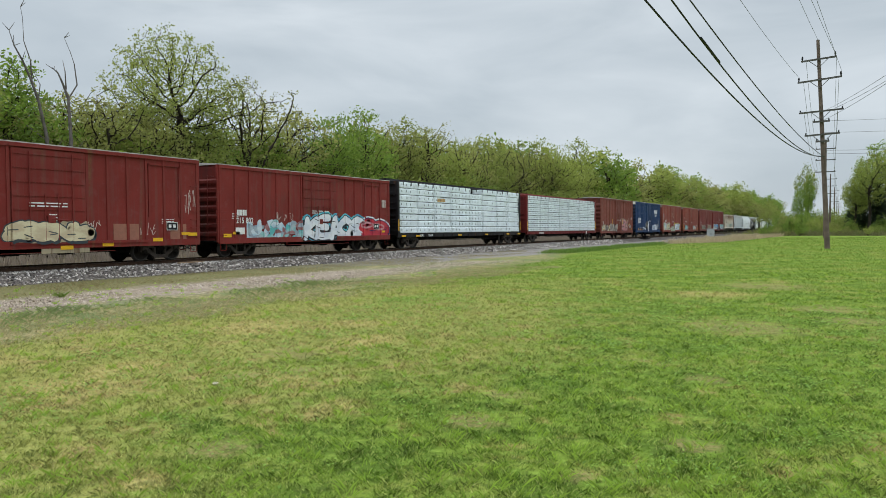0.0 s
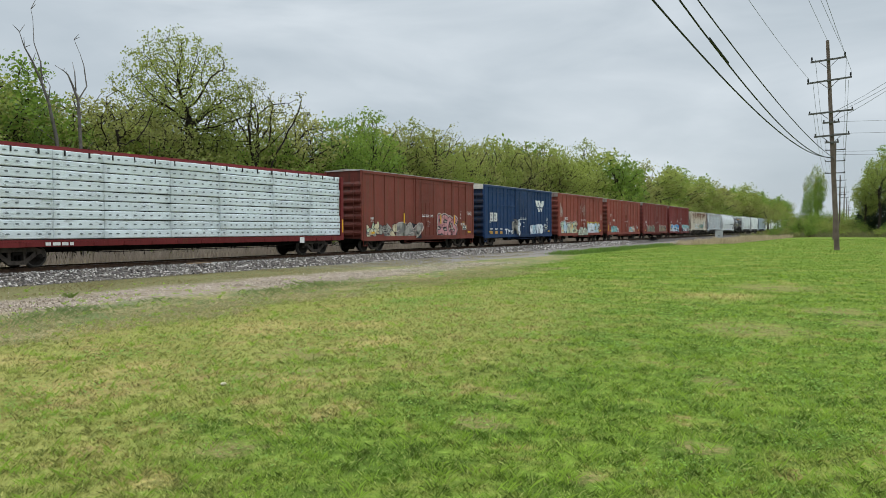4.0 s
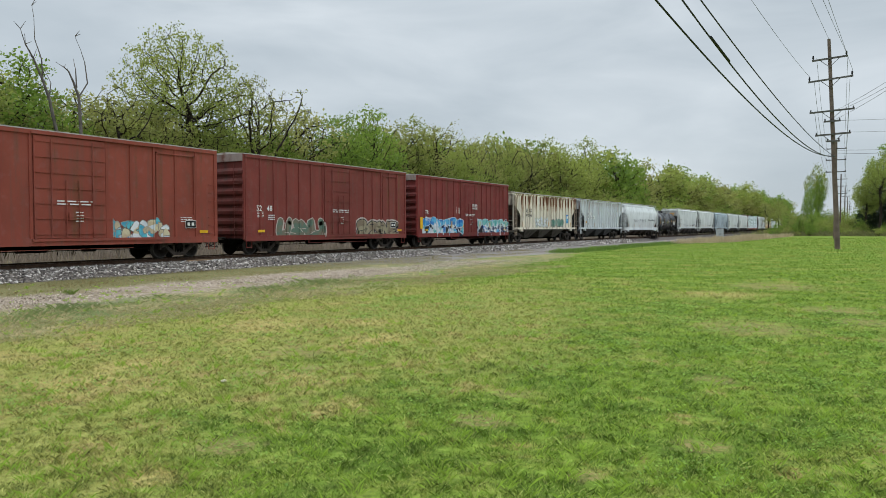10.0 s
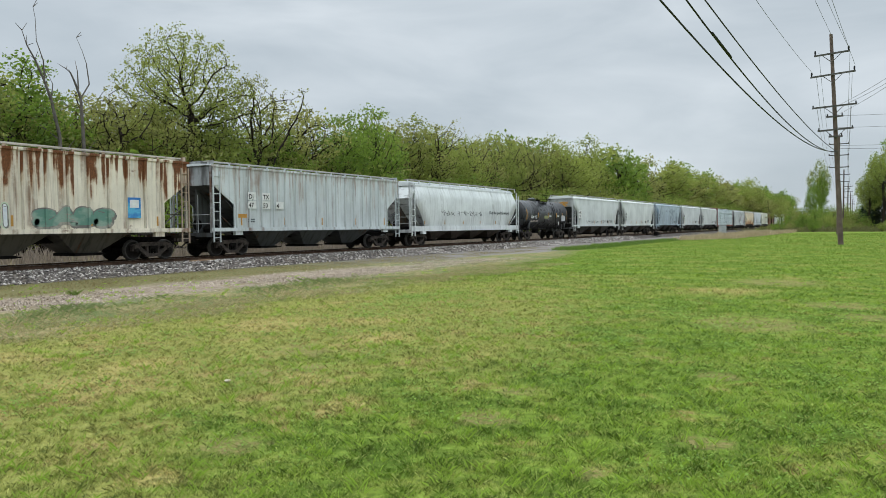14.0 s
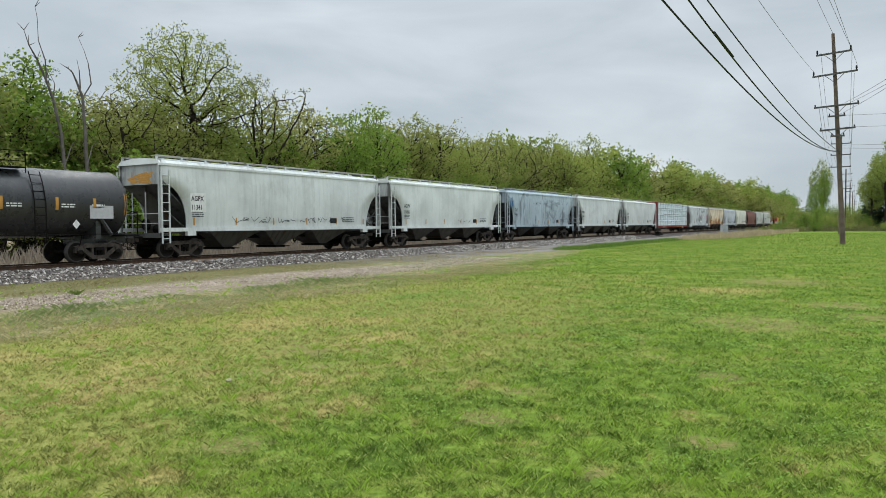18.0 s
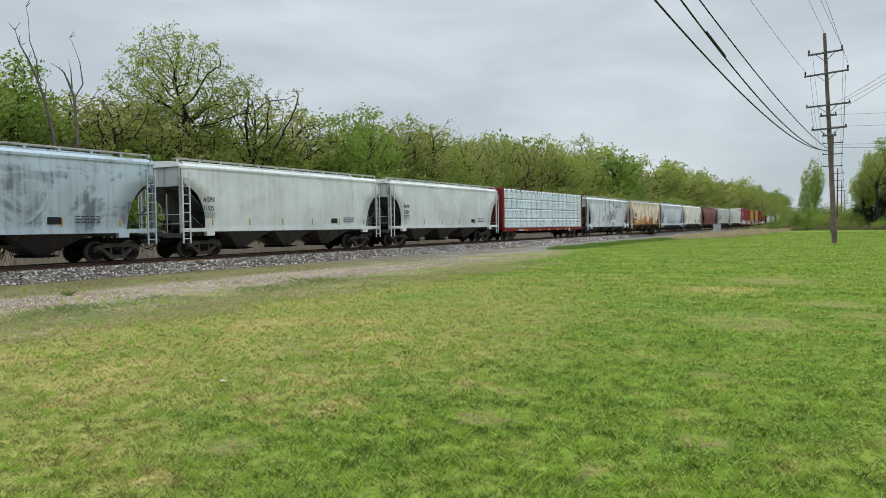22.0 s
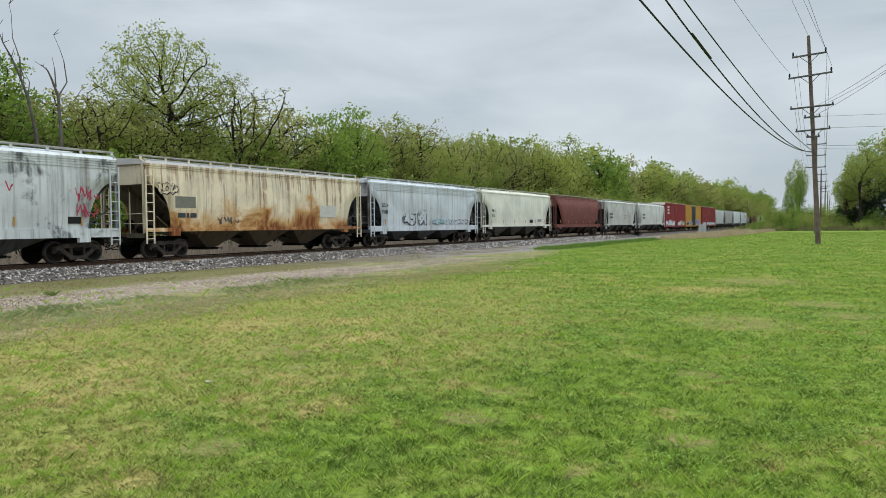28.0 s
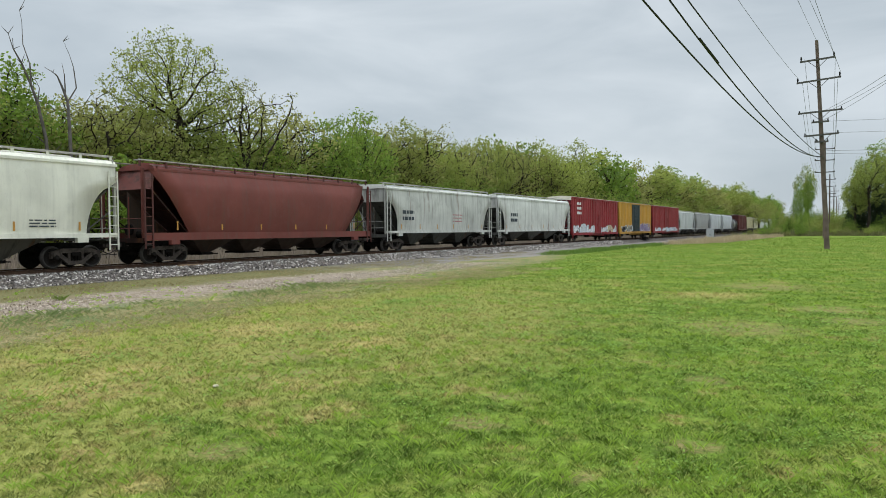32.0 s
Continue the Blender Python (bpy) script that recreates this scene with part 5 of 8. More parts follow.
# ---- train: tank car ----
def tank_car(label, length, color, reach, seed=0, r=1.42, plain_side=False):
    car = thing("tank_car", label, "tank car")
    hl, zc = length / 2, 2.50
    base = paint(f"tank_paint_{seed}", color, grime=(0.12, 0.11, 0.10), seed=seed, dirt=0.15, streak=0.12, rough=0.30, gloss=0.5)
    bm = bmesh.new()
    sh = hl - 0.62
    n = 40
    sec = [(-sh - 0.24, 0.35), (-sh - 0.215, 0.8), (-sh - 0.15, 1.2), (-sh - 0.07, 1.36), (-sh, r), (-sh + 0.001, r + 0.022), (-sh + 0.06, r + 0.022), (-sh + 0.061, r), (-sh * 0.42, r), (-sh * 0.42, r + 0.02), (-sh * 0.40, r + 0.02), (-sh * 0.40, r), (sh * 0.1, r)]
    sec += [(-y, rr) for y, rr in reversed(sec[:8])]
    rows = [[bm.verts.new((rr * cos(2 * pi * i / n), y, zc + rr * sin(2 * pi * i / n))) for i in range(n)] for y, rr in sec]
    for a, b in zip(rows, rows[1:]):
        for i in range(n):
            f = bm.faces.new((a[i], a[(i + 1) % n], b[(i + 1) % n], b[i]))
            f.smooth = True
    bm.faces.new(rows[0])
    bm.faces.new(rows[-1])
    bmesh.ops.recalc_face_normals(bm, faces=bm.faces)
    part("tank_shell", bm, base, car)
    for sg in (-1, 1):
        bm = bmesh.new()
        box(bm, -1.25, 1.25, sg * (hl - 1.9) - 0.12, sg * (hl - 1.9) + 0.12, 1.0, 1.75)
        box(bm, -0.35, 0.35, sg * (hl - 1.2) - 1.25, sg * (hl - 1.2) + 1.25, 0.75, 1.2)
        for sx in (-1, 1):
            rod(bm, (sx * 1.3, sg * (hl - 1.85), 1.9), (sx * 1.35, sg * (hl - 1.35), 1.15), 0.09, 6)
        part("saddle", bm, base, car)
        bm = bmesh.new()
        box(bm, -1.45, 1.45, sg * (hl - 0.35) - 0.33, sg * (hl - 0.35) + 0.33, 1.08, 1.16)
        part("end_platform", bm, STEEL_DARK, car)
        bm = bmesh.new()
        for sx in (-1, 1):
            rod(bm, (sx * 1.4, sg * (hl - 0.08), 1.15), (sx * 1.4, sg * (hl - 0.08), 2.1), 0.025, 6)
            rod(bm, (sx * 1.4, sg * (hl - 0.08), 2.1), (sx * 1.25, sg * (hl - 0.75), 2.3), 0.02, 6)
        rod(bm, (-1.4, sg * (hl - 0.08), 2.1), (1.4, sg * (hl - 0.08), 2.1), 0.02, 6)
        part("handrail", bm, STEEL_DARK, car)
        bm = bmesh.new()
        for sx in (-1, 1):
            rod(bm, (sx * 1.48, -hl + 1.0, 1.2), (sx * 1.48, hl - 1.0, 1.2), 0.02, 6) if sg > 0 else None
            for dy in (0.0, 0.4):
                rod(bm, (sx * 1.43, sg * (hl - 0.25 - dy), 1.1), (sx * 1.43, sg * (hl - 0.25 - dy), 0.5), 0.018, 6)
            rod(bm, (sx * 1.43, sg * (hl - 0.25), 0.5), (sx * 1.43, sg * (hl - 0.65), 0.5), 0.02, 6)
        part("sill_step", bm, STEEL_DARK, car)
    # top fittings: manway, valve bonnet, platform with railing, ladder
    bm = bmesh.new()
    rod(bm, (0, -0.9, zc + r - 0.05), (0, -0.9, zc + r + 0.22), 0.42, 16)
    rod(bm, (0, -0.9, zc + r + 0.22), (0, -0.9, zc + r + 0.32), 0.40, 16, 0.12)
    part("valve_bonnet", bm, base, car)
    bm = bmesh.new()
    rod(bm, (0, 0.5, zc + r - 0.05), (0, 0.5, zc + r + 0.18), 0.34, 14)
    rod(bm, (0.25, 0.0, zc + r - 0.05), (0.25, 0.0, zc + r + 0.3), 0.06, 8)
    part("manway", bm, STEEL_DARK, car)
    bm = bmesh.new()
    for sx in (-1, 1):
        box(bm, sx * 0.85 - 0.28, sx * 0.85 + 0.28, -0.6, 1.4, zc + r - 0.10, zc + r - 0.06)
    part("walkway", bm, STEEL_DARK, car)
    bm = bmesh.new()
    for sx in (-1, 1):
        for y in (-0.6, 0.4, 1.4):
            rod(bm, (sx * 1.12, y, zc + r - 0.3), (sx * 1.12, y, zc + r + 0.55), 0.02, 6)
        rod(bm, (sx * 1.12, -0.6, zc + r + 0.55), (sx * 1.12, 1.4, zc + r + 0.55), 0.018, 6)
        rod(bm, (sx * 1.12, -0.6, zc + r + 0.15), (sx * 1.12, 1.4, zc + r + 0.15), 0.018, 6)
    part("safety_railing", bm, STEEL_DARK, car)
    bm = bmesh.new()
    for y in (1.5, 1.95):
        pts = [Vector((1.5, y, 0.9)), Vector((1.5, y, 2.5)), Vector((1.36, y, 3.1)), Vector((1.12, y, 3.7))]
        for a, b in zip(pts, pts[1:]):
            rod(bm, a, b, 0.022, 6)
    for k in range(9):
        z = 1.0 + 0.32 * k
        x = 1.5 if z < 2.5 else 1.5 - (z - 2.5) * 0.3
        rod(bm, (x, 1.5, z), (x, 1.95, z), 0.016, 6)
    part("ladder", bm, STEEL_DARK, car)
    bm = bmesh.new()
    box(bm, -0.2, 0.2, -0.4, 0.4, 0.62, 1.15)
    rod(bm, (0.9, -3.5, 1.0), (0.9, 3.5, 1.0), 0.02, 6)
    for k in range(7):
        rod(bm, (1.3, -3.6 + k * 1.2, 1.2), (1.1, -3.6 + k * 1.2, 0.7), 0.02, 6)
    part("bottom_outlet", bm, STEEL_DARK, car)

    def at(z):
        return sqrt(max(0.0, r * r - (z - zc) ** 2))

    if not plain_side:
        for y, z0, h in ((-sh + 0.3, 2.0, 0.95), (-2.6, 2.2, 0.5), (0.2, 2.2, 0.5), (2.4, 2.2, 0.5), (sh - 1.6, 2.2, 0.5), (sh - 0.1, 2.0, 0.95)):
            for sg in (1,):
                bm = bmesh.new()
                k = 5
                pts = [(at(z0 + h * i / k) + 0.008, z0 + h * i / k) for i in range(k + 1)]
                vs = [[bm.verts.new((x, y + dy, z)) for dy in (0, 0.13)] for x, z in pts]
                for a, b in zip(vs, vs[1:]):
                    bm.faces.new((a[0], a[1], b[1], b[0]))
                part("reflective_tape", bm, ORANGE, car)
    running_gear(car, hl, 1.75, reach=reach)
    return car, r

# ---- train: the cars in order ----
SCALE = 1.075
TRAIN = []


def place(entry, front, rear):
    """Remember where along the track a car stands at the start."""
    car = entry[0] if isinstance(entry, tuple) else entry
    TRAIN.append((car, SCALE * (front + rear) / 2))
    return entry


def dims(front, rear):
    return SCALE * (rear - front)


RED, BROWN, BLUE = (0.185, 0.025, 0.020), (0.260, 0.062, 0.042), (0.015, 0.044, 0.118)
CREAM = flat_paint("cream_end", (0.62, 0.58, 0.50))
G_WHITE = two_tone("spray_white", (0.70, 0.72, 0.74), (0.58, 0.62, 0.68))
G_PINK = two_tone("spray_pink", (0.55, 0.26, 0.27), (0.42, 0.17, 0.19))
G_CREAM = two_tone("spray_cream", (0.62, 0.55, 0.36), (0.50, 0.40, 0.26))
G_TEAL = two_tone("spray_teal", (0.10, 0.40, 0.40), (0.28, 0.50, 0.50))
G_BLUE = two_tone("spray_blue", (0.03, 0.18, 0.50), (0.10, 0.42, 0.65))
G_PALE = two_tone("spray_pale_blue", (0.35, 0.50, 0.60), (0.55, 0.62, 0.66))
G_GREEN = two_tone("spray_pale_green", (0.48, 0.58, 0.44), (0.62, 0.60, 0.46))
G_GREY = two_tone("spray_grey", (0.16, 0.15, 0.14), (0.34, 0.32, 0.28))
G_REDS = two_tone("spray_red", (0.50, 0.03, 0.04), (0.38, 0.02, 0.05))
G_YELLOW = two_tone("spray_yellow", (0.62, 0.52, 0.04), (0.55, 0.40, 0.03))
G_AQUA = two_tone("spray_aqua", (0.12, 0.48, 0.55), (0.05, 0.30, 0.45))
G_BLACK = flat_paint("spray_black", (0.02, 0.022, 0.03), 0.5)
G_NAVY = flat_paint("spray_navy", (0.015, 0.03, 0.10), 0.5)
TAN_PATCH = flat_paint("tan_patch_paint", (0.30, 0.13, 0.09))
SCRAWL_W = flat_paint("pale_scrawl", (0.50, 0.42, 0.38))
SCRAWL_K = flat_paint("dark_scrawl", (0.05, 0.06, 0.07))
SCRAWL_R = flat_paint("red_scrawl", (0.42, 0.05, 0.09))
SCRAWL_B = flat_paint("blue_scrawl", (0.03, 0.12, 0.26))


def small_marks(car, w, hl, seed, color=None):
    """The stencils that every boxcar carries: data lines, consolidated boxes, tape."""
    c = color or WHITE
    bars(car, -hl + 0.9, 2.3, 4, 0.5, c, w + 0.002, 0.035, 0.085, seed)
    bars(car, hl - 2.2, 1.95, 3, 0.7, c, w + 0.002, 0.035, 0.09, seed + 1)
    bars(car, -0.6, 2.55, 2, 1.6, c, w + 0.12, 0.05, 0.12, seed + 2)
    bars(car, 0.2, 2.1, 4, 0.35, c, w + 0.12, 0.045, 0.12, seed + 3)
    p = panel(car, "consolidated_stencil", BLACK, hl - 1.95, hl - 1.35, 1.45, 1.78, w + 0.052, 0.006)
    bm = bmesh.new()
    for y0, y1, z0, z1 in ((-1.97, -1.33, 1.43, 1.45), (-1.97, -1.33, 1.78, 1.80), (-1.97, -1.95, 1.43, 1.80), (-1.35, -1.33, 1.43, 1.80), (-1.85, -1.70, 1.55, 1.70), (-1.6, -1.45, 1.55, 1.70)):
        box(bm, w + 0.059, w + 0.063, hl + y0, hl + y1, z0, z1)
    part("stencil_frame", bm, c, p)
    tape(car, w + 0.054, hl - 1.1, 1.2, 0.5, 0.13)
    tape(car, w + 0.054, -hl + 0.9, 1.2, 0.5, 0.13)


def build_train():
    # red boxcar with a wide ribbed door and cream lettering
    L = dims(9.12, 23.95)
    car, w, ps = place(boxcar("dark red boxcar with cream graffiti and patched paint on its sill", L, 4.95, RED, 0.75, (0.3, 3.1), 6, 0.85, seed=1, rust=0.12), 9.12, 23.95)
    k = dict(ribs=ps, rib_half=0.07)
    graffiti(car, w, -1.25, 2.0, 0.98, 1.85, "?ON?", [G_CREAM], SCRAWL_K, seed=11, weight=0.42, back=two_tone("spray_worn_cream", (0.46, 0.40, 0.27), (0.34, 0.27, 0.17)), **k)
    panel(car, "primer_patch", paint("worn_cream_patch", (0.36, 0.30, 0.20), dirt=0.9, streak=0.8, rust=0.4), -0.1, 2.0, 0.52, 0.83, w + 0.05)
    for y, z in ((0.7, 0.66), (2.6, 0.75), (5.2, 0.92), (7.25, 1.15)):
        tape(car, w + 0.08, y, z, 0.55, 0.16)
    panel(car, "primer_patch", TAN_PATCH, 3.2, 4.5, 0.98, 1.72, w + 0.006)
    panel(car, "primer_patch", TAN_PATCH, 6.25, 7.2, 0.96, 1.72, w + 0.006)
    tag_scrawl(car, w, 7.1, 7.8, 2.2, 3.4, SCRAWL_W, 5, 4, 0.03, **k)
    tag_scrawl(car, w, 1.9, 2.6, 1.3, 1.9, SCRAWL_W, 6, 3, 0.03, **k)
    tag_scrawl(car, w, 4.6, 5.6, 1.2, 1.8, SCRAWL_W, 7, 4, 0.025, **k)
    small_marks(car, w, L / 2, 21)

    L = dims(25.19, 39.8)
    car, w, ps = place(boxcar("dark red boxcar with white block graffiti and red faces", L, 4.86, RED, 0.78, (0.2, 3.1), 6, 0.85, seed=2, rust=0.1), 25.19, 39.8)
    k = dict(ribs=ps, rib_half=0.07)
    wildstyle(car, w, -5.9, -1.4, 0.75, 2.0, [two_tone("spray_misty_blue", (0.24, 0.30, 0.36), (0.36, 0.44, 0.48)), G_PALE, G_TEAL, two_tone("spray_misty_rose", (0.26, 0.10, 0.10), (0.34, 0.16, 0.16))], two_tone("spray_misty_grey", (0.20, 0.22, 0.26), (0.30, 0.32, 0.34)), seed=3, n=22, edge=0.02, **k)
    graffiti(car, w, -1.3, 4.6, 0.75, 2.3, "KEAOS", [G_WHITE], G_BLACK, halo=G_AQUA, seed=4, weight=0.33, back=G_BLACK, **k)
    graffiti(car, w, 4.6, 7.4, 0.75, 2.15, "OO", [G_REDS], G_NAVY, halo=G_WHITE, shine=G_PINK, seed=5, weight=0.56, back=G_BLUE, **k)
    lettering(car, "215 802", -6.7, 1.78, 0.42, WHITE, w + 0.056, 0.85)
    bars(car, -6.65, 2.48, 1, 0.7, WHITE, w + 0.056, 0.3, 0.3, 3)
    panel(car, "stencil_panel", WHITE, -6.75, -6.1, 1.2, 1.55, w + 0.054)
    bars(car, 6.9, 3.4, 1, 0.5, SCRAWL_W, w + 0.052, 0.5, 0.5, 8)
    tag_scrawl(car, w, -3.6, -2.2, 1.9, 2.4, SCRAWL_W, 8, 4, 0.03, **k)
    tape(car, w + 0.058, -7.6, 1.05, 0.55, 0.18)
    small_marks(car, w, L / 2, 31)

    # lumber cars
    L = dims(40.98, 61.58)
    car, w = place(centerbeam("black centre-beam flat car stacked with white-wrapped lumber packs", L, 4.86, (0.014, 0.013, 0.014), 0.82, 8, 8, ("white_wrap", (0.78, 0.85, 0.88)), (0.62, 0, 0.5, "bits"), 41, notch=True), 40.98, 61.58)
    for y in (-L / 2 + 0.4, -L / 2 + 2.4, -2.0, 3.0, L / 2 - 3.4, L / 2 - 0.8):
        tape(car, w + 0.06, y, 0.86, 0.6, 0.12)
    lettering(car, "NOKL", -L / 2 + 2.9, 0.86, 0.22, WHITE, w + 0.06, 0.95)
    lettering(car, "733606", -L / 2 + 4.2, 0.86, 0.22, WHITE, w + 0.06, 0.95)
    L = dims(63.12, 84.11)
    car, w = place(centerbeam("dark red centre-beam flat car with dotted white lumber wraps", L, 4.76, (0.15, 0.022, 0.022), 0.85, 9, 7, ("pale_wrap", (0.74, 0.81, 0.83)), (0.42, 0, 0.45, "dots"), 42), 63.12, 84.11)
    bars(car, -L / 2 + 3.2, 1.0, 1, 1.2, WHITE, w + 0.06, 0.13, 0.2, 3)
    panel(car, "stencil_panel", WHITE, L / 2 - 4.2, L / 2 - 3.8, 0.72, 1.05, w + 0.06)

    # tall brown boxcar, pink letters
    L = dims(85.9, 100.43)
    car, w, ps = place(boxcar("tall brown boxcar with pink bubble graffiti", L, 5.42, (0.190, 0.048, 0.034), 0.92, (0.15, 3.05), 5, 0.86, seed=5, rust=0.1), 85.9, 100.43)
    k = dict(ribs=ps, rib_half=0.07)
    graffiti(car, w, 1.8, 4.9, 0.98, 2.55, "SECS", [G_PINK], G_BLACK, halo=SCRAWL_W, seed=6, weight=0.36, **k)
    graffiti(car, w, -3.7, -0.7, 0.85, 1.95, "EA?", [G_GREY], SCRAWL_W, seed=7, weight=0.42, back=G_BLACK, **k)
    wildstyle(car, w, -7.4, -3.9, 0.9, 2.0, [G_CREAM, G_GREY, G_GREEN], G_BLACK, seed=71, n=16, **k)
    tag_scrawl(car, w, 5.6, 6.6, 1.4, 2.2, ORANGE, 9, 5, 0.035, **k)
    for y in (-3.0, 2.2, 4.4):
        panel(car, "reflective_tape", YELLOW, y, y + 0.14, 1.9, 2.6, w + 0.074)
    bars(car, 5.3, 2.9, 6, 0.3, WHITE, w + 0.004, 0.04, 0.11, 12)
    bars(car, 6.6, 2.9, 3, 0.9, WHITE, w + 0.004, 0.04, 0.11, 13)
    small_marks(car, w, L / 2, 41)

    # blue boxcar with a white emblem
    L = dims(102.34, 116.96)
    car, w, ps = place(boxcar("navy blue boxcar with a white emblem and cream roof end", L, 5.42, BLUE, 1.0, (0.25, 3.3), 8, 0.86, seed=6, rust=0.0, streak=0.1, thin=True, end_top=CREAM, end_color=(0.008, 0.02, 0.05), hatch=False), 102.34, 116.96)
    k = dict(ribs=ps, rib_half=0.055)
    base = MATS["box_paint_6"]
    for z in (2.25, 3.6, 4.75):
        for ya, yb in ((-L / 2 + 0.9, -1.55), (2.0, L / 2 - 0.6)):
            bm = bmesh.new()
            box(bm, w + 0.002, w + 0.062, ya, yb, z - 0.045, z + 0.045)
            part("side_stiffener", bm, base, car)
    bm = bmesh.new()
    for quad in (((3.45, 4.3), (4.15, 4.3), (4.75, 3.2), (4.3, 3.2)), ((4.3, 4.3), (4.75, 4.3), (5.1, 3.5), (4.85, 3.35)), ((5.2, 4.3), (5.9, 4.3), (5.15, 3.2), (4.85, 3.2))):
        bm.faces.new([bm.verts.new((0.0, y, z)) for y, z in quad])
    conform(bm, ps, 0.055, 0.05, w + 0.01)
    part("emblem", bm, WHITE, car, "white angular emblem")
    for y, z, t in ((-6.85, 2.62, "CO"), (-6.05, 2.62, "ER"), (-6.85, 2.22, "171"), (-6.05, 2.22, "791")):
        panel(car, "stencil_panel", WHITE, y, y + 0.66, z - 0.06, z + 0.30, w + 0.064)
        lettering(car, t, y + 0.05, z, 0.30, BLACK, w + 0.074, 0.95)
    graffiti(car, w, -3.6, -2.0, 0.75, 1.5, "TC?", [G_WHITE], G_NAVY, seed=8, weight=0.22, **k)
    graffiti(car, w, -2.0, -0.3, 0.75, 2.4, "??", [G_GREY, G_WHITE], G_BLACK, seed=9, weight=0.3, **k)
    graffiti(car, w, 1.95, 5.4, 0.85, 1.95, "NUTS", [G_WHITE, G_PALE], G_NAVY, seed=10, weight=0.38, back=G_PALE, **k)
    tag_scrawl(car, w, 5.5, 6.6, 1.1, 2.0, G_PALE, 12, 4, 0.05, **k)
    bars(car, 6.5, 2.6, 8, 0.4, WHITE, w + 0.004, 0.04, 0.12, 14)
    for y in (-6.8, -5.8, -4.8):
        panel(car, "reflective_tape", ORANGE, y, y + 0.5, 1.05, 1.3, w + 0.064)
        bars(car, y, 1.55, 2, 0.5, WHITE, w + 0.064, 0.05, 0.1, 15)
    small_marks(car, w, L / 2, 51)

    # four tall brown boxcars
    L = dims(118.99, 133.14)
    car, w, ps = place(boxcar("tall brown boxcar with pale green and white graffiti along its foot", L, 5.42, BROWN, 1.05, (-0.05, 3.05), 5, 0.86, seed=7, rust=0.12, end_top=END_PLATE), 118.99, 133.14)
    k = dict(ribs=ps, rib_half=0.07)
    graffiti(car, w, -6.9, -1.95, 0.75, 2.2, "TA?TRES", [G_GREEN, G_CREAM, G_PALE], G_BLACK, halo=SCRAWL_W, seed=13, weight=0.40, back=G_GREEN, **k)
    wildstyle(car, w, -1.75, 1.5, 0.76, 1.7, [G_GREY, G_GREEN, G_BLACK, G_GREEN], G_BLACK, seed=14, n=18, ground=G_GREEN, **k)
    graffiti(car, w, 1.6, 6.2, 0.75, 2.2, "RESOK", [G_WHITE, G_PALE], G_BLACK, halo=G_YELLOW, seed=15, weight=0.40, back=G_PALE, **k)
    lettering(car, "86233", -5.9, 2.48, 0.42, WHITE, w + 0.056, 0.95)
    tag_scrawl(car, w, -7.2, -6.4, 2.8, 4.4, SCRAWL_W, 16, 5, 0.05, **k)
    tag_scrawl(car, w + 0.1, -1.0, 0.9, 2.9, 4.4, SCRAWL_W, 17, 6, 0.03)
    tag_scrawl(car, w, 6.8, 7.4, 2.4, 3.3, SCRAWL_W, 18, 4, 0.03, **k)
    panel(car, "reflective_tape", YELLOW, -3.6, -3.46, 1.5, 2.0, w + 0.08)
    small_marks(car, w, L / 2, 61)

    L = dims(135.28, 149.84)
    car, w, ps = place(boxcar("tall brown boxcar with teal and pale blue graffiti", L, 5.38, BROWN, 1.1, (0.05, 3.1), 5, 0.86, seed=8, rust=0.16, end_top=END_PLATE), 135.28, 149.84)
    k = dict(ribs=ps, rib_half=0.07)
    graffiti(car, w, -6.25, -4.0, 0.7, 1.85, "NUN", [G_TEAL, G_GREEN], SCRAWL_K, seed=19, weight=0.36, back=G_TEAL, **k)
    graffiti(car, w, -4.0, -3.0, 1.0, 1.6, "TU", [G_WHITE], G_BLACK, seed=20, weight=0.25, **k)
    wildstyle(car, w, 2.0, 4.95, 0.76, 1.95, [G_PALE, G_AQUA, G_CREAM, G_WHITE], G_GREY, seed=21, n=16, **k)
    lettering(car, "86118", -5.75, 2.45, 0.38, WHITE, w + 0.056, 0.95)
    tag_scrawl(car, w, -6.9, -5.9, 2.9, 3.5, SCRAWL_W, 22, 5, 0.03, **k)
    panel(car, "reflective_tape", YELLOW, -7.75, -7.6, 1.2, 2.0, w + 0.08)
    small_marks(car, w, L / 2, 71)

    L = dims(151.68, 166.16)
    car, w, ps = place(boxcar("worn red-brown boxcar with faded green graffiti", L, 5.42, (0.200, 0.044, 0.036), 0.95, (0.2, 3.0), 6, 0.86, seed=9, rust=0.15, end_top=END_PLATE), 151.68, 166.16)
    k = dict(ribs=ps, rib_half=0.07)
    graffiti(car, w, -5.3, -1.5, 0.75, 2.0, "U?NU", [two_tone("spray_faded_green", (0.10, 0.16, 0.12), (0.16, 0.14, 0.10))], SCRAWL_W, seed=23, weight=0.42, **k)
    graffiti(car, w, 2.1, 6.6, 0.8, 1.95, "S??NE", [two_tone("spray_worn_khaki", (0.30, 0.26, 0.17), (0.20, 0.15, 0.10))], G_BLACK, seed=24, weight=0.34, halo=SCRAWL_W, **k)
    lettering(car, "52", -7.0, 2.35, 0.42, WHITE, w + 0.056, 0.95)
    lettering(car, "48", -6.2, 2.35, 0.42, WHITE, w + 0.056, 0.95)
    bars(car, -6.1, 2.15, 3, 0.5, WHITE, w + 0.056, 0.05, 0.11, 24)
    small_marks(car, w, L / 2, 81)

    L = dims(167.66, 182.31)
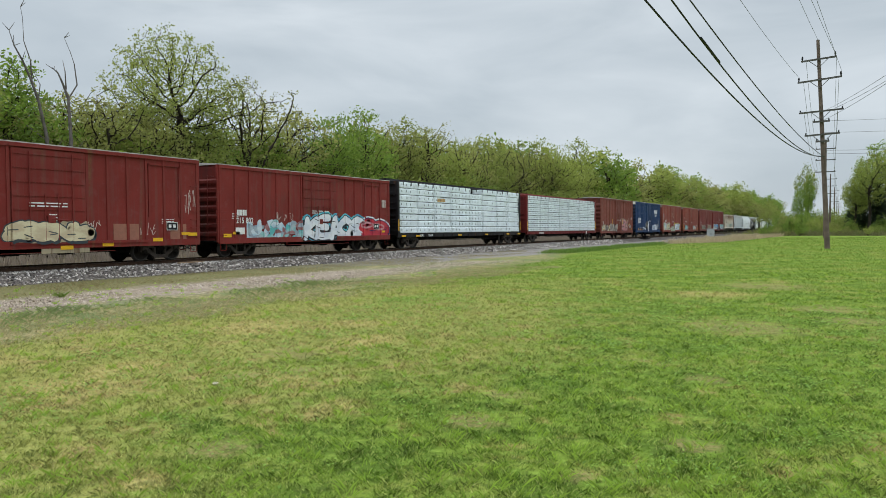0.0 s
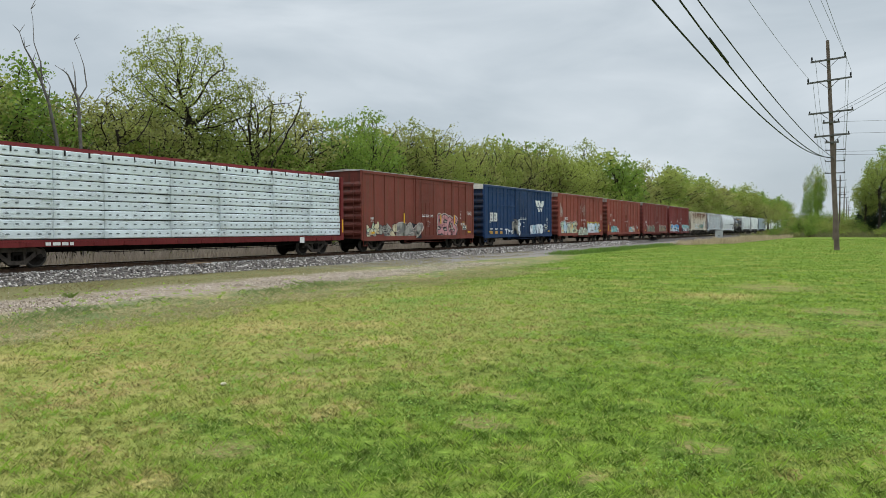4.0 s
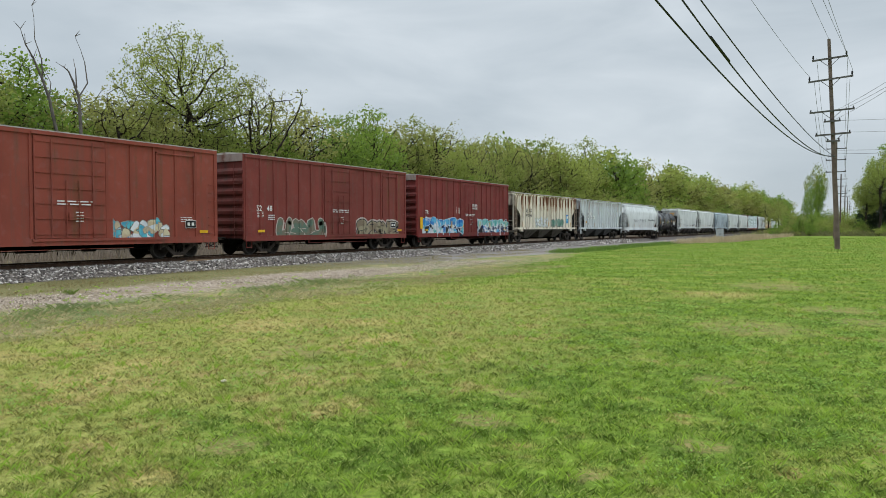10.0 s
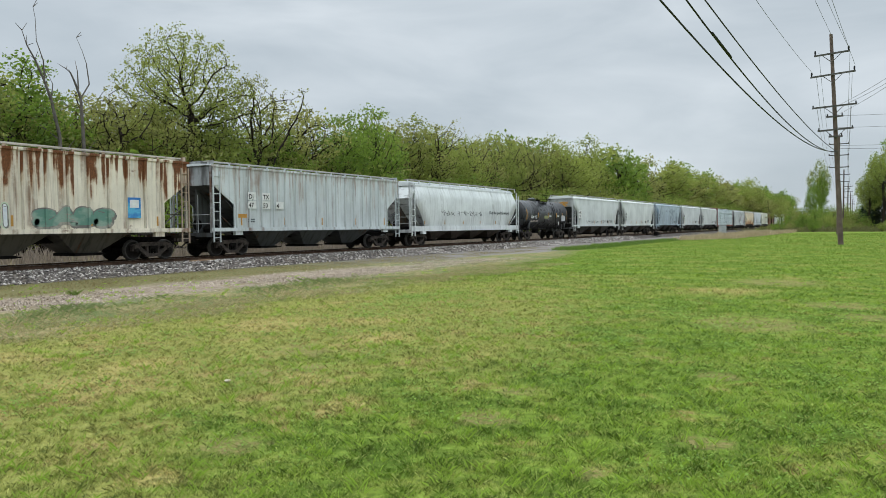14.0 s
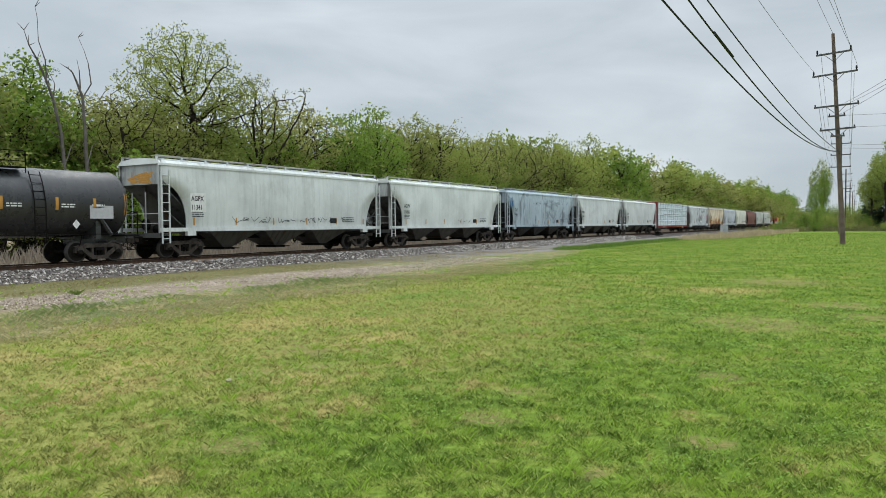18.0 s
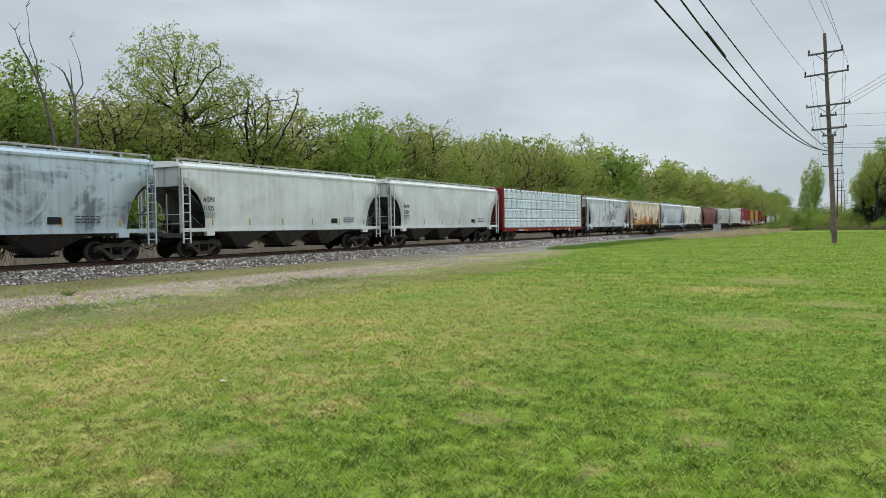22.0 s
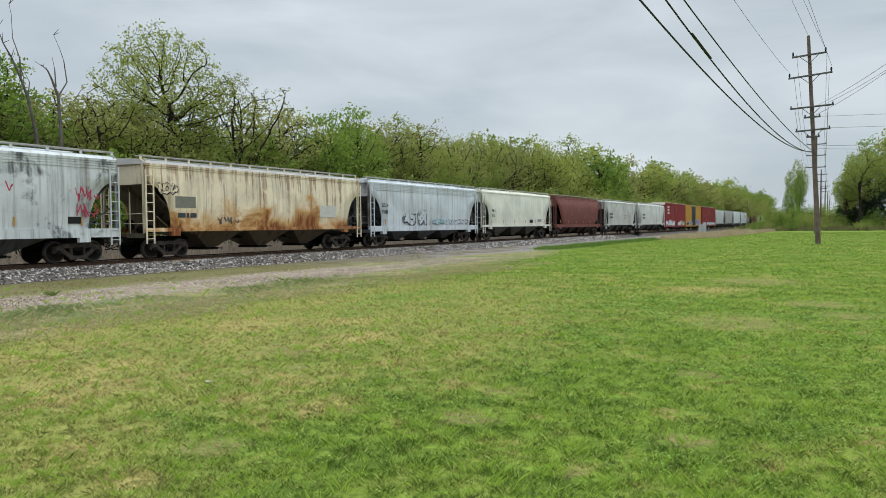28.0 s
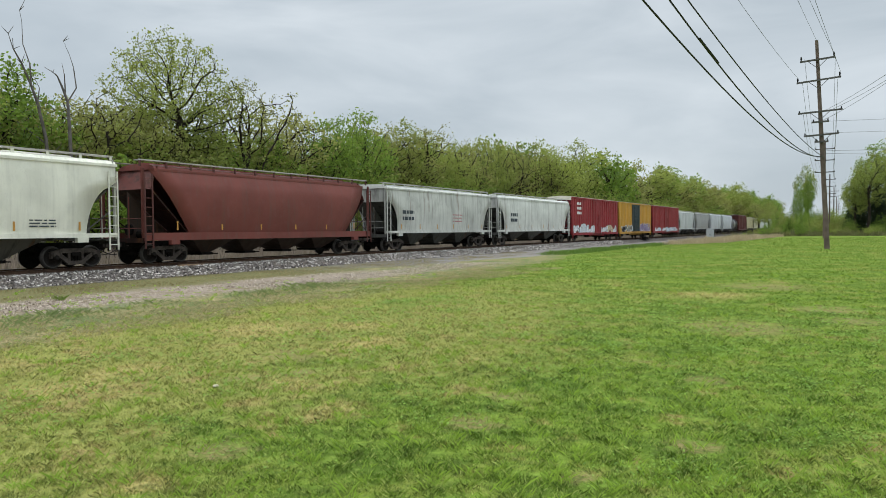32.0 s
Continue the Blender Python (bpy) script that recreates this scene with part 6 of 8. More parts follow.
    car, w, ps = place(boxcar("tall maroon boxcar with blue and teal wild-style graffiti", L, 5.38, (0.195, 0.034, 0.031), 0.78, (0.12, 3.0), 7, 0.86, seed=10, rust=0.06, end_top=END_PLATE), 167.66, 182.31)
    k = dict(ribs=ps, rib_half=0.07)
    wildstyle(car, w, -7.2, -1.1, 0.76, 2.25, [G_BLUE, G_AQUA, G_NAVY, G_WHITE, G_BLACK, G_TEAL], G_WHITE, seed=25, n=24, caps=G_BLUE, ground=G_BLACK, **k)
    wildstyle(car, w, 1.45, 7.75, 0.76, 2.2, [G_BLUE, G_NAVY, G_BLACK, G_WHITE, G_NAVY], G_WHITE, seed=26, n=24, caps=G_TEAL, ground=G_BLACK, **k)
    lettering(car, "TR", -6.85, 2.45, 0.42, WHITE, w + 0.056, 0.9)
    lettering(car, "40 52", -6.88, 1.95, 0.38, WHITE, w + 0.056, 0.9)
    panel(car, "reflective_tape", YELLOW, -7.6, -7.25, 1.35, 2.2, w + 0.08)
    for y in (-2.9, -0.95, 2.0, 3.9, 7.0):
        panel(car, "reflective_tape", YELLOW, y, y + 0.12, 1.4, 1.95, w + 0.08)
    bars(car, 0.6, 3.35, 3, 0.9, WHITE, w + 0.12, 0.08, 0.16, 27)
    tag_scrawl(car, w, -2.0, -1.4, 2.5, 3.1, SCRAWL_W, 28, 4, 0.04, **k)
    small_marks(car, w, L / 2, 91)

    # covered hoppers
    L = dims(183.61, 199.42)
    car, hw, sill = place(hopper("cream hopper car streaked with rust, green graffiti on its side", L, (0.75, 0.69, 0.57), 0.7, "posted", 16, seed=11, rust=0.65, streak=0.35, drip=1.2, rail_color=(0.36, 0.28, 0.21),
                                 rust_color=(0.20, 0.07, 0.025)), 183.61, 199.42)
    ps = [-L / 2 + 1.6 + k * (L - 3.2) / 15 for k in range(16)]
    k = dict(ribs=ps, rib_half=0.05, rib_depth=0.075)
    graffiti(car, 1.53, -3.5, 0.1, 1.5, 2.35, "VKAVKI", [G_WHITE], G_GREY, halo=G_GREEN, seed=29, weight=0.22, **k)
    graffiti(car, 1.53, 0.9, 4.3, 1.5, 2.3, "SABS", [two_tone("spray_dull_green", (0.12, 0.25, 0.20), (0.24, 0.34, 0.28))], G_GREY, seed=30, weight=0.34, **k)
    panel(car, "blue_sticker", G_BLUE, 5.05, 5.7, 1.9, 2.8, 1.612)
    panel(car, "white_sticker", WHITE, 5.15, 5.6, 2.35, 2.7, 1.62)
    lettering(car, "DJ TX", -5.95, 2.95, 0.40, BLACK, 1.612, 1.25)
    lettering(car, "47 50 46", -5.95, 2.5, 0.36, BLACK, 1.612, 1.0)
    L = dims(200.74, 216.39)
    car, hw, sill = place(hopper("pale grey hopper car with posts and rust runs", L, (0.561, 0.598, 0.61), 0.72, "posted", 16, seed=12, rust=0.25, streak=0.3, drip=0.35), 200.74, 216.39)
    for y, z, t in ((-6.0, 2.95, "DJ"), (-4.95, 2.95, "TX"), (-6.0, 2.5, "47"), (-4.95, 2.5, "50"), (-3.9, 2.5, "4")):
        panel(car, "stencil_panel", WHITE, y - 0.05, y + 0.55, z - 0.06, z + 0.34, 1.60)
        lettering(car, t, y, z, 0.34, BLACK, 1.61, 1.0)
    panel(car, "reflective_tape", ORANGE, -6.7, -6.1, 1.95, 2.15, 1.545)
    bars(car, -6.0, 1.9, 2, 0.5, SCRAWL_K, 1.535, 0.06, 0.12, 32)
    L = dims(217.83, 235.27)
    car, hw, sill = place(hopper("smooth white hopper car with slanted ends and scrawled writing", L, (0.672, 0.696, 0.696), 0.7, "flow", seed=13, rust=0.0, streak=0.2, sill_h=0.36, under=(0.10, 0.08, 0.065), end_dark=1.1), 217.83, 235.27)
    tag_scrawl(car, 1.56, -5.2, 2.0, 2.2, 2.65, SCRAWL_K, 33, 14, 0.035)
    lettering(car, "Only the good die young!", 3.13, 2.42, 0.36, SCRAWL_K, 1.575, 0.98)
    L = dims(236.49, 248.17)
    car, r = place(tank_car("short black tank car with amber tape and a white number", L, (0.028, 0.029, 0.031), 0.62, 14), 236.49, 248.17)
    lettering(car, "JRSX 1527", -4.35, 2.10, 0.40, WHITE, 1.425, 0.82)
    bars(car, -4.4, 1.92, 2, 1.9, SCRAWL_W, 1.335, 0.035, 0.10, 35)
    panel(car, "stencil_panel", flat_paint("olive_decal", (0.25, 0.26, 0.12)), -0.9, 0.2, 2.1, 2.38, 1.41)
    panel(car, "repainted_patch", flat_paint("grey_white_patch", (0.45, 0.45, 0.46)), 3.9, 5.0, 1.85, 2.4, 1.41)
    bm = bmesh.new()
    bm.faces.new([bm.verts.new((1.30, 3.35 + a, 1.62 + b)) for a, b in ((-0.17, 0), (0, -0.2), (0.17, 0), (0, 0.2))])
    part("hazard_placard", bm, WHITE, car)
    for y in (0.45, 2.65, 4.0):
        bars(car, y, 2.45, 2, 0.6, WHITE, 1.412, 0.05, 0.1, int(y * 10))

    specs = [  # front, rear, label, colour, options
        (249.17, 265.46, "light grey hopper car with an orange scrawl on its end", (0.61, 0.634, 0.622), dict(seed=15, rust=0.0, streak=0.12, dirt=0.2, smear=0.1)),
        (266.65, 282.73, "light grey hopper car with clean curved sides", (0.634, 0.659, 0.634), dict(seed=16, rust=0.0, streak=0.1, dirt=0.15)),
        (283.93, 300.15, "blue-grey hopper car with dark smeared sides", (0.403, 0.476, 0.525), dict(seed=17, rust=0.02, smear=0.75, grime=(0.07, 0.085, 0.10))),
        (301.5, 316.97, "light grey hopper car with curved sides", (0.61, 0.634, 0.622), dict(seed=18, rust=0.0, streak=0.12, dirt=0.2, smear=0.12)),
        (318.13, 334.34, "light grey hopper car with amber side tape", (0.61, 0.63, 0.61), dict(seed=19, rust=0.0, streak=0.12, dirt=0.2)),
    ]
    marks = {15: ("AGPX", "11341"), 16: ("AGPX", "11434"), 17: ("TILX", "54561"), 18: ("AGPX", "11525"), 19: ("AGPX", "11284")}
    for f, r, label, col, opt in specs:
        L = dims(f, r)
        car, hw, sill = place(hopper(label, L, col, 0.66, "curved", under=(0.13, 0.12, 0.11) if opt["seed"] != 17 else (0.07, 0.07, 0.07), **opt), f, r)
        a, b = marks[opt["seed"]]
        if opt["seed"] == 15:
            panel(car, "stencil_panel", WHITE, -7.05, -6.1, 2.2, 3.1, hw(2.6) + 0.004)
        lettering(car, a, -7.0, 2.72, 0.34, BLACK, hw(2.8) + 0.012, 0.8)
        lettering(car, b, -7.0, 2.30, 0.34, BLACK, hw(2.5) + 0.016, 0.75)
        bars(car, -6.95, 2.2, 3, 0.7, SCRAWL_K, hw(2.1) + 0.012, 0.04, 0.1, opt["seed"])
        bars(car, L / 2 - 4.0, 2.0, 3, 1.1, SCRAWL_K, hw(1.9) + 0.012, 0.05, 0.12, opt["seed"] + 1)
        panel(car, "consolidated_stencil", BLACK, L / 2 - 5.2, L / 2 - 4.6, 1.65, 1.95, hw(1.8) + 0.006)
        if opt["seed"] == 15:
            tag_scrawl(car, hw(1.9), -4.5, 6.0, 1.65, 2.05, SCRAWL_K, 36, 16, 0.025)
            bm = bmesh.new()
            rng = random.Random(4)
            for q in range(6):
                p = [(rng.uniform(-1.0, 1.0), rng.uniform(3.5, 4.1)) for _ in range(4)]
                ribbon(bm, p, 0.07, 0.004, 0)
            bmesh.ops.rotate(bm, cent=(0, 0, 0), matrix=Matrix.Rotation(radians(-90), 3, "Z"), verts=bm.verts)
            bmesh.ops.translate(bm, vec=(0, -L / 2 + 0.12, 0), verts=bm.verts)
            part("painted_scrawl", bm, ORANGE, car)
        if opt["seed"] == 17:
            tag_scrawl(car, hw(3.2), -8.3, -7.2, 2.9, 4.0, SCRAWL_B, 37, 6, 0.06)
            tag_scrawl(car, hw(3.5), -2.2, -0.8, 3.2, 3.8, SCRAWL_K, 38, 6, 0.03)
        if opt["seed"] == 16:
            tag_scrawl(car, hw(1.8), 1.0, 3.0, 1.6, 1.9, SCRAWL_K, 39, 6, 0.02)

    L = dims(335.58, 355.97)
    car, w = place(centerbeam("red centre-beam flat car with large white lumber packs", L, 4.80, (0.19, 0.022, 0.022), 0.68, 4, 5, ("white_wrap_large", (0.78, 0.86, 0.90)), (0.60, 0, 0.70, "crest"), 43), 335.58, 355.97)
    for y in (-6.0, -2.5, 0.0, 2.5, 5.0):
        tape(car, w + 0.06, y, 0.86, 0.5, 0.1)
    bars(car, -7.6, 1.0, 1, 1.2, WHITE, w + 0.06, 0.14, 0.2, 5)
    panel(car, "stencil_panel", WHITE, 6.2, 6.6, 0.72, 1.05, w + 0.06)

    L = dims(357.4, 374.28)
    car, hw, sill = place(hopper("grey hopper car with red scrawls and soot-dark sides", L, (0.60, 0.625, 0.625), 0.7, "curved", lines=3, sill_h=0.36, seed=20, rust=0.02, smear=0.9, streak=0.5, grime=(0.055, 0.055, 0.055)), 357.4, 374.28)
    for a, b, c, d, sd in ((1.2, 2.7, 2.5, 3.2, 1), (2.9, 4.3, 2.6, 3.3, 2), (6.9, 8.0, 2.6, 3.2, 3), (6.9, 8.0, 1.9, 2.5, 4)):
        tag_scrawl(car, hw(2.7), a, b, c, d, SCRAWL_R, 50 + sd, 5, 0.045)
    panel(car, "repainted_patch", WHITE, 0.6, 2.6, 1.65, 2.0, hw(1.8) + 0.006)
    panel(car, "consolidated_stencil", BLACK, 6.6, 7.2, 1.65, 1.95, hw(1.8) + 0.006)
    L = dims(375.51, 391.5)
    car, hw, sill = place(hopper("cream hopper car with heavy orange rust along its lower side", L, (0.80, 0.69, 0.51), 0.66, "curved", lines=1, seed=21, rust=0.35, drip=0.6, stain=1.15, rust_color=(0.20, 0.06, 0.022), streak=0.25, under=(0.16, 0.12, 0.08), smear=0.2,
                                 top_color=(0.42, 0.41, 0.39)), 375.51, 391.5)
    graffiti(car, hw(3.2), -7.9, -6.8, 3.0, 3.55, "?O?", [MATS["hopper_paint_21"]], G_BLACK, seed=51, weight=0.3)
    panel(car, "repainted_patch", flat_paint("olive_grey_patch", (0.20, 0.20, 0.16)), -6.85, -5.6, 2.4, 2.95, hw(2.7) + 0.006)
    bars(car, -6.7, 2.15, 1, 1.2, SCRAWL_K, hw(2.1) + 0.008, 0.22, 0.3, 52)
    tag_scrawl(car, hw(1.9), -4.2, -2.6, 1.6, 2.1, SCRAWL_K, 53, 5, 0.05)
    panel(car, "repainted_patch", flat_paint("pale_patch", (0.56, 0.55, 0.50)), 4.2, 5.8, 2.0, 2.9, hw(2.4) + 0.006)
    L = dims(392.49, 408.05)
    car, hw, sill = place(hopper("pale blue-grey hopper car with outlined graffiti and a rust stain", L, (0.586, 0.622, 0.659), 0.62, "curved", lines=4, sill_h=0.36, seed=22, rust=0.10, drip=0.12, rust_color=(0.42, 0.22, 0.08), smear=0.15), 392.49, 408.05)
    graffiti(car, hw(2.2), -4.1, -0.7, 1.5, 2.75, "?S?A", [MATS["hopper_paint_22"]], SCRAWL_K, shine=None, seed=54, weight=0.34, foot=1.4)
    graffiti(car, hw(1.8), 0.4, 3.2, 1.45, 2.1, "?????", [G_PALE, G_TEAL], SCRAWL_K, seed=55, weight=0.16)
    graffiti(car, hw(1.8), 3.3, 6.5, 1.3, 2.05, "OCESE", [MATS["hopper_paint_22"]], G_NAVY, seed=56, weight=0.2)
    lettering(car, "GCLX", -6.9, 2.75, 0.36, BLACK, hw(2.9) + 0.01, 0.8)
    lettering(car, "95028", -6.9, 2.3, 0.36, BLACK, hw(2.5) + 0.014, 0.8)
    L = dims(408.98, 425.27)
    car, hw, sill = place(hopper("clean cream-white hopper car with black lettering", L, (0.708, 0.695, 0.598), 0.66, "curved", seed=23, rust=0.0, streak=0.12, dirt=0.15, under=(0.15, 0.14, 0.12)), 408.98, 425.27)
    lettering(car, "FMLX", -6.75, 2.62, 0.36, BLACK, hw(2.7) + 0.012, 0.8)
    lettering(car, "2112", -6.75, 2.18, 0.36, BLACK, hw(2.4) + 0.014, 0.8)
    bars(car, L / 2 - 4.0, 2.0, 3, 1.1, SCRAWL_K, hw(1.9) + 0.012, 0.05, 0.12, 57)
    panel(car, "consolidated_stencil", BLACK, L / 2 - 6.2, L / 2 - 5.3, 1.6, 1.95, hw(1.8) + 0.006)
    L = dims(426.48, 443.25)
    place(hopper("maroon hopper car with teardrop sides and dusty brown ends", L, (0.170, 0.052, 0.042), 0.75, "flow", raked=True, seed=24, rust=0.02, streak=0.25, sill_h=0.34, under=(0.07, 0.045, 0.035), end_dark=0.9, rail_color=(0.10, 0.04, 0.035)), 426.48, 443.25)
    L = dims(445.03, 460.76)
    car, hw, sill = place(hopper("grey hopper car with a red stencilled patch", L, (0.512, 0.512, 0.476), 0.8, "curved", seed=25, rust=0.05, smear=0.25), 445.03, 460.76)
    bars(car, -6.4, 2.9, 2, 1.6, SCRAWL_K, hw(2.6) + 0.01, 0.25, 0.45, 58)
    bars(car, 1.2, 2.7, 3, 1.6, SCRAWL_R, hw(2.5) + 0.01, 0.06, 0.25, 59)
    L = dims(462.16, 480.22)
    car, hw, sill = place(hopper("pale grey posted hopper car with framed side panel", L, (0.61, 0.61, 0.573), 0.68, "curved", seed=26, rust=0.03, lines=1), 462.16, 480.22)
    bars(car, -6.9, 3.0, 2, 1.6, SCRAWL_K, hw(2.7) + 0.01, 0.3, 0.5, 60)

    # far cars that come into view late
    L = dims(481.13, 498.65)
    car, w, ps = place(boxcar("bright red boxcar with white graffiti and a cream roof end", L, 5.3, (0.26, 0.03, 0.035), 0.65, (0.0, 3.3), 9, 0.86, seed=27, rust=0.02, thin=True, end_top=CREAM, roof_mat=CREAM, hatch=False), 481.13, 498.65)
    k = dict(ribs=ps, rib_half=0.055)
    graffiti(car, w, -8.6, -1.8, 0.8, 2.1, "?????", [G_WHITE], G_GREY, seed=61, weight=0.36, **k)
    graffiti(car, w, 1.8, 8.5, 0.8, 2.0, "?????", [G_WHITE, G_CREAM], G_GREY, seed=62, weight=0.34, **k)
    bars(car, -7.8, 4.6, 3, 1.6, WHITE, w + 0.06, 0.3, 0.55, 63)
    L = dims(499.71, 516.66)
    car, w, ps = place(boxcar("yellow boxcar with a dark door and graffiti", L, 5.3, (0.50, 0.27, 0.045), 0.62, (-0.4, 4.3), 8, 0.86, seed=28, rust=0.05, thin=True, door_color=(0.03, 0.045, 0.05), hatch=False), 499.71, 516.66)
    k = dict(ribs=ps, rib_half=0.055)
    graffiti(car, w, -8.2, -3.0, 0.8, 2.0, "????", [G_GREY, G_BLACK], G_WHITE, seed=64, weight=0.3, **k)
    graffiti(car, w, 2.2, 8.3, 0.8, 2.3, "????", [two_tone("spray_violet", (0.16, 0.12, 0.26), (0.30, 0.24, 0.38))], G_WHITE, seed=65, weight=0.34, **k)
    L = dims(518.1, 536.93)
    car, w, ps = place(boxcar("red boxcar with white graffiti at its foot", L, 5.3, (0.24, 0.03, 0.032), 0.7, (0.0, 3.3), 9, 0.86, seed=29, rust=0.03, thin=True, hatch=False), 518.1, 536.93)
    k = dict(ribs=ps, rib_half=0.055)
    graffiti(car, w, -8.4, 8.6, 0.8, 1.7, "?????????", [G_WHITE, G_PALE], G_GREY, seed=66, weight=0.34, **k)
    far = [(537.0, 551.7, "pale grey hopper car with curved sides", (0.48, 0.50, 0.48), "curved"), (553.0, 568.7, "dull grey hopper car with curved sides", (0.33, 0.33, 0.32), "curved"),
           (570.0, 586.0, "light grey hopper car with curved sides", (0.50, 0.52, 0.53), "curved"), (587.2, 603.2, "pale grey hopper car with straight sides", (0.50, 0.52, 0.54), "curved")]
    for i, (f, r, label, col, st) in enumerate(far):
        place(hopper(label, dims(f, r), col, 0.66, st, seed=30 + i, rust=0.03), f, r)
    place(tank_car("small grimy black tank car", dims(604.5, 614.5), (0.06, 0.055, 0.05), 0.66, 35, plain_side=True), 604.5, 614.5)
    place(boxcar("dark maroon boxcar far down the train", dims(616, 632.5), 5.2, (0.10, 0.02, 0.02), 0.7, (0.0, 3.2), 7, 0.86, seed=36, hatch=False), 616, 632.5)
    cols = [((0.50, 0.46, 0.30), "cream"), ((0.50, 0.47, 0.34), "cream"), ((0.48, 0.50, 0.48), "pale grey"), ((0.50, 0.52, 0.50), "pale grey"), ((0.46, 0.48, 0.48), "grey"),
            ((0.48, 0.50, 0.50), "pale grey"), ((0.12, 0.05, 0.045), "dark brown"), ((0.10, 0.09, 0.085), "dark grey")]
    for i, (col, nm) in enumerate(cols):
        f = 633.8 + i * 17.2
        place(hopper(f"{nm} hopper car far down the train", dims(f, f + 16), col, 0.66, "posted" if i < 2 else "curved", 16 if i < 2 else 0, seed=40 + i, rust=0.05), f, f + 16)


build_train()


def travel(t):
    """Metres the train has rolled after t seconds."""
    u = t / 32
    return 431.41 * u - 51.37 * u ** 2 + 264.10 * u ** 3 - 377.66 * u ** 4 + 169.43 * u ** 5

# ---- track ----
def lawn_height(x):
    k = np.clip((-8 - x) / 14, 0, 1)
    return -0.32 * k * k * (3 - 2 * k)


def build_track():
    rust = plain("rusty_rail_web", (0.085, 0.050, 0.032), 0.8, 0.0, 0.4, 4)
    shine = plain("polished_rail_head", (0.30, 0.27, 0.25), 0.35, 0.8, 0.2, 3)
    prof = [(-0.07, -0.18), (0.07, -0.18), (0.07, -0.165), (0.012, -0.14), (0.012, -0.045), (0.036, -0.035), (0.036, -0.004), (0.026, 0.0),
            (-0.026, 0.0), (-0.036, -0.004), (-0.036, -0.035), (-0.012, -0.045), (-0.012, -0.14), (-0.07, -0.165)]
    for side in (-1, 1):
        bm = bmesh.new()
        extrude_y(bm, [(TRACK_X + side * 0.7525 + x, RAIL_Z + z) for x, z in prof], -260, 1150)
        bmesh.ops.recalc_face_normals(bm, faces=bm.faces)
        ob = part("rail", bm, rust)
        ob.data.materials.append(shine)
        for p in ob.data.polygons:
            if p.normal.z > 0.5 and p.center.z > RAIL_Z - 0.01:
                p.material_index = 1
        tagged(ob, "rust-brown steel rail with a polished head", "rail", "rails of the track", "structure")
    wood = plain("creosoted_tie_wood", (0.075, 0.058, 0.045), 0.85, 0, 0.4, 5)
    bm = bmesh.new()
    box(bm, -1.3, 1.3, -0.11, 0.11, -0.17, 0.0, 0.012)
    me = mesh_data("tie", bm, (wood,))
    bed = tagged(new("track_bed"), "dark wooden ties bedded in grey crushed stone", "track bed", kind="structure")
    for k in range(220):
        child("tie", me, bed, pose(TRACK_X + random.uniform(-0.04, 0.04), 2 + k * 0.52, RAIL_Z - 0.181, 0, 0, random.uniform(-1, 1)))
    # crushed stone: one heap of small angular stones on the shoulders
    rng = np.random.default_rng(5)
    n = 26000
    y = 4 + 96 * rng.random(n) ** 1.6
    d = np.concatenate([rng.uniform(0.55, 3.15, n - 3500), rng.uniform(-2.4, 0.5, 3500)])
    x = TRACK_X + d
    z = np.array([ground_z(a, 20.0) for a in x])
    r = rng.uniform(0.022, 0.062, n) * (1 + y / 80)
    octa = np.array([(1, 0, 0), (0, 1, 0), (-1, 0, 0), (0, -1, 0), (0, 0, 1), (0, 0, -1)], float)
    tri = np.array([(0, 1, 4), (1, 2, 4), (2, 3, 4), (3, 0, 4), (1, 0, 5), (2, 1, 5), (3, 2, 5), (0, 3, 5)])
    a = rng.random(n) * 6.28
    jit = rng.uniform(0.6, 1.25, (n, 6, 1))
    v = octa[None] * jit * r[:, None, None] * np.array([1.0, 1.1, 0.75])
    vx, vy = v[..., 0] * np.cos(a)[:, None] - v[..., 1] * np.sin(a)[:, None], v[..., 0] * np.sin(a)[:, None] + v[..., 1] * np.cos(a)[:, None]
    v = np.stack([vx + x[:, None], vy + y[:, None], v[..., 2] + (z + r * 0.25)[:, None]], -1).reshape(-1, 3)
    f = (tri[None] + (np.arange(n) * 6)[:, None, None]).reshape(-1, 3)
    s = Nodes("crushed_stone")
    isl = s.n("NewGeometry").outputs["Random Per Island"]
    c = s.mix(s.step(isl, 0.0, 0.55), (0.030, 0.026, 0.023), (0.22, 0.195, 0.175))
    c = s.mix(s.step(isl, 0.66, 0.90), c, (0.56, 0.52, 0.48))
    c = s.mix(s.step(s.noise(s.co(True), 1.5, 4), 0.5, 0.7, 0, 0.5), c, (0.14, 0.11, 0.085))
    me = bpy.data.meshes.new("ballast")
    me.from_pydata(v.tolist(), [], f.tolist())
    me.update()
    tagged(data_ob("ballast", me, s.done(c, 0.9, spec=0.2)), "grey crushed stone ballast", "ballast", kind="stuff")
    # loose gravel of the wheel track
    n = 9000
    y = 3 + 36 * rng.random(n)
    x = -18.7 + rng.normal(0, 1.3, n)
    z = lawn_height(x)
    r = rng.uniform(0.012, 0.035, n)
    v = octa[None] * rng.uniform(0.6, 1.25, (n, 6, 1)) * r[:, None, None] + np.stack([x, y, z + r * 0.4], 1)[:, None]
    f = (tri[None] + (np.arange(n) * 6)[:, None, None]).reshape(-1, 3)
    me2 = bpy.data.meshes.new("gravel")
    me2.from_pydata(v.reshape(-1, 3).tolist(), [], f.tolist())
    me2.update()
    s2 = Nodes("tan_gravel")
    isl = s2.n("NewGeometry").outputs["Random Per Island"]
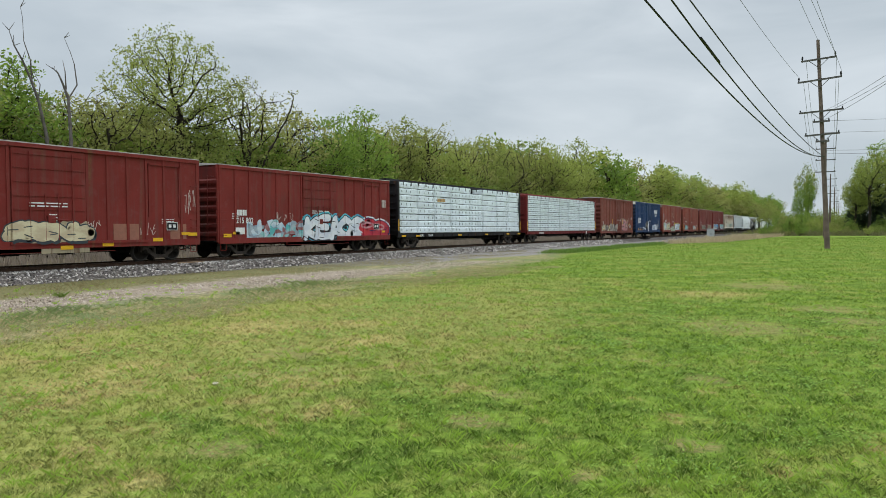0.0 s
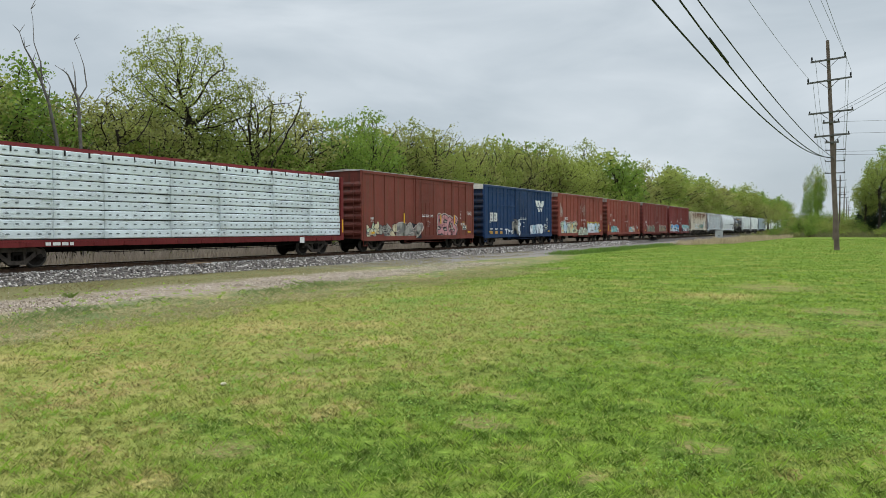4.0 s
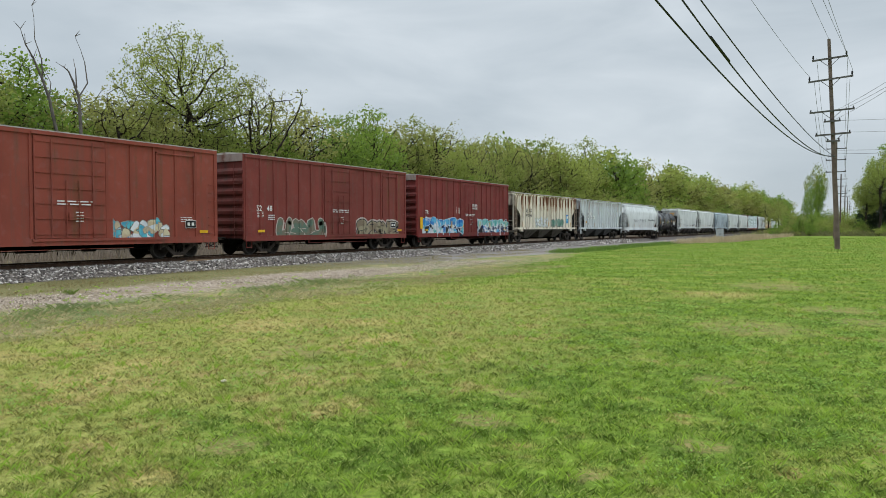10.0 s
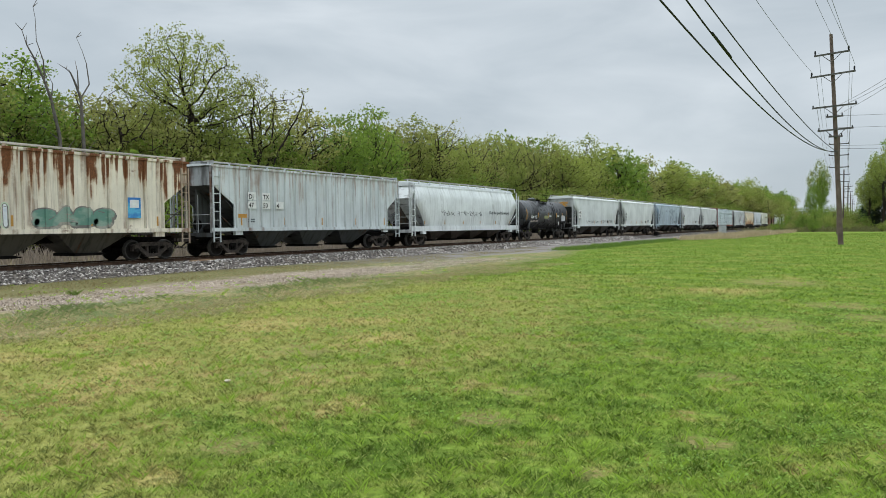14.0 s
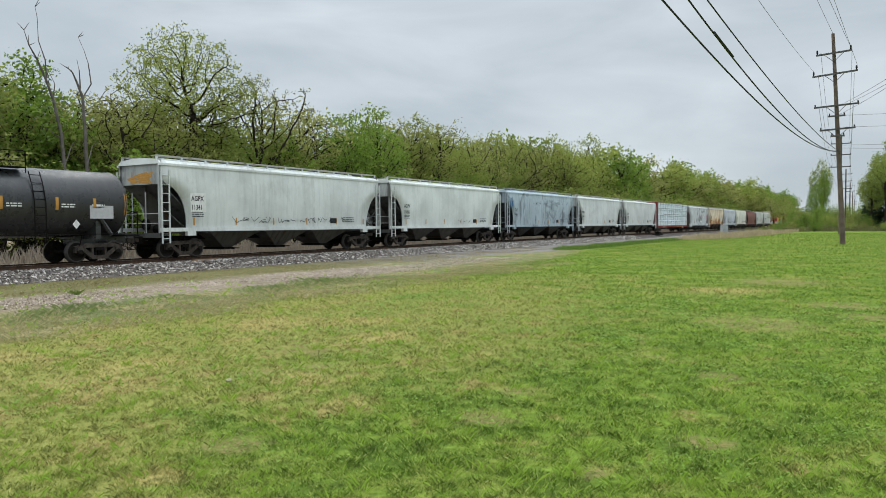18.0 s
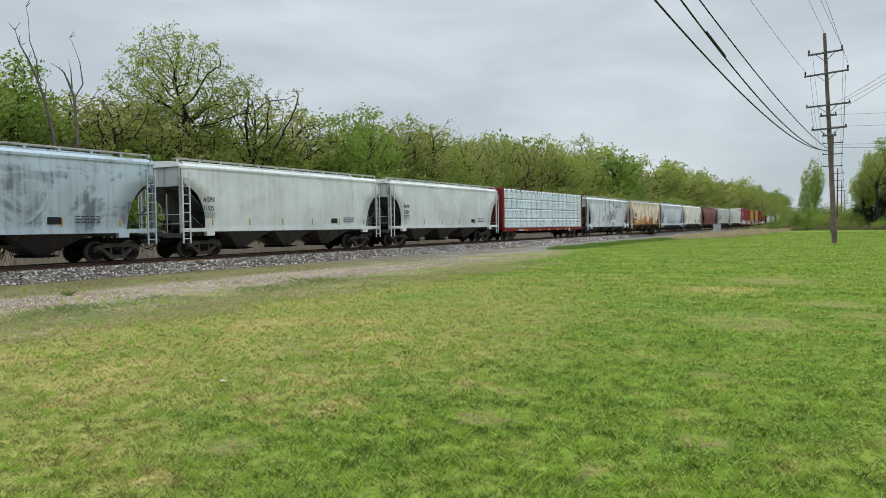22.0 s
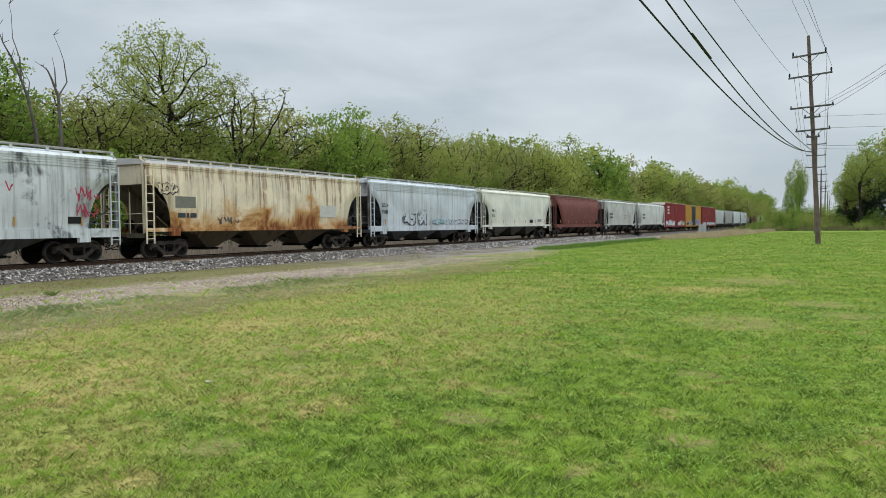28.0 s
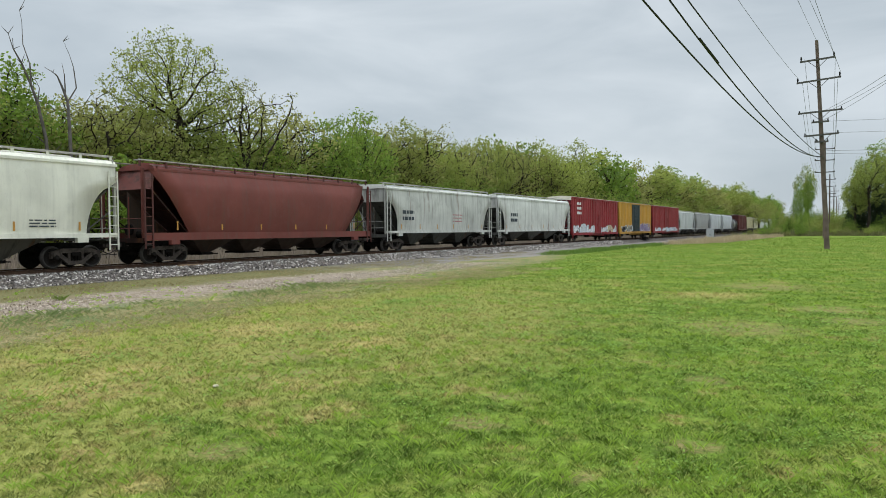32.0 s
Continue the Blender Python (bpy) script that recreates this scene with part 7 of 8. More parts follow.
    tagged(data_ob("gravel", me2, s2.done(s2.mix(isl, (0.15, 0.112, 0.08), (0.52, 0.45, 0.37)), 0.9, spec=0.2)), "loose tan gravel on the track beside the railway", "gravel", kind="stuff")
    # a loose board beside the rail
    bm = bmesh.new()
    box(bm, -0.09, 0.09, -0.75, 0.75, 0, 0.10, 0.01)
    ob = part("timber_board", bm, plain("weathered_board", (0.27, 0.17, 0.10), 0.85, 0, 0.3, 6), m=pose(TRACK_X + 1.55, 25.2, 0.02))
    tagged(ob, "weathered tan timber board beside the rail", "board")


build_track()


# ---- trees ----
def leaf_material(name, a, b, c):
    s = Nodes(name)
    isl = s.n("NewGeometry").outputs["Random Per Island"]
    rnd = s.n("ObjectInfo").outputs["Random"]
    col = s.mix(isl, shade(a, 0.62), shade(b, 1.18))
    col = s.mix(s.step(s.noise(s.co(True), 0.16, 3), 0.35, 0.65, 0, 0.8), col, c)
    col = s.mix(s.math("MULTIPLY", rnd, 0.7), col, shade(c, 0.55))
    s.done(col, 0.6, spec=0.25)
    tr = s.n("BsdfTranslucent")
    s.link(s.mix(0.5, col, shade(b, 1.4)), tr.inputs["Color"])
    mx = s.n("MixShader")
    mx.inputs["Fac"].default_value = 0.45
    out = s.t.nodes["Material Output"]
    s.link(s.b.outputs["BSDF"], mx.inputs[1])
    s.link(tr.outputs["BSDF"], mx.inputs[2])
    s.link(mx.outputs["Shader"], out.inputs["Surface"])
    return s.m


BARK = plain("dark_bark", (0.042, 0.034, 0.027), 0.95, 0, 0.4, 3, 0.05)
DEAD = plain("grey_dead_wood", (0.15, 0.132, 0.118), 0.9, 0, 0.3, 3)
LEAF_SPRING = leaf_material("spring_leaves", (0.232, 0.281, 0.047), (0.350, 0.393, 0.093), (0.175, 0.229, 0.041))
LEAF_GREEN = leaf_material("fresh_green_leaves", (0.149, 0.253, 0.031), (0.236, 0.337, 0.051), (0.118, 0.202, 0.029))
LEAF_OLIVE = leaf_material("olive_budding_leaves", (0.245, 0.258, 0.064), (0.350, 0.357, 0.106), (0.189, 0.211, 0.049))
NEEDLE = leaf_material("dark_needles", (0.018, 0.034, 0.016), (0.030, 0.050, 0.020), (0.014, 0.026, 0.012))


def limbs(seed, height, width, bole, trunk_r, points, lean=0.0, lobes=9, step=0.34, rise=0.12, flat=0.5, leader=0.5):
    """A branching skeleton that grows from a bole towards points scattered in a lobed crown: segments (a, b, r0, r1) and twig tips."""
    rng = np.random.default_rng(seed)
    low = height * bole
    mid, rz, rx = (height + low) / 2, (height - low) / 2, width / 2
    # lobes spread through the crown; their shells carry most of the points
    cloud = []
    for k in range(lobes):
        u = rng.normal(0, 1, 3)
        u /= np.linalg.norm(u)
        q = 0.62 if k else 0.0
        c = np.array([u[0] * rx * q, u[1] * rx * q, u[2] * rz * q * 1.05])
        m = points // lobes
        d = rng.normal(0, 1, (m, 3))
        d /= np.linalg.norm(d, axis=1)[:, None]
        d *= rng.random((m, 1)) ** 0.28 * rng.uniform(0.36, 0.52) * (1.35 if k == 0 else 1.0)
        cloud.append(c + d * np.array([rx, rx, rz]))
    at = np.concatenate(cloud) + np.array([lean * mid, 0, mid])
    at = at[at[:, 2] > low * flat]
    lead = max(low, height * leader)
    n = max(3, int(lead / step))
    nodes = [np.array([lean * lead * (k / n) ** 1.3 + 0.07 * sin(k * 0.6 + seed), 0.07 * cos(k * 0.5 + seed), -0.2 + (lead + 0.2) * k / n]) for k in range(n + 1)]
    parent = [-1] + list(range(n))
    near, dist = np.zeros(len(at), int), np.full(len(at), 1e9)
    alive = np.ones(len(at), bool)
    fresh = 0
    for _ in range(90):
        for k in range(fresh, len(nodes)):
            d = np.linalg.norm(at - nodes[k], axis=1)
            hit = d < dist
            near[hit], dist[hit] = k, d[hit]
        fresh = len(nodes)
        alive &= dist > step * 1.3
        idx = np.flatnonzero(alive)
        if not len(idx) or len(nodes) > 4200:
            break
        way = at[idx] - np.array(nodes)[near[idx]]
        way /= np.linalg.norm(way, axis=1)[:, None]
        total = np.zeros((len(nodes), 3))
        np.add.at(total, near[idx], way)
        for k in np.unique(near[idx]):
            v = total[k]
            v = v / (np.linalg.norm(v) + 1e-9) + rng.normal(0, 0.13, 3) + np.array([0, 0, rise])
            spot = nodes[k] + v / np.linalg.norm(v) * step
            if np.min(np.linalg.norm(np.array(nodes[k + 1:] + [nodes[k] + 9]) - spot, axis=1)) < step * 0.45:
                alive[idx[near[idx] == k]] = False  # this twig has nowhere left to go
                continue
            nodes.append(spot)
            parent.append(k)
    kids = np.zeros(len(nodes), int)
    for p in parent[1:]:
        kids[p] += 1
    area = np.zeros(len(nodes))
    for k in range(len(nodes) - 1, 0, -1):
        area[k] = max(area[k], 1.0)
        area[parent[k]] += area[k]
    r = trunk_r * (area / area[0]) ** 0.52
    r[0] = trunk_r * 1.15
    segs = [(Vector(nodes[p]), Vector(nodes[k]), r[p] if kids[p] < 2 else min(r[p], r[k] * 1.5), r[k]) for k, p in enumerate(parent) if p >= 0]
    tips = [Vector(nodes[k]) for k in range(n, len(nodes)) if kids[k] == 0 or (area[k] < 4 and k % 2)]
    return segs, tips


def branch_mesh(name, segs, material, min_r=0.030, sides=5):
    verts, faces = [], []
    for a, b, r0, r1 in segs:
        if r0 < min_r * 0.6:
            continue
        n = sides + 2 if r0 > 0.12 else (sides if r0 > 0.04 else 3)
        q = (b - a).to_track_quat("Z", "Y")
        base = len(verts)
        for p, r in ((a, max(r0, min_r)), (b, max(r1, min_r))):
            for i in range(n):
                verts.append(p + q @ Vector((r * cos(2 * pi * i / n), r * sin(2 * pi * i / n), 0)))
        for i in range(n):
            j = (i + 1) % n
            faces.append((base + i, base + j, base + n + j, base + n + i))
    me = bpy.data.meshes.new(name)
    me.from_pydata([tuple(v) for v in verts], [], faces)
    me.update()
    me.polygons.foreach_set("use_smooth", [True] * len(me.polygons))
    me.materials.append(material)
    return me


def leaf_quads(rng, centres, size, per, scatter):
    """Small folded leaf sprays round the twig tips."""
    c = np.array(centres)
    if scatter > size * 2.6:  # leaves sit in tight bunches, the bunches round the tips
        bunch = max(2, round(per / 5))
        c = np.repeat(c, bunch, 0)
        c = c + rng.normal(0, scatter, c.shape)
        per, scatter = 5, size * 1.05
    c = np.repeat(c, per, 0)
    n = len(c)
    c = c + rng.normal(0, scatter, (n, 3)) * np.array([1, 1, 0.8])
    u = rng.normal(0, 1, (n, 3))
    u /= np.linalg.norm(u, axis=1)[:, None]
    w = np.cross(u, rng.normal(0, 1, (n, 3)))
    w /= np.linalg.norm(w, axis=1)[:, None] + 1e-6
    s = size * rng.uniform(0.45, 1.2, (n, 1))
    u, w = u * s, w * s * 0.62
    return np.stack([c - u, c + w * 0.9, c + u, c - w * 0.9], 1)


def make_tree(label, leaf, height, width, trunk_r, bole, points, size, per, scatter, seed, lean=0.0, lobes=9, keep=1.0, bark=None, step=0.44, rise=0.12, thin=0.013, leader=0.5):
    rng, nrng = random.Random(seed), np.random.default_rng(seed)
    segs, tips = limbs(seed, height, width, bole, trunk_r, points, lean, lobes, step, rise, 0.5, leader)
    tree = tagged(new("tree"), label, "tree", "trees along the railway")
    big = [s for s in segs if s[2] > trunk_r * 0.42]
    small = [s for s in segs if s[2] <= trunk_r * 0.42]
    child("trunk", branch_mesh("trunk", big, bark or BARK), tree)
    tagged(child("branchwork", branch_mesh("branchwork", small, bark or BARK, thin), tree), kind="stuff")
    top = max(t.z for t in tips)
    tips = [t for t in tips if rng.random() < keep]
    child("crown", quads_mesh("crown", leaf_quads(nrng, [tuple(t) for t in tips], size, per, scatter), leaf), tree)
    return tree, top


def make_shrub(label, leaf, seed, radius, height, n=4200, size=0.095):
    rng, nrng = random.Random(seed), np.random.default_rng(seed)
    segs, tips = [], []
    for k in range(16):
        a, t = rng.uniform(0, 2 * pi), rng.uniform(0.1, 1.0)
        p = Vector((rng.uniform(-0.4, 0.4), rng.uniform(-0.4, 0.4), -0.1))
        d = Vector((cos(a) * t * radius, sin(a) * t * radius, height * rng.uniform(0.65, 1.05) * (1.1 - 0.5 * t)))
        q = p
        for i in range(4):
            e = p + d * (i + 1) / 4 + Vector((rng.uniform(-1, 1), rng.uniform(-1, 1), 0)) * 0.14
            segs.append((q, e, 0.045 - 0.01 * i, 0.035 - 0.01 * i))
            q = e
            if i:
                for _ in range(3):
                    f = e + Vector((rng.uniform(-1, 1), rng.uniform(-1, 1), rng.uniform(-0.3, 0.8))) * 0.18 * height
                    segs.append((e, f, 0.02, 0.012))
                    tips.append(f)
    shrub = tagged(new("shrub"), label, "shrub", "undergrowth at the wood's edge")
    tagged(child("branchwork", branch_mesh("branchwork", segs, BARK, 0.012, 4), shrub), kind="stuff")
    child("foliage", quads_mesh("foliage", leaf_quads(nrng, [tuple(t) for t in tips], size, max(3, n // len(tips)), 0.085 * height), leaf), shrub)
    return shrub


def scaled(x, y, z, s, turn, sxy=None):
    k = sxy or s
    return pose(x, y, z, 0, 0, turn) @ Matrix.Diagonal((k, k, s, 1))


def snag(x, y, r, lines):
    """A dead tree whose trunk and few limbs bend along y and z."""
    rng = random.Random(int(y * 10))
    tree = tagged(new("dead_tree"), "bare grey dead tree with broken limbs", "tree", "trees along the railway")
    tree.matrix_basis = pose(x, y, ground_z(x, y))
    for i, ln in enumerate(lines):
        segs, n = [], len(ln) - 1
        pts = [Vector((0.25 * i * sin(k + i) * (k > 0), a, b)) for k, (a, b) in enumerate(ln)]
        r0 = r if i == 0 else r * 0.36
        for k in range(n):
            segs.append((pts[k], pts[k + 1], r0 * (1 - 0.85 * k / n), r0 * (1 - 0.85 * (k + 1) / n)))
            for _ in range(2 if k > n // 2 else 0):
                q = pts[k + 1] + Vector((rng.uniform(-0.3, 0.3), rng.uniform(-0.5, 0.5), rng.uniform(0.2, 0.8)))
                segs.append((pts[k + 1], q, 0.03, 0.012))
        child("trunk" if i == 0 else "limb", branch_mesh("trunk", segs, DEAD, 0.014, 6), tree)


def wood_height(y):
    return float(np.interp(y, [18, 29, 78, 140, 250, 520], [12.0, 11.4, 15.2, 18.8, 20.4, 21.4]))


def build_wood():
    rng = random.Random(17)
    spring = "spring tree with dark limbs and sparse yellow-green leaves"
    bud = "budding spring tree with dark limbs and pale olive leaves"
    near = [make_tree(spring, LEAF_SPRING, 12, 8.2, 0.24, 0.30, 620, 0.135, 32, 0.32, 101),
            make_tree(bud, LEAF_OLIVE, 12, 7.4, 0.22, 0.28, 560, 0.13, 22, 0.29, 102, keep=0.9),
            make_tree("slender tree in fresh green leaf", LEAF_GREEN, 12, 7.6, 0.22, 0.18, 620, 0.14, 30, 0.33, 103),
            make_tree(bud, LEAF_OLIVE, 12, 8.6, 0.25, 0.34, 520, 0.125, 17, 0.27, 104, keep=0.8),
            make_tree(spring, LEAF_SPRING, 12, 7.0, 0.22, 0.26, 560, 0.135, 32, 0.32, 105)]
    far = [make_tree("leafy spring tree in the far wood", LEAF_SPRING, 12, 8.4, 0.26, 0.25, 300, 0.22, 26, 0.42, 111, step=0.55, thin=0.02, lobes=7, rise=0.05),
           make_tree("olive-green budding tree in the far wood", LEAF_OLIVE, 12, 8.0, 0.26, 0.28, 300, 0.21, 21, 0.40, 112, step=0.55, thin=0.02, lobes=7, rise=0.05),
           make_tree("green tree in the far wood", LEAF_GREEN, 12, 7.8, 0.26, 0.2, 300, 0.22, 28, 0.42, 113, step=0.55, thin=0.02, lobes=7, rise=0.05),
           make_tree("olive-green budding tree in the far wood", LEAF_OLIVE, 12, 9.0, 0.26, 0.3, 320, 0.21, 17, 0.36, 114, step=0.55, thin=0.02, lobes=7, rise=0.05)]
    used = set()

    def put(proto, x, y, h, turn, widen=1.0):
        tree, top = proto
        s = h / top
        m = scaled(x, y, ground_z(x, y) - 0.05, s, turn, s * widen)
        if id(tree) not in used:
            used.add(id(tree))
            tree.matrix_basis = m
        else:
            copy_thing(tree, m @ Matrix.Diagonal((*(1 / v for v in tree.scale), 1)))

    # wood edge along the line, two ranks and a thick third
    y = 14.0
    while y < 150:
        put(rng.choice(near), -49 - rng.uniform(0, 5), y, wood_height(y) * rng.uniform(0.82, 1.05), rng.uniform(0, 360), rng.uniform(0.9, 1.15))
        y += rng.uniform(3.2, 5.2)
    y = 10.0
    while y < 170:
        put(rng.choice(near[:3] + far), -57 - rng.uniform(0, 6), y, wood_height(y) * rng.uniform(0.85, 1.02), rng.uniform(0, 360), rng.uniform(1.0, 1.2))
        y += rng.uniform(4.0, 6.5)
    y = 150.0
    while y < 640:
        put(rng.choice(far), -49 - rng.uniform(0, 6), y, wood_height(y) * rng.uniform(0.85, 1.06), rng.uniform(0, 360), rng.uniform(1.0, 1.3))
        y += rng.uniform(5.5, 8.5) * (1 + y / 900)
    y = 8.0
    while y < 420:
        put(rng.choice(far), -70 - rng.uniform(0, 10), y, wood_height(y) * rng.uniform(0.8, 0.98), rng.uniform(0, 360), 1.15)
        y += rng.uniform(9.0, 13.0)
    # the tall oak, its leaning neighbour and the thin ones beside
    put(make_tree("tall spreading oak with sparse fresh leaves", LEAF_SPRING, 18.8, 12.6, 0.44, 0.26, 2100, 0.125, 20, 0.26, 137, lobes=18, step=0.42, thin=0.014, leader=0.62), -50, 44.1, 18.9, 60, 1.0)
    put(make_tree("leaning oak with bare dark limbs and few leaves", LEAF_OLIVE, 16, 9.0, 0.30, 0.36, 620, 0.12, 10, 0.20, 122, lean=0.26, lobes=9, keep=0.8, step=0.42, rise=0.05, thin=0.016, leader=0.4), -49, 49.2, 15.6, 90, 1.0)
    put(make_tree("thin tree with pale buds", LEAF_OLIVE, 14, 7.0, 0.20, 0.3, 420, 0.115, 8, 0.20, 123, lobes=7, keep=0.7, thin=0.015, step=0.42), -49, 60.0, 14.0, 90, 1.0)
    put(near[2], -50, 29.0, 13.4, 40, 1.15)
    put(near[1], -54, 31.8, 12.8, 150, 1.2)
    for k in range(9):
        put(near[(1, 3, 0)[k % 3]], -51.5 - 1.6 * (k % 4), 30.5 + k * 1.5, rng.uniform(10.2, 11.6), rng.uniform(0, 360), 1.15)
    for x, yy, h in ((-49, 36.5, 11.8), (-52.5, 35.5, 12.6), (-53, 39.8, 13.2), (-52.5, 46.5, 14.2), (-48.5, 39.5, 10.8), (-51.5, 57, 14.5)):
        put(near[1] if h > 12.7 else near[3], x, yy, h, rng.uniform(0, 360), 1.1)
    put(near[1], -48.0, 26.0, 11.2, 30, 1.2)
    put(near[0], -50.5, 23.2, 14.2, 80, 1.1)
    put(near[2], -46.5, 22.3, 10.5, 200, 1.1)
    # two dead snags
    snag(-46.0, 30.2, 0.145, [[(0, 0), (-0.3, 4), (-0.6, 8), (-1.1, 10.2), (-1.5, 11.3), (-2.1, 12.6), (-2.6, 13.4), (-2.9, 14.3)], [(-1.5, 11.3), (-1.7, 12.6), (-2.0, 13.8), (-1.9, 15.3), (-2.0, 16)],
                              [(-1.1, 10.2), (-1.0, 11.2), (-1.2, 12.2)], [(-0.3, 6.2), (0.5, 7.4), (1.0, 7.9)], [(-0.5, 7.6), (-1.6, 8.8), (-2.9, 9.4)]])
    snag(-46.0, 31.5, 0.155, [[(0, 0), (-0.1, 5), (-0.2, 8.6), (-0.3, 10.6), (-0.7, 11.6), (-1.0, 12.2), (-1.3, 12.4)], [(-0.3, 10.6), (0.2, 11.6), (0.15, 13.0), (0, 13.9), (-0.35, 14.7)],
                              [(-0.45, 11.2), (-0.55, 12.4), (-0.4, 13.2)], [(-0.1, 6), (0.7, 7.4), (1.3, 8.0)]])
    # undergrowth
    shrubs = [make_shrub("fresh green shrub at the wood's edge", LEAF_GREEN, 151, 2.2, 4.2), make_shrub("yellow-green budding shrub with thin stems", LEAF_SPRING, 152, 2.0, 4.6),
              make_shrub("olive shrub with thin stems", LEAF_OLIVE, 153, 2.3, 3.8)]
    first = set()

    def plant(proto, x, y, s, turn):
        m = scaled(x, y, ground_z(x, y) - 0.02, s, turn)
        if id(proto) not in first:
            first.add(id(proto))
            proto.matrix_basis = m
        else:
            copy_thing(proto, m @ Matrix.Diagonal((*(1 / v for v in proto.scale), 1)))

    y = 14.0
    while y < 330:
        k = 1.0 + min(0.5, y / 300)
        plant(rng.choice(shrubs), -43.5 - rng.uniform(0, 3.5), y, k * rng.uniform(0.95, 1.45), rng.uniform(0, 360))
        y += rng.uniform(2.4, 3.8) * k
    y = 16.0
    while y < 130:  # taller saplings behind the first row
        plant(rng.choice(shrubs[:2]), -47.2 - rng.uniform(0, 2.5), y, rng.uniform(1.3, 1.9), rng.uniform(0, 360))
        y += rng.uniform(2.6, 4.2)
    # brush and saplings where the lawn ends
    for k in range(34):
        x = -21 + k * 1.7 + rng.uniform(-1, 1)
        plant(rng.choice(shrubs), x, 166 + rng.uniform(-4, 12) + max(0, -x - 8) * 1.5, rng.uniform(0.55, 1.0) * (0.55 if x < -14 else 1), rng.uniform(0, 360))
    for k in range(22):
        plant(rng.choice(shrubs), -16 + k * 0.8 + rng.uniform(-1, 1), 185 + rng.uniform(-4, 30), rng.uniform(0.8, 1.3), rng.uniform(0, 360))
    for k in range(40):  # low ragged brush before the trees
        plant(rng.choice(shrubs), -17 + k * 0.75 + rng.uniform(-1, 1), 143 + rng.uniform(0, 20), rng.uniform(0.16, 0.5), rng.uniform(0, 360))
    for x, y, h, p, wd in ((-10.4, 198, 12.5, near[2], 0.5), (-9.6, 203, 16.8, near[0], 0.42), (-8.6, 192, 13.5, near[2], 0.42), (-16, 214, 5.6, far[1], 1.0), (-20, 225, 6.0, far[0], 1.1), (-11.8, 206, 9.0, near[2], 0.6), (-26, 260, 9.5, far[1], 1.1), (-31, 330, 12, far[0], 1.0),
                           (0.9, 164, 11.0, near[0], 0.7), (3.2, 163, 15.5, near[0], 0.75), (5.5, 180, 19.0, near[2], 0.9), (8.5, 178, 18.5, near[0], 0.9), (13, 178, 19.0, far[0], 1.0),
                           (19, 176, 18.0, far[1], 1.0), (26, 182, 19.0, far[2], 1.0), (34, 178, 18.0, far[0], 1.0), (44, 184, 19.0, far[1], 1.1), (56, 180, 18.0, far[2], 1.1)):
        put(p, x, y, h, rng.uniform(0, 360), wd)
    # dark spruces
    sp = tagged(new("spruce_tree"), "dark green spruce with drooping tiers", "tree", "spruces at the lawn's end")
    nr = np.random.default_rng(9)
    child("trunk", branch_mesh("trunk", [(Vector((0, 0, -0.2)), Vector((0, 0, 10)), 0.18, 0.02)], BARK), sp)
    pts = []
    for k in range(26):
        z = 0.6 + k * 0.37
        for j in range(13):
            a, rr = rng.uniform(0, 2 * pi), (10.2 - z) * 0.27
            for q in range(4):
                t = (q + 1) / 4
                pts.append((cos(a) * rr * t, sin(a) * rr * t, z - 0.35 * t * t * rr * 0.6))
    child("crown", quads_mesh("crown", leaf_quads(nr, pts, 0.22, 3, 0.13), NEEDLE), sp)
    sp.matrix_basis = scaled(0.9, 168, 0, 0.95, 0)
    for x, y, s in ((2.6, 170, 1.15), (4.6, 167, 1.0), (6.8, 170, 1.25), (9.5, 168, 1.05), (12.5, 170, 1.2), (16, 169, 1.1)):
        copy_thing(sp, scaled(x, y, 0, s / 0.95, rng.uniform(0, 360)))


build_wood()


# ---- grasses ----
def blades(rng, x, y, z, h, w, lean):
    n = len(x)
    a = rng.random(n) * 6.283
    u = np.stack([np.cos(a) * w, np.sin(a) * w, np.zeros(n)], 1)
    b = rng.random(n) * 6.283
    t = np.stack([np.cos(b) * lean * h, np.sin(b) * lean * h, h], 1)
    p = np.stack([x, y, z], 1)
    return np.stack([p - u, p + u, p + t * 0.62 + u * 0.7, p + t + np.stack([np.cos(b), np.sin(b), -0.25 * np.ones(n)], 1) * (0.35 * h * lean)[:, None]], 1)


def grass_material():
    s = Nodes("grass_blades")
    isl = s.n("NewGeometry").outputs["Random Per Island"]
    v = s.co(True)
    sep = s.n("SeparateXYZ")
    s.link(v, sep.inputs[0])
    c = lawn_color(s, v, sep.outputs["X"], sep.outputs["Y"])
    c = s.mix(s.math("MULTIPLY", s.step(sep.outputs["Y"], 30, 6, 0.25, 1.0), s.step(isl, 0.34, 0.22, 0.0, 0.6)), c, (0.035, 0.060, 0.012))
    c = s.mix(s.math("MULTIPLY", s.step(sep.outputs["Y"], 30, 6, 0.25, 1.0), s.step(isl, 0.66, 0.90, 0.0, 0.5)), c, s.mix(isl, (0.25, 0.40, 0.060), (0.58, 0.60, 0.21)))
    s.done(c, 0.75, spec=0.1)
    tr = s.n("BsdfTranslucent")
    s.link(c, tr.inputs["Color"])
    mx = s.n("MixShader")
    mx.inputs["Fac"].default_value = 0.3
    s.link(s.b.outputs["BSDF"], mx.inputs[1])
    s.link(tr.outputs["BSDF"], mx.inputs[2])
    s.link(mx.outputs["Shader"], s.t.nodes["Material Output"].inputs["Surface"])
    return s.m


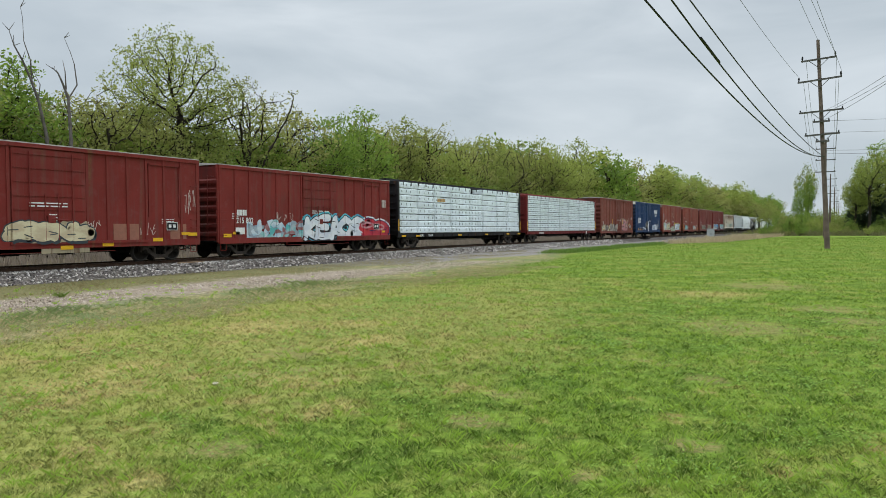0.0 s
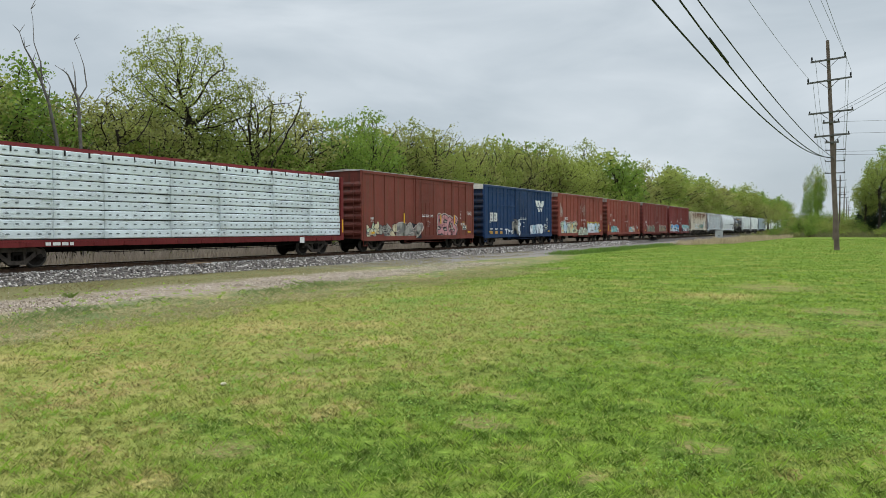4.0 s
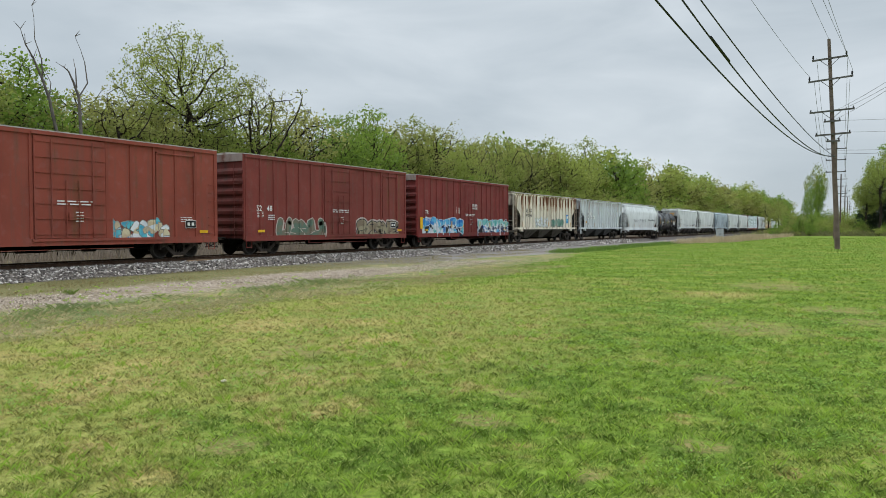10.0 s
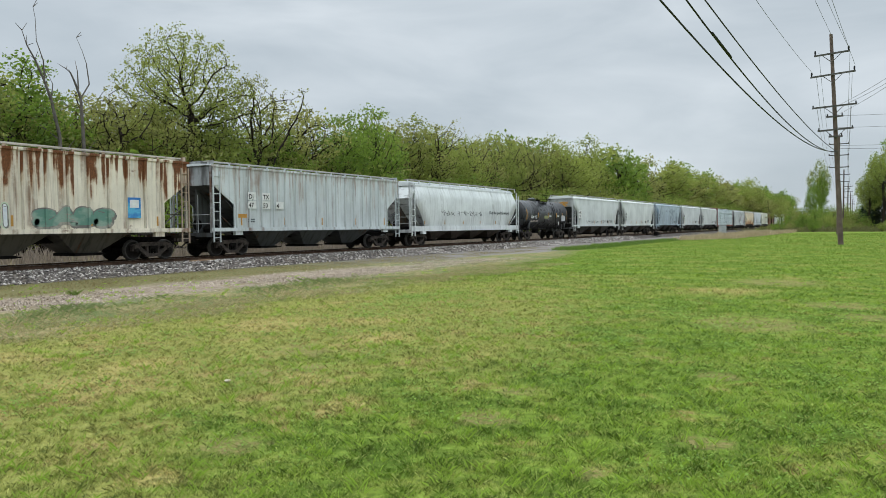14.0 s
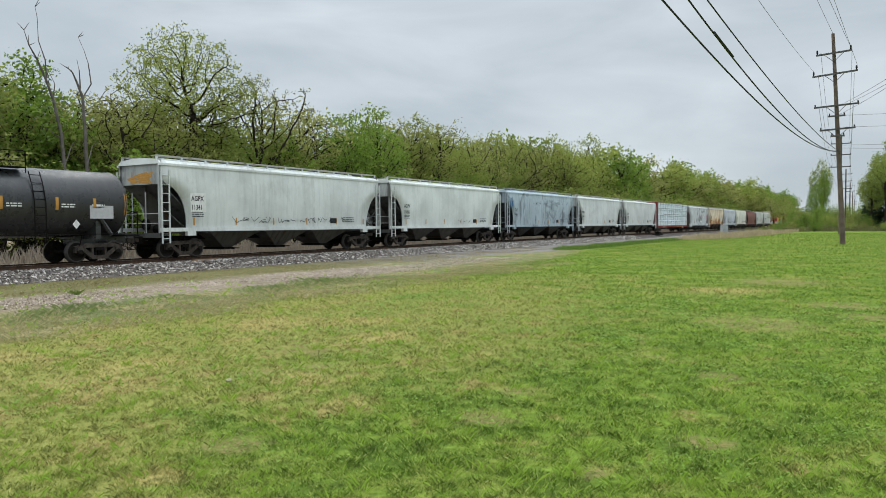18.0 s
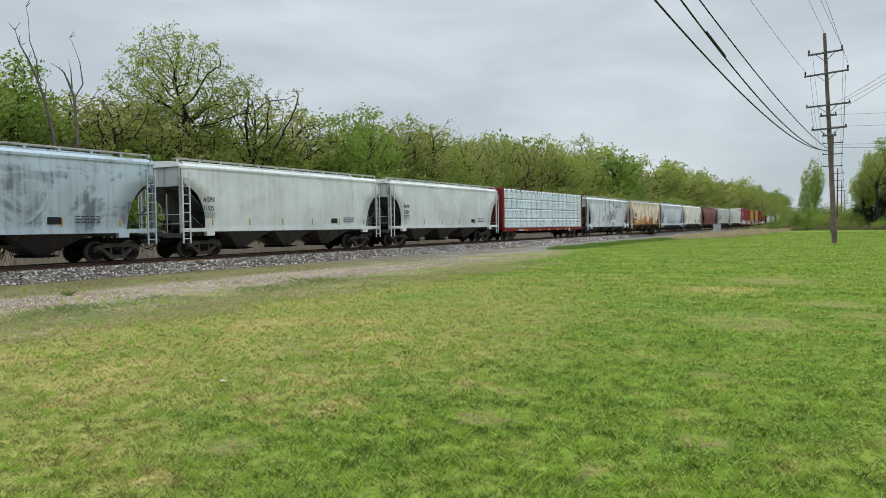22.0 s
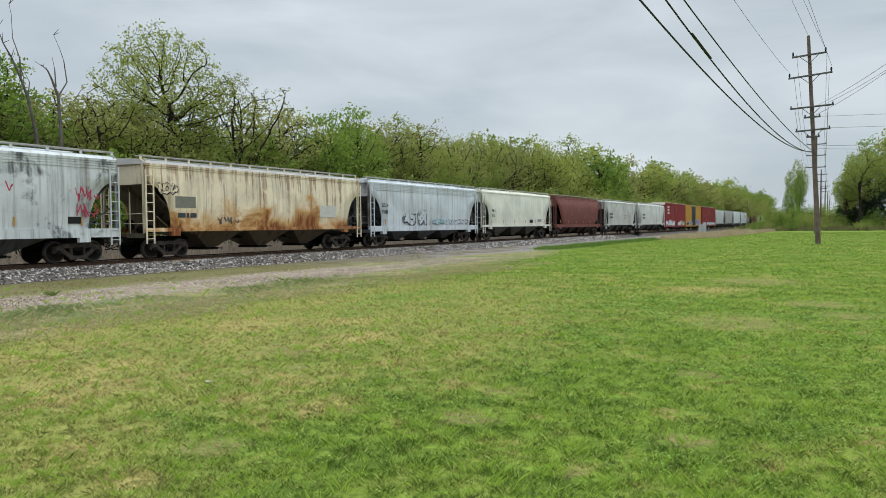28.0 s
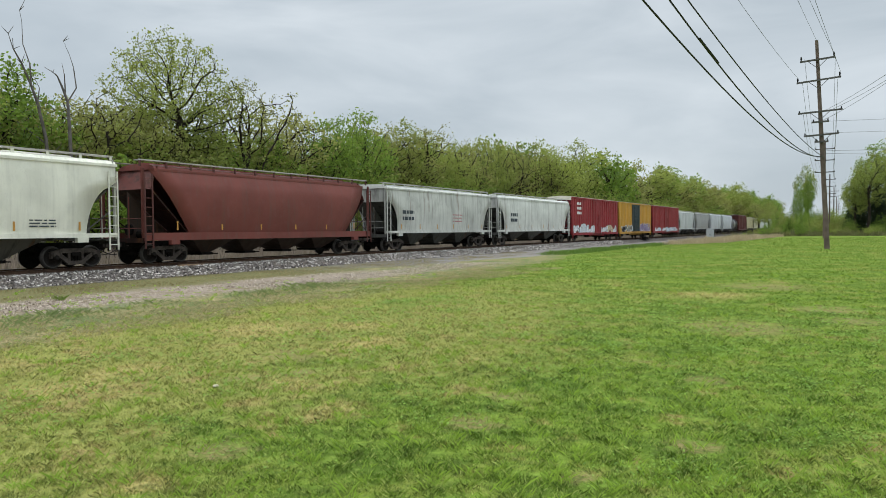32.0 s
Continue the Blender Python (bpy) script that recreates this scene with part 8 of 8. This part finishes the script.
def build_grass():
    rng = np.random.default_rng(21)
    n = 620000
    r = 3.2 * np.exp(rng.random(n) * np.log(125 / 3.2))
    a = np.radians(rng.uniform(-9, 68, n))
    x, y = -np.sin(a) * r, np.cos(a) * r
    fine = np.array([noise.noise((p * 6.0, q * 6.0, 4.0)) for p, q in zip(x, y)])
    patch = np.array([noise.noise((p * 1.1, q * 1.1, 9.0)) for p, q in zip(x[::4], y[::4])]).repeat(4)
    worn = np.zeros(len(x), bool)
    for sx, sy, sr in SOIL:
        worn |= (np.hypot(x - sx, y - sy) < sr * (0.85 + fine)) & (rng.random(len(x)) < 0.88)
    keep = (x > -11.8 - 0.07 * y - 0.12 * np.clip(y - 36, 0, 30) + 2.2 * patch) & (x > -19.0) & (fine > -0.55) & ~worn
    x, y, r, patch, fine = x[keep], y[keep], r[keep], patch[keep], fine[keep]
    h = rng.uniform(0.010, 0.030, len(x)) * np.clip(1 + 1.3 * fine + 0.7 * patch, 0.35, 2.6) * (1 + r / 45)
    w = rng.uniform(0.0013, 0.0030, len(x)) * np.interp(r, [3, 8, 20, 60, 125], [1.35, 2.1, 3.9, 8.0, 14.0])
    me = quads_mesh("grass", blades(rng, x, y, lawn_z(x, y), h, w, rng.uniform(0.2, 1.1, len(x))), grass_material())
    tagged(data_ob("grass", me, None), "short mown spring grass with yellowed patches", "grass", kind="stuff")
    # taller tufts standing out of the lawn
    tn = 1700
    tr = 3.2 * np.exp(rng.random(tn) * np.log(30 / 3.2))
    ta = np.radians(rng.uniform(-12, 62, tn))
    k = np.repeat(np.arange(tn), 14)
    x, y = (-np.sin(ta) * tr)[k] + rng.normal(0, 0.035, len(k)), (np.cos(ta) * tr)[k] + rng.normal(0, 0.035, len(k))
    h = rng.uniform(0.03, 0.085, len(k)) * rng.uniform(0.6, 1.2, tn)[k]
    w = rng.uniform(0.0014, 0.003, len(k)) * (0.7 + tr[k] / 8)
    me = quads_mesh("grass_tufts", blades(rng, x, y, lawn_z(x, y), h, w, rng.uniform(0.3, 1.0, len(k))), leaf_material("tuft_blades", (0.13, 0.24, 0.025), (0.36, 0.50, 0.07), (0.20, 0.32, 0.04)))
    tagged(data_ob("grass_tufts", me, None), "longer bright green tufts in the mown lawn", "grass", kind="stuff")
    # clover and broad-leaved weeds in patches
    m = 30000
    cx, cy = rng.uniform(-9, 9, 420), rng.uniform(3.5, 16, 420)
    k = rng.integers(0, 420, m)
    x, y = cx[k] + rng.normal(0, 0.22, m), cy[k] + rng.normal(0, 0.22, m)
    s = rng.uniform(0.006, 0.013, m) * (0.8 + np.hypot(x, y) / 12)
    a = rng.random(m) * 6.283
    z = lawn_z(x, y) + rng.uniform(0.02, 0.06, m)
    u = np.stack([np.cos(a) * s, np.sin(a) * s, rng.uniform(-0.4, 0.6, m) * s], 1)
    v = np.stack([-np.sin(a) * s, np.cos(a) * s, rng.uniform(-0.4, 0.4, m) * s], 1) * 0.8
    p = np.stack([x, y, z], 1)
    me = quads_mesh("clover", np.stack([p - u, p + v, p + u, p - v], 1), leaf_material("clover_leaves", (0.11, 0.20, 0.026), (0.22, 0.35, 0.06), (0.15, 0.26, 0.036)))
    tagged(data_ob("clover", me, None), "low clover and broad-leaved weeds in the lawn", "weeds", kind="stuff")

    def stand(name, label, x0, x1, y0, y1, n, h0, h1, w, cols, lean=0.35, slope=0.0, rough=0.5):
        yy = rng.uniform(y0, y1, n)
        xx = rng.uniform(x0, x1, n) + slope * (yy - y0)
        clump = np.array([noise.noise((p * 0.45, q * 0.45, 2.0)) for p, q in zip(xx, yy)])
        hh = rng.uniform(h0, h1, n) * np.clip(1 + rough * clump, 0.25, 2.0)
        zz = np.array([ground_z(p, q) for p, q in zip(xx, yy)]) - 0.02
        ok = clump > -0.28
        me = quads_mesh(name, blades(rng, xx[ok], yy[ok], zz[ok], hh[ok], w * rng.uniform(0.6, 1.4, ok.sum()), lean * rng.uniform(0.3, 1.6, ok.sum())), leaf_material(name + "_blades", *cols))
        tagged(data_ob(name, me, None), label, "grass", kind="stuff")

    tan = ((0.38, 0.29, 0.18), (0.54, 0.43, 0.29), (0.32, 0.25, 0.15))
    stand("dry_grass", "tall dry tan grass beside the railway", -19.5, -12.0, 86, 142, 14000, 0.12, 0.6, 0.014, tan, 0.4, 0.035, 1.1)
    stand("dry_reeds", "dull brown reeds beyond the track", -39, -34.6, 6, 190, 20000, 0.55, 1.1, 0.022, ((0.24, 0.195, 0.155), (0.36, 0.305, 0.25), (0.22, 0.18, 0.145)), 0.2)
    stand("tall_weeds", "lush green weeds at the gravel's edge", -20.8, -18.2, 52, 86, 7000, 0.04, 0.38, 0.012, ((0.10, 0.18, 0.03), (0.17, 0.27, 0.045), (0.08, 0.15, 0.03)), 0.5)
    stand("verge_weeds", "ragged weeds between lawn and gravel", -15.2, -10.6, 3, 30, 26000, 0.025, 0.085, 0.006, ((0.20, 0.20, 0.07), (0.48, 0.40, 0.22), (0.20, 0.18, 0.08)), 0.9)
    stand("ballast_weeds", "thin yellow-green grass beside the ballast", -26.2, -21.6, 6, 60, 17000, 0.03, 0.10, 0.008, ((0.22, 0.21, 0.08), (0.36, 0.29, 0.14), (0.17, 0.16, 0.065)), 0.8)
    stand("verge_clover", "dark green weeds creeping over the gravel's edge", -15.9, -13.2, 6, 22, 2600, 0.03, 0.12, 0.008, ((0.13, 0.18, 0.06), (0.24, 0.29, 0.10), (0.12, 0.16, 0.06)), 1.0, -0.03, 1.8)
    stand("path_tuft", "small green weed tuft on the gravel track", -20.42, -20.20, 13.28, 13.50, 70, 0.08, 0.2, 0.008, ((0.11, 0.17, 0.03), (0.20, 0.26, 0.06), (0.10, 0.15, 0.03)), 0.7)
    stand("brush_grass", "rough olive grass before the far brush", -20, 45, 143, 168, 15000, 0.15, 0.9, 0.024, ((0.12, 0.14, 0.045), (0.26, 0.22, 0.11), (0.10, 0.13, 0.04)), 0.45, 0.0, 1.2)


build_grass()


# ---- poles and wires ----
WOOD_POLE = plain("weathered_pole_wood", (0.135, 0.102, 0.084), 0.9, 0, 0.35, 2.0)
ARM_WOOD = plain("grey_arm_wood", (0.10, 0.095, 0.09), 0.85, 0, 0.3, 4)
WIRE = plain("black_cable", (0.015, 0.016, 0.018), 0.6, 0, 0.2, 4)
THIN_WIRE = plain("grey_wire", (0.09, 0.095, 0.10), 0.5, 0, 0.2, 4)


def utility_pole(x, y, height, lean, arms, label, thick=0.19):
    pole = tagged(new("utility_pole"), label, "utility pole", "utility poles along the lawn")
    pole.matrix_basis = pose(x, y, 0)
    bm = bmesh.new()
    n, sides = 6, 12
    rows = []
    for k in range(n + 1):
        a = k / n
        r = thick * (1 - 0.42 * a)
        rows.append([bm.verts.new((lean * a + r * cos(2 * pi * i / sides), r * sin(2 * pi * i / sides), height * a - (0.3 if k == 0 else 0))) for i in range(sides)])
    for a, b in zip(rows, rows[1:]):
        for i in range(sides):
            bm.faces.new((a[i], a[(i + 1) % sides], b[(i + 1) % sides], b[i]))
    bm.faces.new(rows[-1])
    bm.faces.new(rows[0][::-1])
    part("shaft", bm, WOOD_POLE, pole, smooth=False)
    for z, x0, x1, tilt, brace in arms:
        px = lean * z / height
        bm = bmesh.new()
        vs = []
        for xx, zz in ((x0, z - tilt), (x1, z + tilt)):
            for dy, dz in ((-0.17, -0.06), (-0.27, -0.06), (-0.27, 0.06), (-0.17, 0.06)):
                vs.append(bm.verts.new((px + xx, dy, zz + dz)))
        for q in ((0, 1, 2, 3), (7, 6, 5, 4), (0, 4, 5, 1), (1, 5, 6, 2), (2, 6, 7, 3), (3, 7, 4, 0)):
            bm.faces.new([vs[i] for i in q])
        bmesh.ops.recalc_face_normals(bm, faces=bm.faces)
        arm = part("crossarm", bm, ARM_WOOD, pole)
        if brace:
            for sx in (-1, 1):
                bm = bmesh.new()
                rod(bm, (px + sx * 0.62, -0.22, z - 0.05 + sx * tilt * 0.5), (px, -0.2, z - 0.62), 0.022, 6)
                part("brace", bm, ARM_WOOD, arm)
        for xx in (x0 + 0.08, x1 - 0.08) + ((0.5,) if brace == 2 else ()):
            bm = bmesh.new()
            zz = z + tilt * (2 * (xx - x0) / (x1 - x0) - 1)
            rod(bm, (px + xx, -0.22, zz + 0.06), (px + xx, -0.22, zz + 0.16), 0.045, 8)
            rod(bm, (px + xx, -0.22, zz + 0.16), (px + xx, -0.22, zz + (0.36 if tilt > 0.06 else 0.2)), 0.07 if tilt > 0.06 else 0.04, 8, 0.05)
            part("insulator", bm, BLACK, arm)
    return pole


def wire(name, pts, r, material, label):
    """A round wire along the given points."""
    pts = [Vector(p) for p in pts]
    verts, faces, n = [], [], 6
    for k, p in enumerate(pts):
        q = (pts[min(k + 1, len(pts) - 1)] - pts[max(k - 1, 0)]).to_track_quat("Z", "Y")
        verts += [tuple(p + q @ Vector((r * cos(2 * pi * i / n), r * sin(2 * pi * i / n), 0))) for i in range(n)]
    for k in range(len(pts) - 1):
        faces += [(k * n + i, k * n + (i + 1) % n, (k + 1) * n + (i + 1) % n, (k + 1) * n + i) for i in range(n)]
    faces += [tuple(range(n - 1, -1, -1)), tuple(range(len(verts) - n, len(verts)))]
    me = bpy.data.meshes.new(name)
    me.from_pydata(verts, [], faces)
    me.update()
    return tagged(data_ob(name, me, material), label, "wire", "overhead wires")


def span(a, b, sag, n=24):
    a, b = Vector(a), Vector(b)
    return [tuple(a.lerp(b, k / n) - Vector((0, 0, 4 * sag * (k / n) * (1 - k / n)))) for k in range(n + 1)]


def build_poles():
    P = (-1.45, 60.8)
    arms = [(13.85, -1.15, 1.15, 0.07, 1), (12.35, -1.45, 1.45, 0.10, 1), (10.05, -1.45, 1.45, 0.06, 1), (9.3, -0.55, 0.55, 0.01, 0), (8.35, -1.15, 1.15, 0.045, 1), (7.85, -0.45, 0.45, 0, 0)]
    utility_pole(*P, 15.3, -0.72, arms, "leaning brown utility pole with four grey crossarms on the lawn", 0.19)
    far = [(-3.05, 112, 13.2), (-3.9, 180, 13.0), (-4.1, 240, 13.0), (-4.6, 320, 13.0), (-5.2, 420, 13)]
    for x, y, h in far:
        utility_pole(x, y, h, 0.1, [(h - 1.1, -1.2, 1.2, 0, 0), (h - 2.6, -1.2, 1.2, 0, 0), (h - 4.2, -1.2, 1.2, 0, 0)], "distant brown utility pole with crossarms", 0.19)
    near = (-4.9, -10.0)
    utility_pole(*near, 14.5, 0.0, [(13.4, -1.15, 1.15, 0, 1), (12.0, -1.4, 1.4, 0, 1), (10.0, -1.4, 1.4, 0, 1)], "brown utility pole with crossarms behind the lawn", 0.21)
    utility_pole(9.5, 2.0, 10.5, 0.0, [(9.6, -1.1, 1.1, 0, 1)], "short service pole at the lawn's side", 0.17)
    # three thick cables: height as a quadratic of the way along
    for k, (z0, v, q, dx) in enumerate(((5.58, 35.0, 0.00185, 0.0), (5.80, 39.5, 0.00205, 0.03), (6.46, 46.0, 0.00105, 0.06))):
        pts = []
        for i in range(37):
            y = 60.6 - i * (70.6 / 36)
            pts.append((-1.72 + dx + (-4.85 + 1.72) * (60.6 - y) / 70.6, y, z0 + q * (y - v) ** 2))
        wire("telephone_cable", pts, 0.023 if k < 2 else 0.020, WIRE, "thick black telephone cable hanging from the pole")
    bm = bmesh.new()
    rod(bm, (-3.34, 22.6, 6.385), (-3.45, 20.2, 6.564), 0.029, 8)
    tagged(part("splice_case", bm, WIRE), "black splice sleeve on the cable", "cable sleeve")
    # thin conductors to the pole behind
    for a, b, sag in (((-3.4, 60.6, 12.65), (-5.9, -10, 12.35), 1.0), ((-1.05, 60.6, 14.2), (-4.6, -10, 13.7), 0.6), ((-0.62, 60.6, 12.85), (-3.6, -10, 12.35), 0.2), ((-2.1, 60.6, 15.1), (-4.9, -10, 14.4), 0.6)):
        wire("power_line", span(a, b, sag), 0.011, THIN_WIRE, "thin grey power line strung between poles")
    # lines on to the next poles
    prev = (P[0] - 0.5, P[1], 12.3, 14.0, 10.0)
    for x, y, h in far:
        nxt = (x, y, h - 2.5, h - 1.0, h - 4.1)
        for dx, i in ((-1.15, 2), (1.15, 2), (-1.0, 3), (1.0, 3), (-1.1, 4), (1.1, 4)):
            wire("power_line", span((prev[0] + dx, prev[1], prev[i]), (nxt[0] + dx, nxt[1], nxt[i]), 0.9, 12), 0.012, THIN_WIRE, "thin grey power line strung between poles")
        prev = nxt
    # services off to the side
    for z, dx in ((10.2, 0.9), (10.1, 0.3), (9.4, 0.2)):
        wire("service_line", span((P[0] + dx - 0.5, 60.7, z), (9.5 + dx - 0.6, 2.0, 9.7), 0.9), 0.011, THIN_WIRE, "thin grey service line sagging to a side pole")
    for z, z2, sag in ((9.35, 9.6, 0.4), (8.5, 9.0, 0.5), (7.2, 8.0, 0.6), (7.0, 7.4, 0.9)):
        wire("service_line", span((P[0] - 0.3, 60.8, z), (46.0, 66.0, z2), sag), 0.011, THIN_WIRE, "thin grey service line running off over the lawn")
    utility_pole(46.0, 66.0, 11.0, 0.0, [(9.7, -0.8, 0.8, 0, 1)], "plain service pole at the lawn's edge", 0.17)


build_poles()


# ---- trackside cabinet and small things ----
def build_cabinet():
    cab = tagged(new("relay_cabinet"), "plain grey steel relay cabinet beside the railway", "cabinet")
    cab.matrix_basis = pose(-17.7, 112.0, ground_z(-17.7, 112.0), 0, 0, 8)
    steel = plain("grey_cabinet_steel", (0.36, 0.375, 0.39), 0.5, 0.0, 0.12, 2)
    bm = bmesh.new()
    box(bm, -0.52, 0.52, -0.42, 0.42, 0.1, 1.62, 0.03)
    part("body", bm, steel, cab)
    bm = bmesh.new()
    box(bm, -0.58, 0.58, -0.48, 0.48, 1.621, 1.69, 0.02)
    part("lid", bm, steel, cab)
    for sx in (-1, 1):
        bm = bmesh.new()
        box(bm, sx * 0.25 - 0.225, sx * 0.25 + 0.225, -0.445, -0.421, 0.2, 1.52, 0.008)
        d = part("door", bm, steel, cab)
        bm = bmesh.new()
        rod(bm, (sx * 0.07, -0.47, 0.8), (sx * 0.07, -0.47, 1.0), 0.02, 6)
        part("handle", bm, STEEL_DARK, d)
    bm = bmesh.new()
    box(bm, -0.7, 0.7, -0.5, 0.5, -0.15, 0.099)
    part("plinth", bm, plain("concrete", (0.35, 0.34, 0.32), 0.9), cab)
    sw = tagged(new("switch_machine"), "low black switch machine on the ballast shoulder", "switch machine")
    sw.matrix_basis = pose(-27.1, 112, 0.02)
    for nm, dims_ in (("housing", (-0.3, 0.3, -0.6, 0.6, 0.05, 0.42)), ("base", (-0.7, 0.45, -1.1, 1.1, -0.05, 0.05)), ("motor_cover", (-0.2, 0.2, 0.62, 1.05, 0.06, 0.36))):
        bm = bmesh.new()
        box(bm, *dims_, 0.02)
        part(nm, bm, STEEL_DARK, sw)
    bm = bmesh.new()
    rod(bm, (-0.6, 0.2, 0.1), (-1.7, 0.2, 0.1), 0.03, 6)
    part("throw_rod", bm, STEEL_DARK, sw)
    # a pale stone and a lost wrapper in the grass
    bm = bmesh.new()
    bmesh.ops.create_icosphere(bm, subdivisions=2, radius=0.032)
    for v in bm.verts:
        v.co *= 1 + 0.2 * noise.noise(v.co * 30)
        v.co.z *= 0.45
    tagged(part("stone", bm, plain("pale_stone", (0.50, 0.44, 0.34), 0.9), m=pose(-5.78, 5.51, 0.012)), "small pale stone lying in the lawn", "stone")


build_cabinet()

# ---- what moves ----
def motions():
    for car, y0 in TRAIN:
        walk(car, [(t, pose(TRACK_X, y0 - travel(t), RAIL_Z)) for t in range(0, 33, 2)])
    # wheels roll without slipping; all wheelsets turn alike
    times = [k / FPS for k in range(32 * FPS + 1)]
    walk(WHEELSETS[0], [(t, pose(0, 0, 0, math.degrees(travel(t) / WHEEL_R) % 360)) for t in times])
    lead = WHEELSETS[0].animation_data
    for ws in WHEELSETS[1:]:
        ws.rotation_mode = "QUATERNION"
        ad = ws.animation_data_create()
        ad.action = lead.action
        ad.action_slot = lead.action_slot


motions()
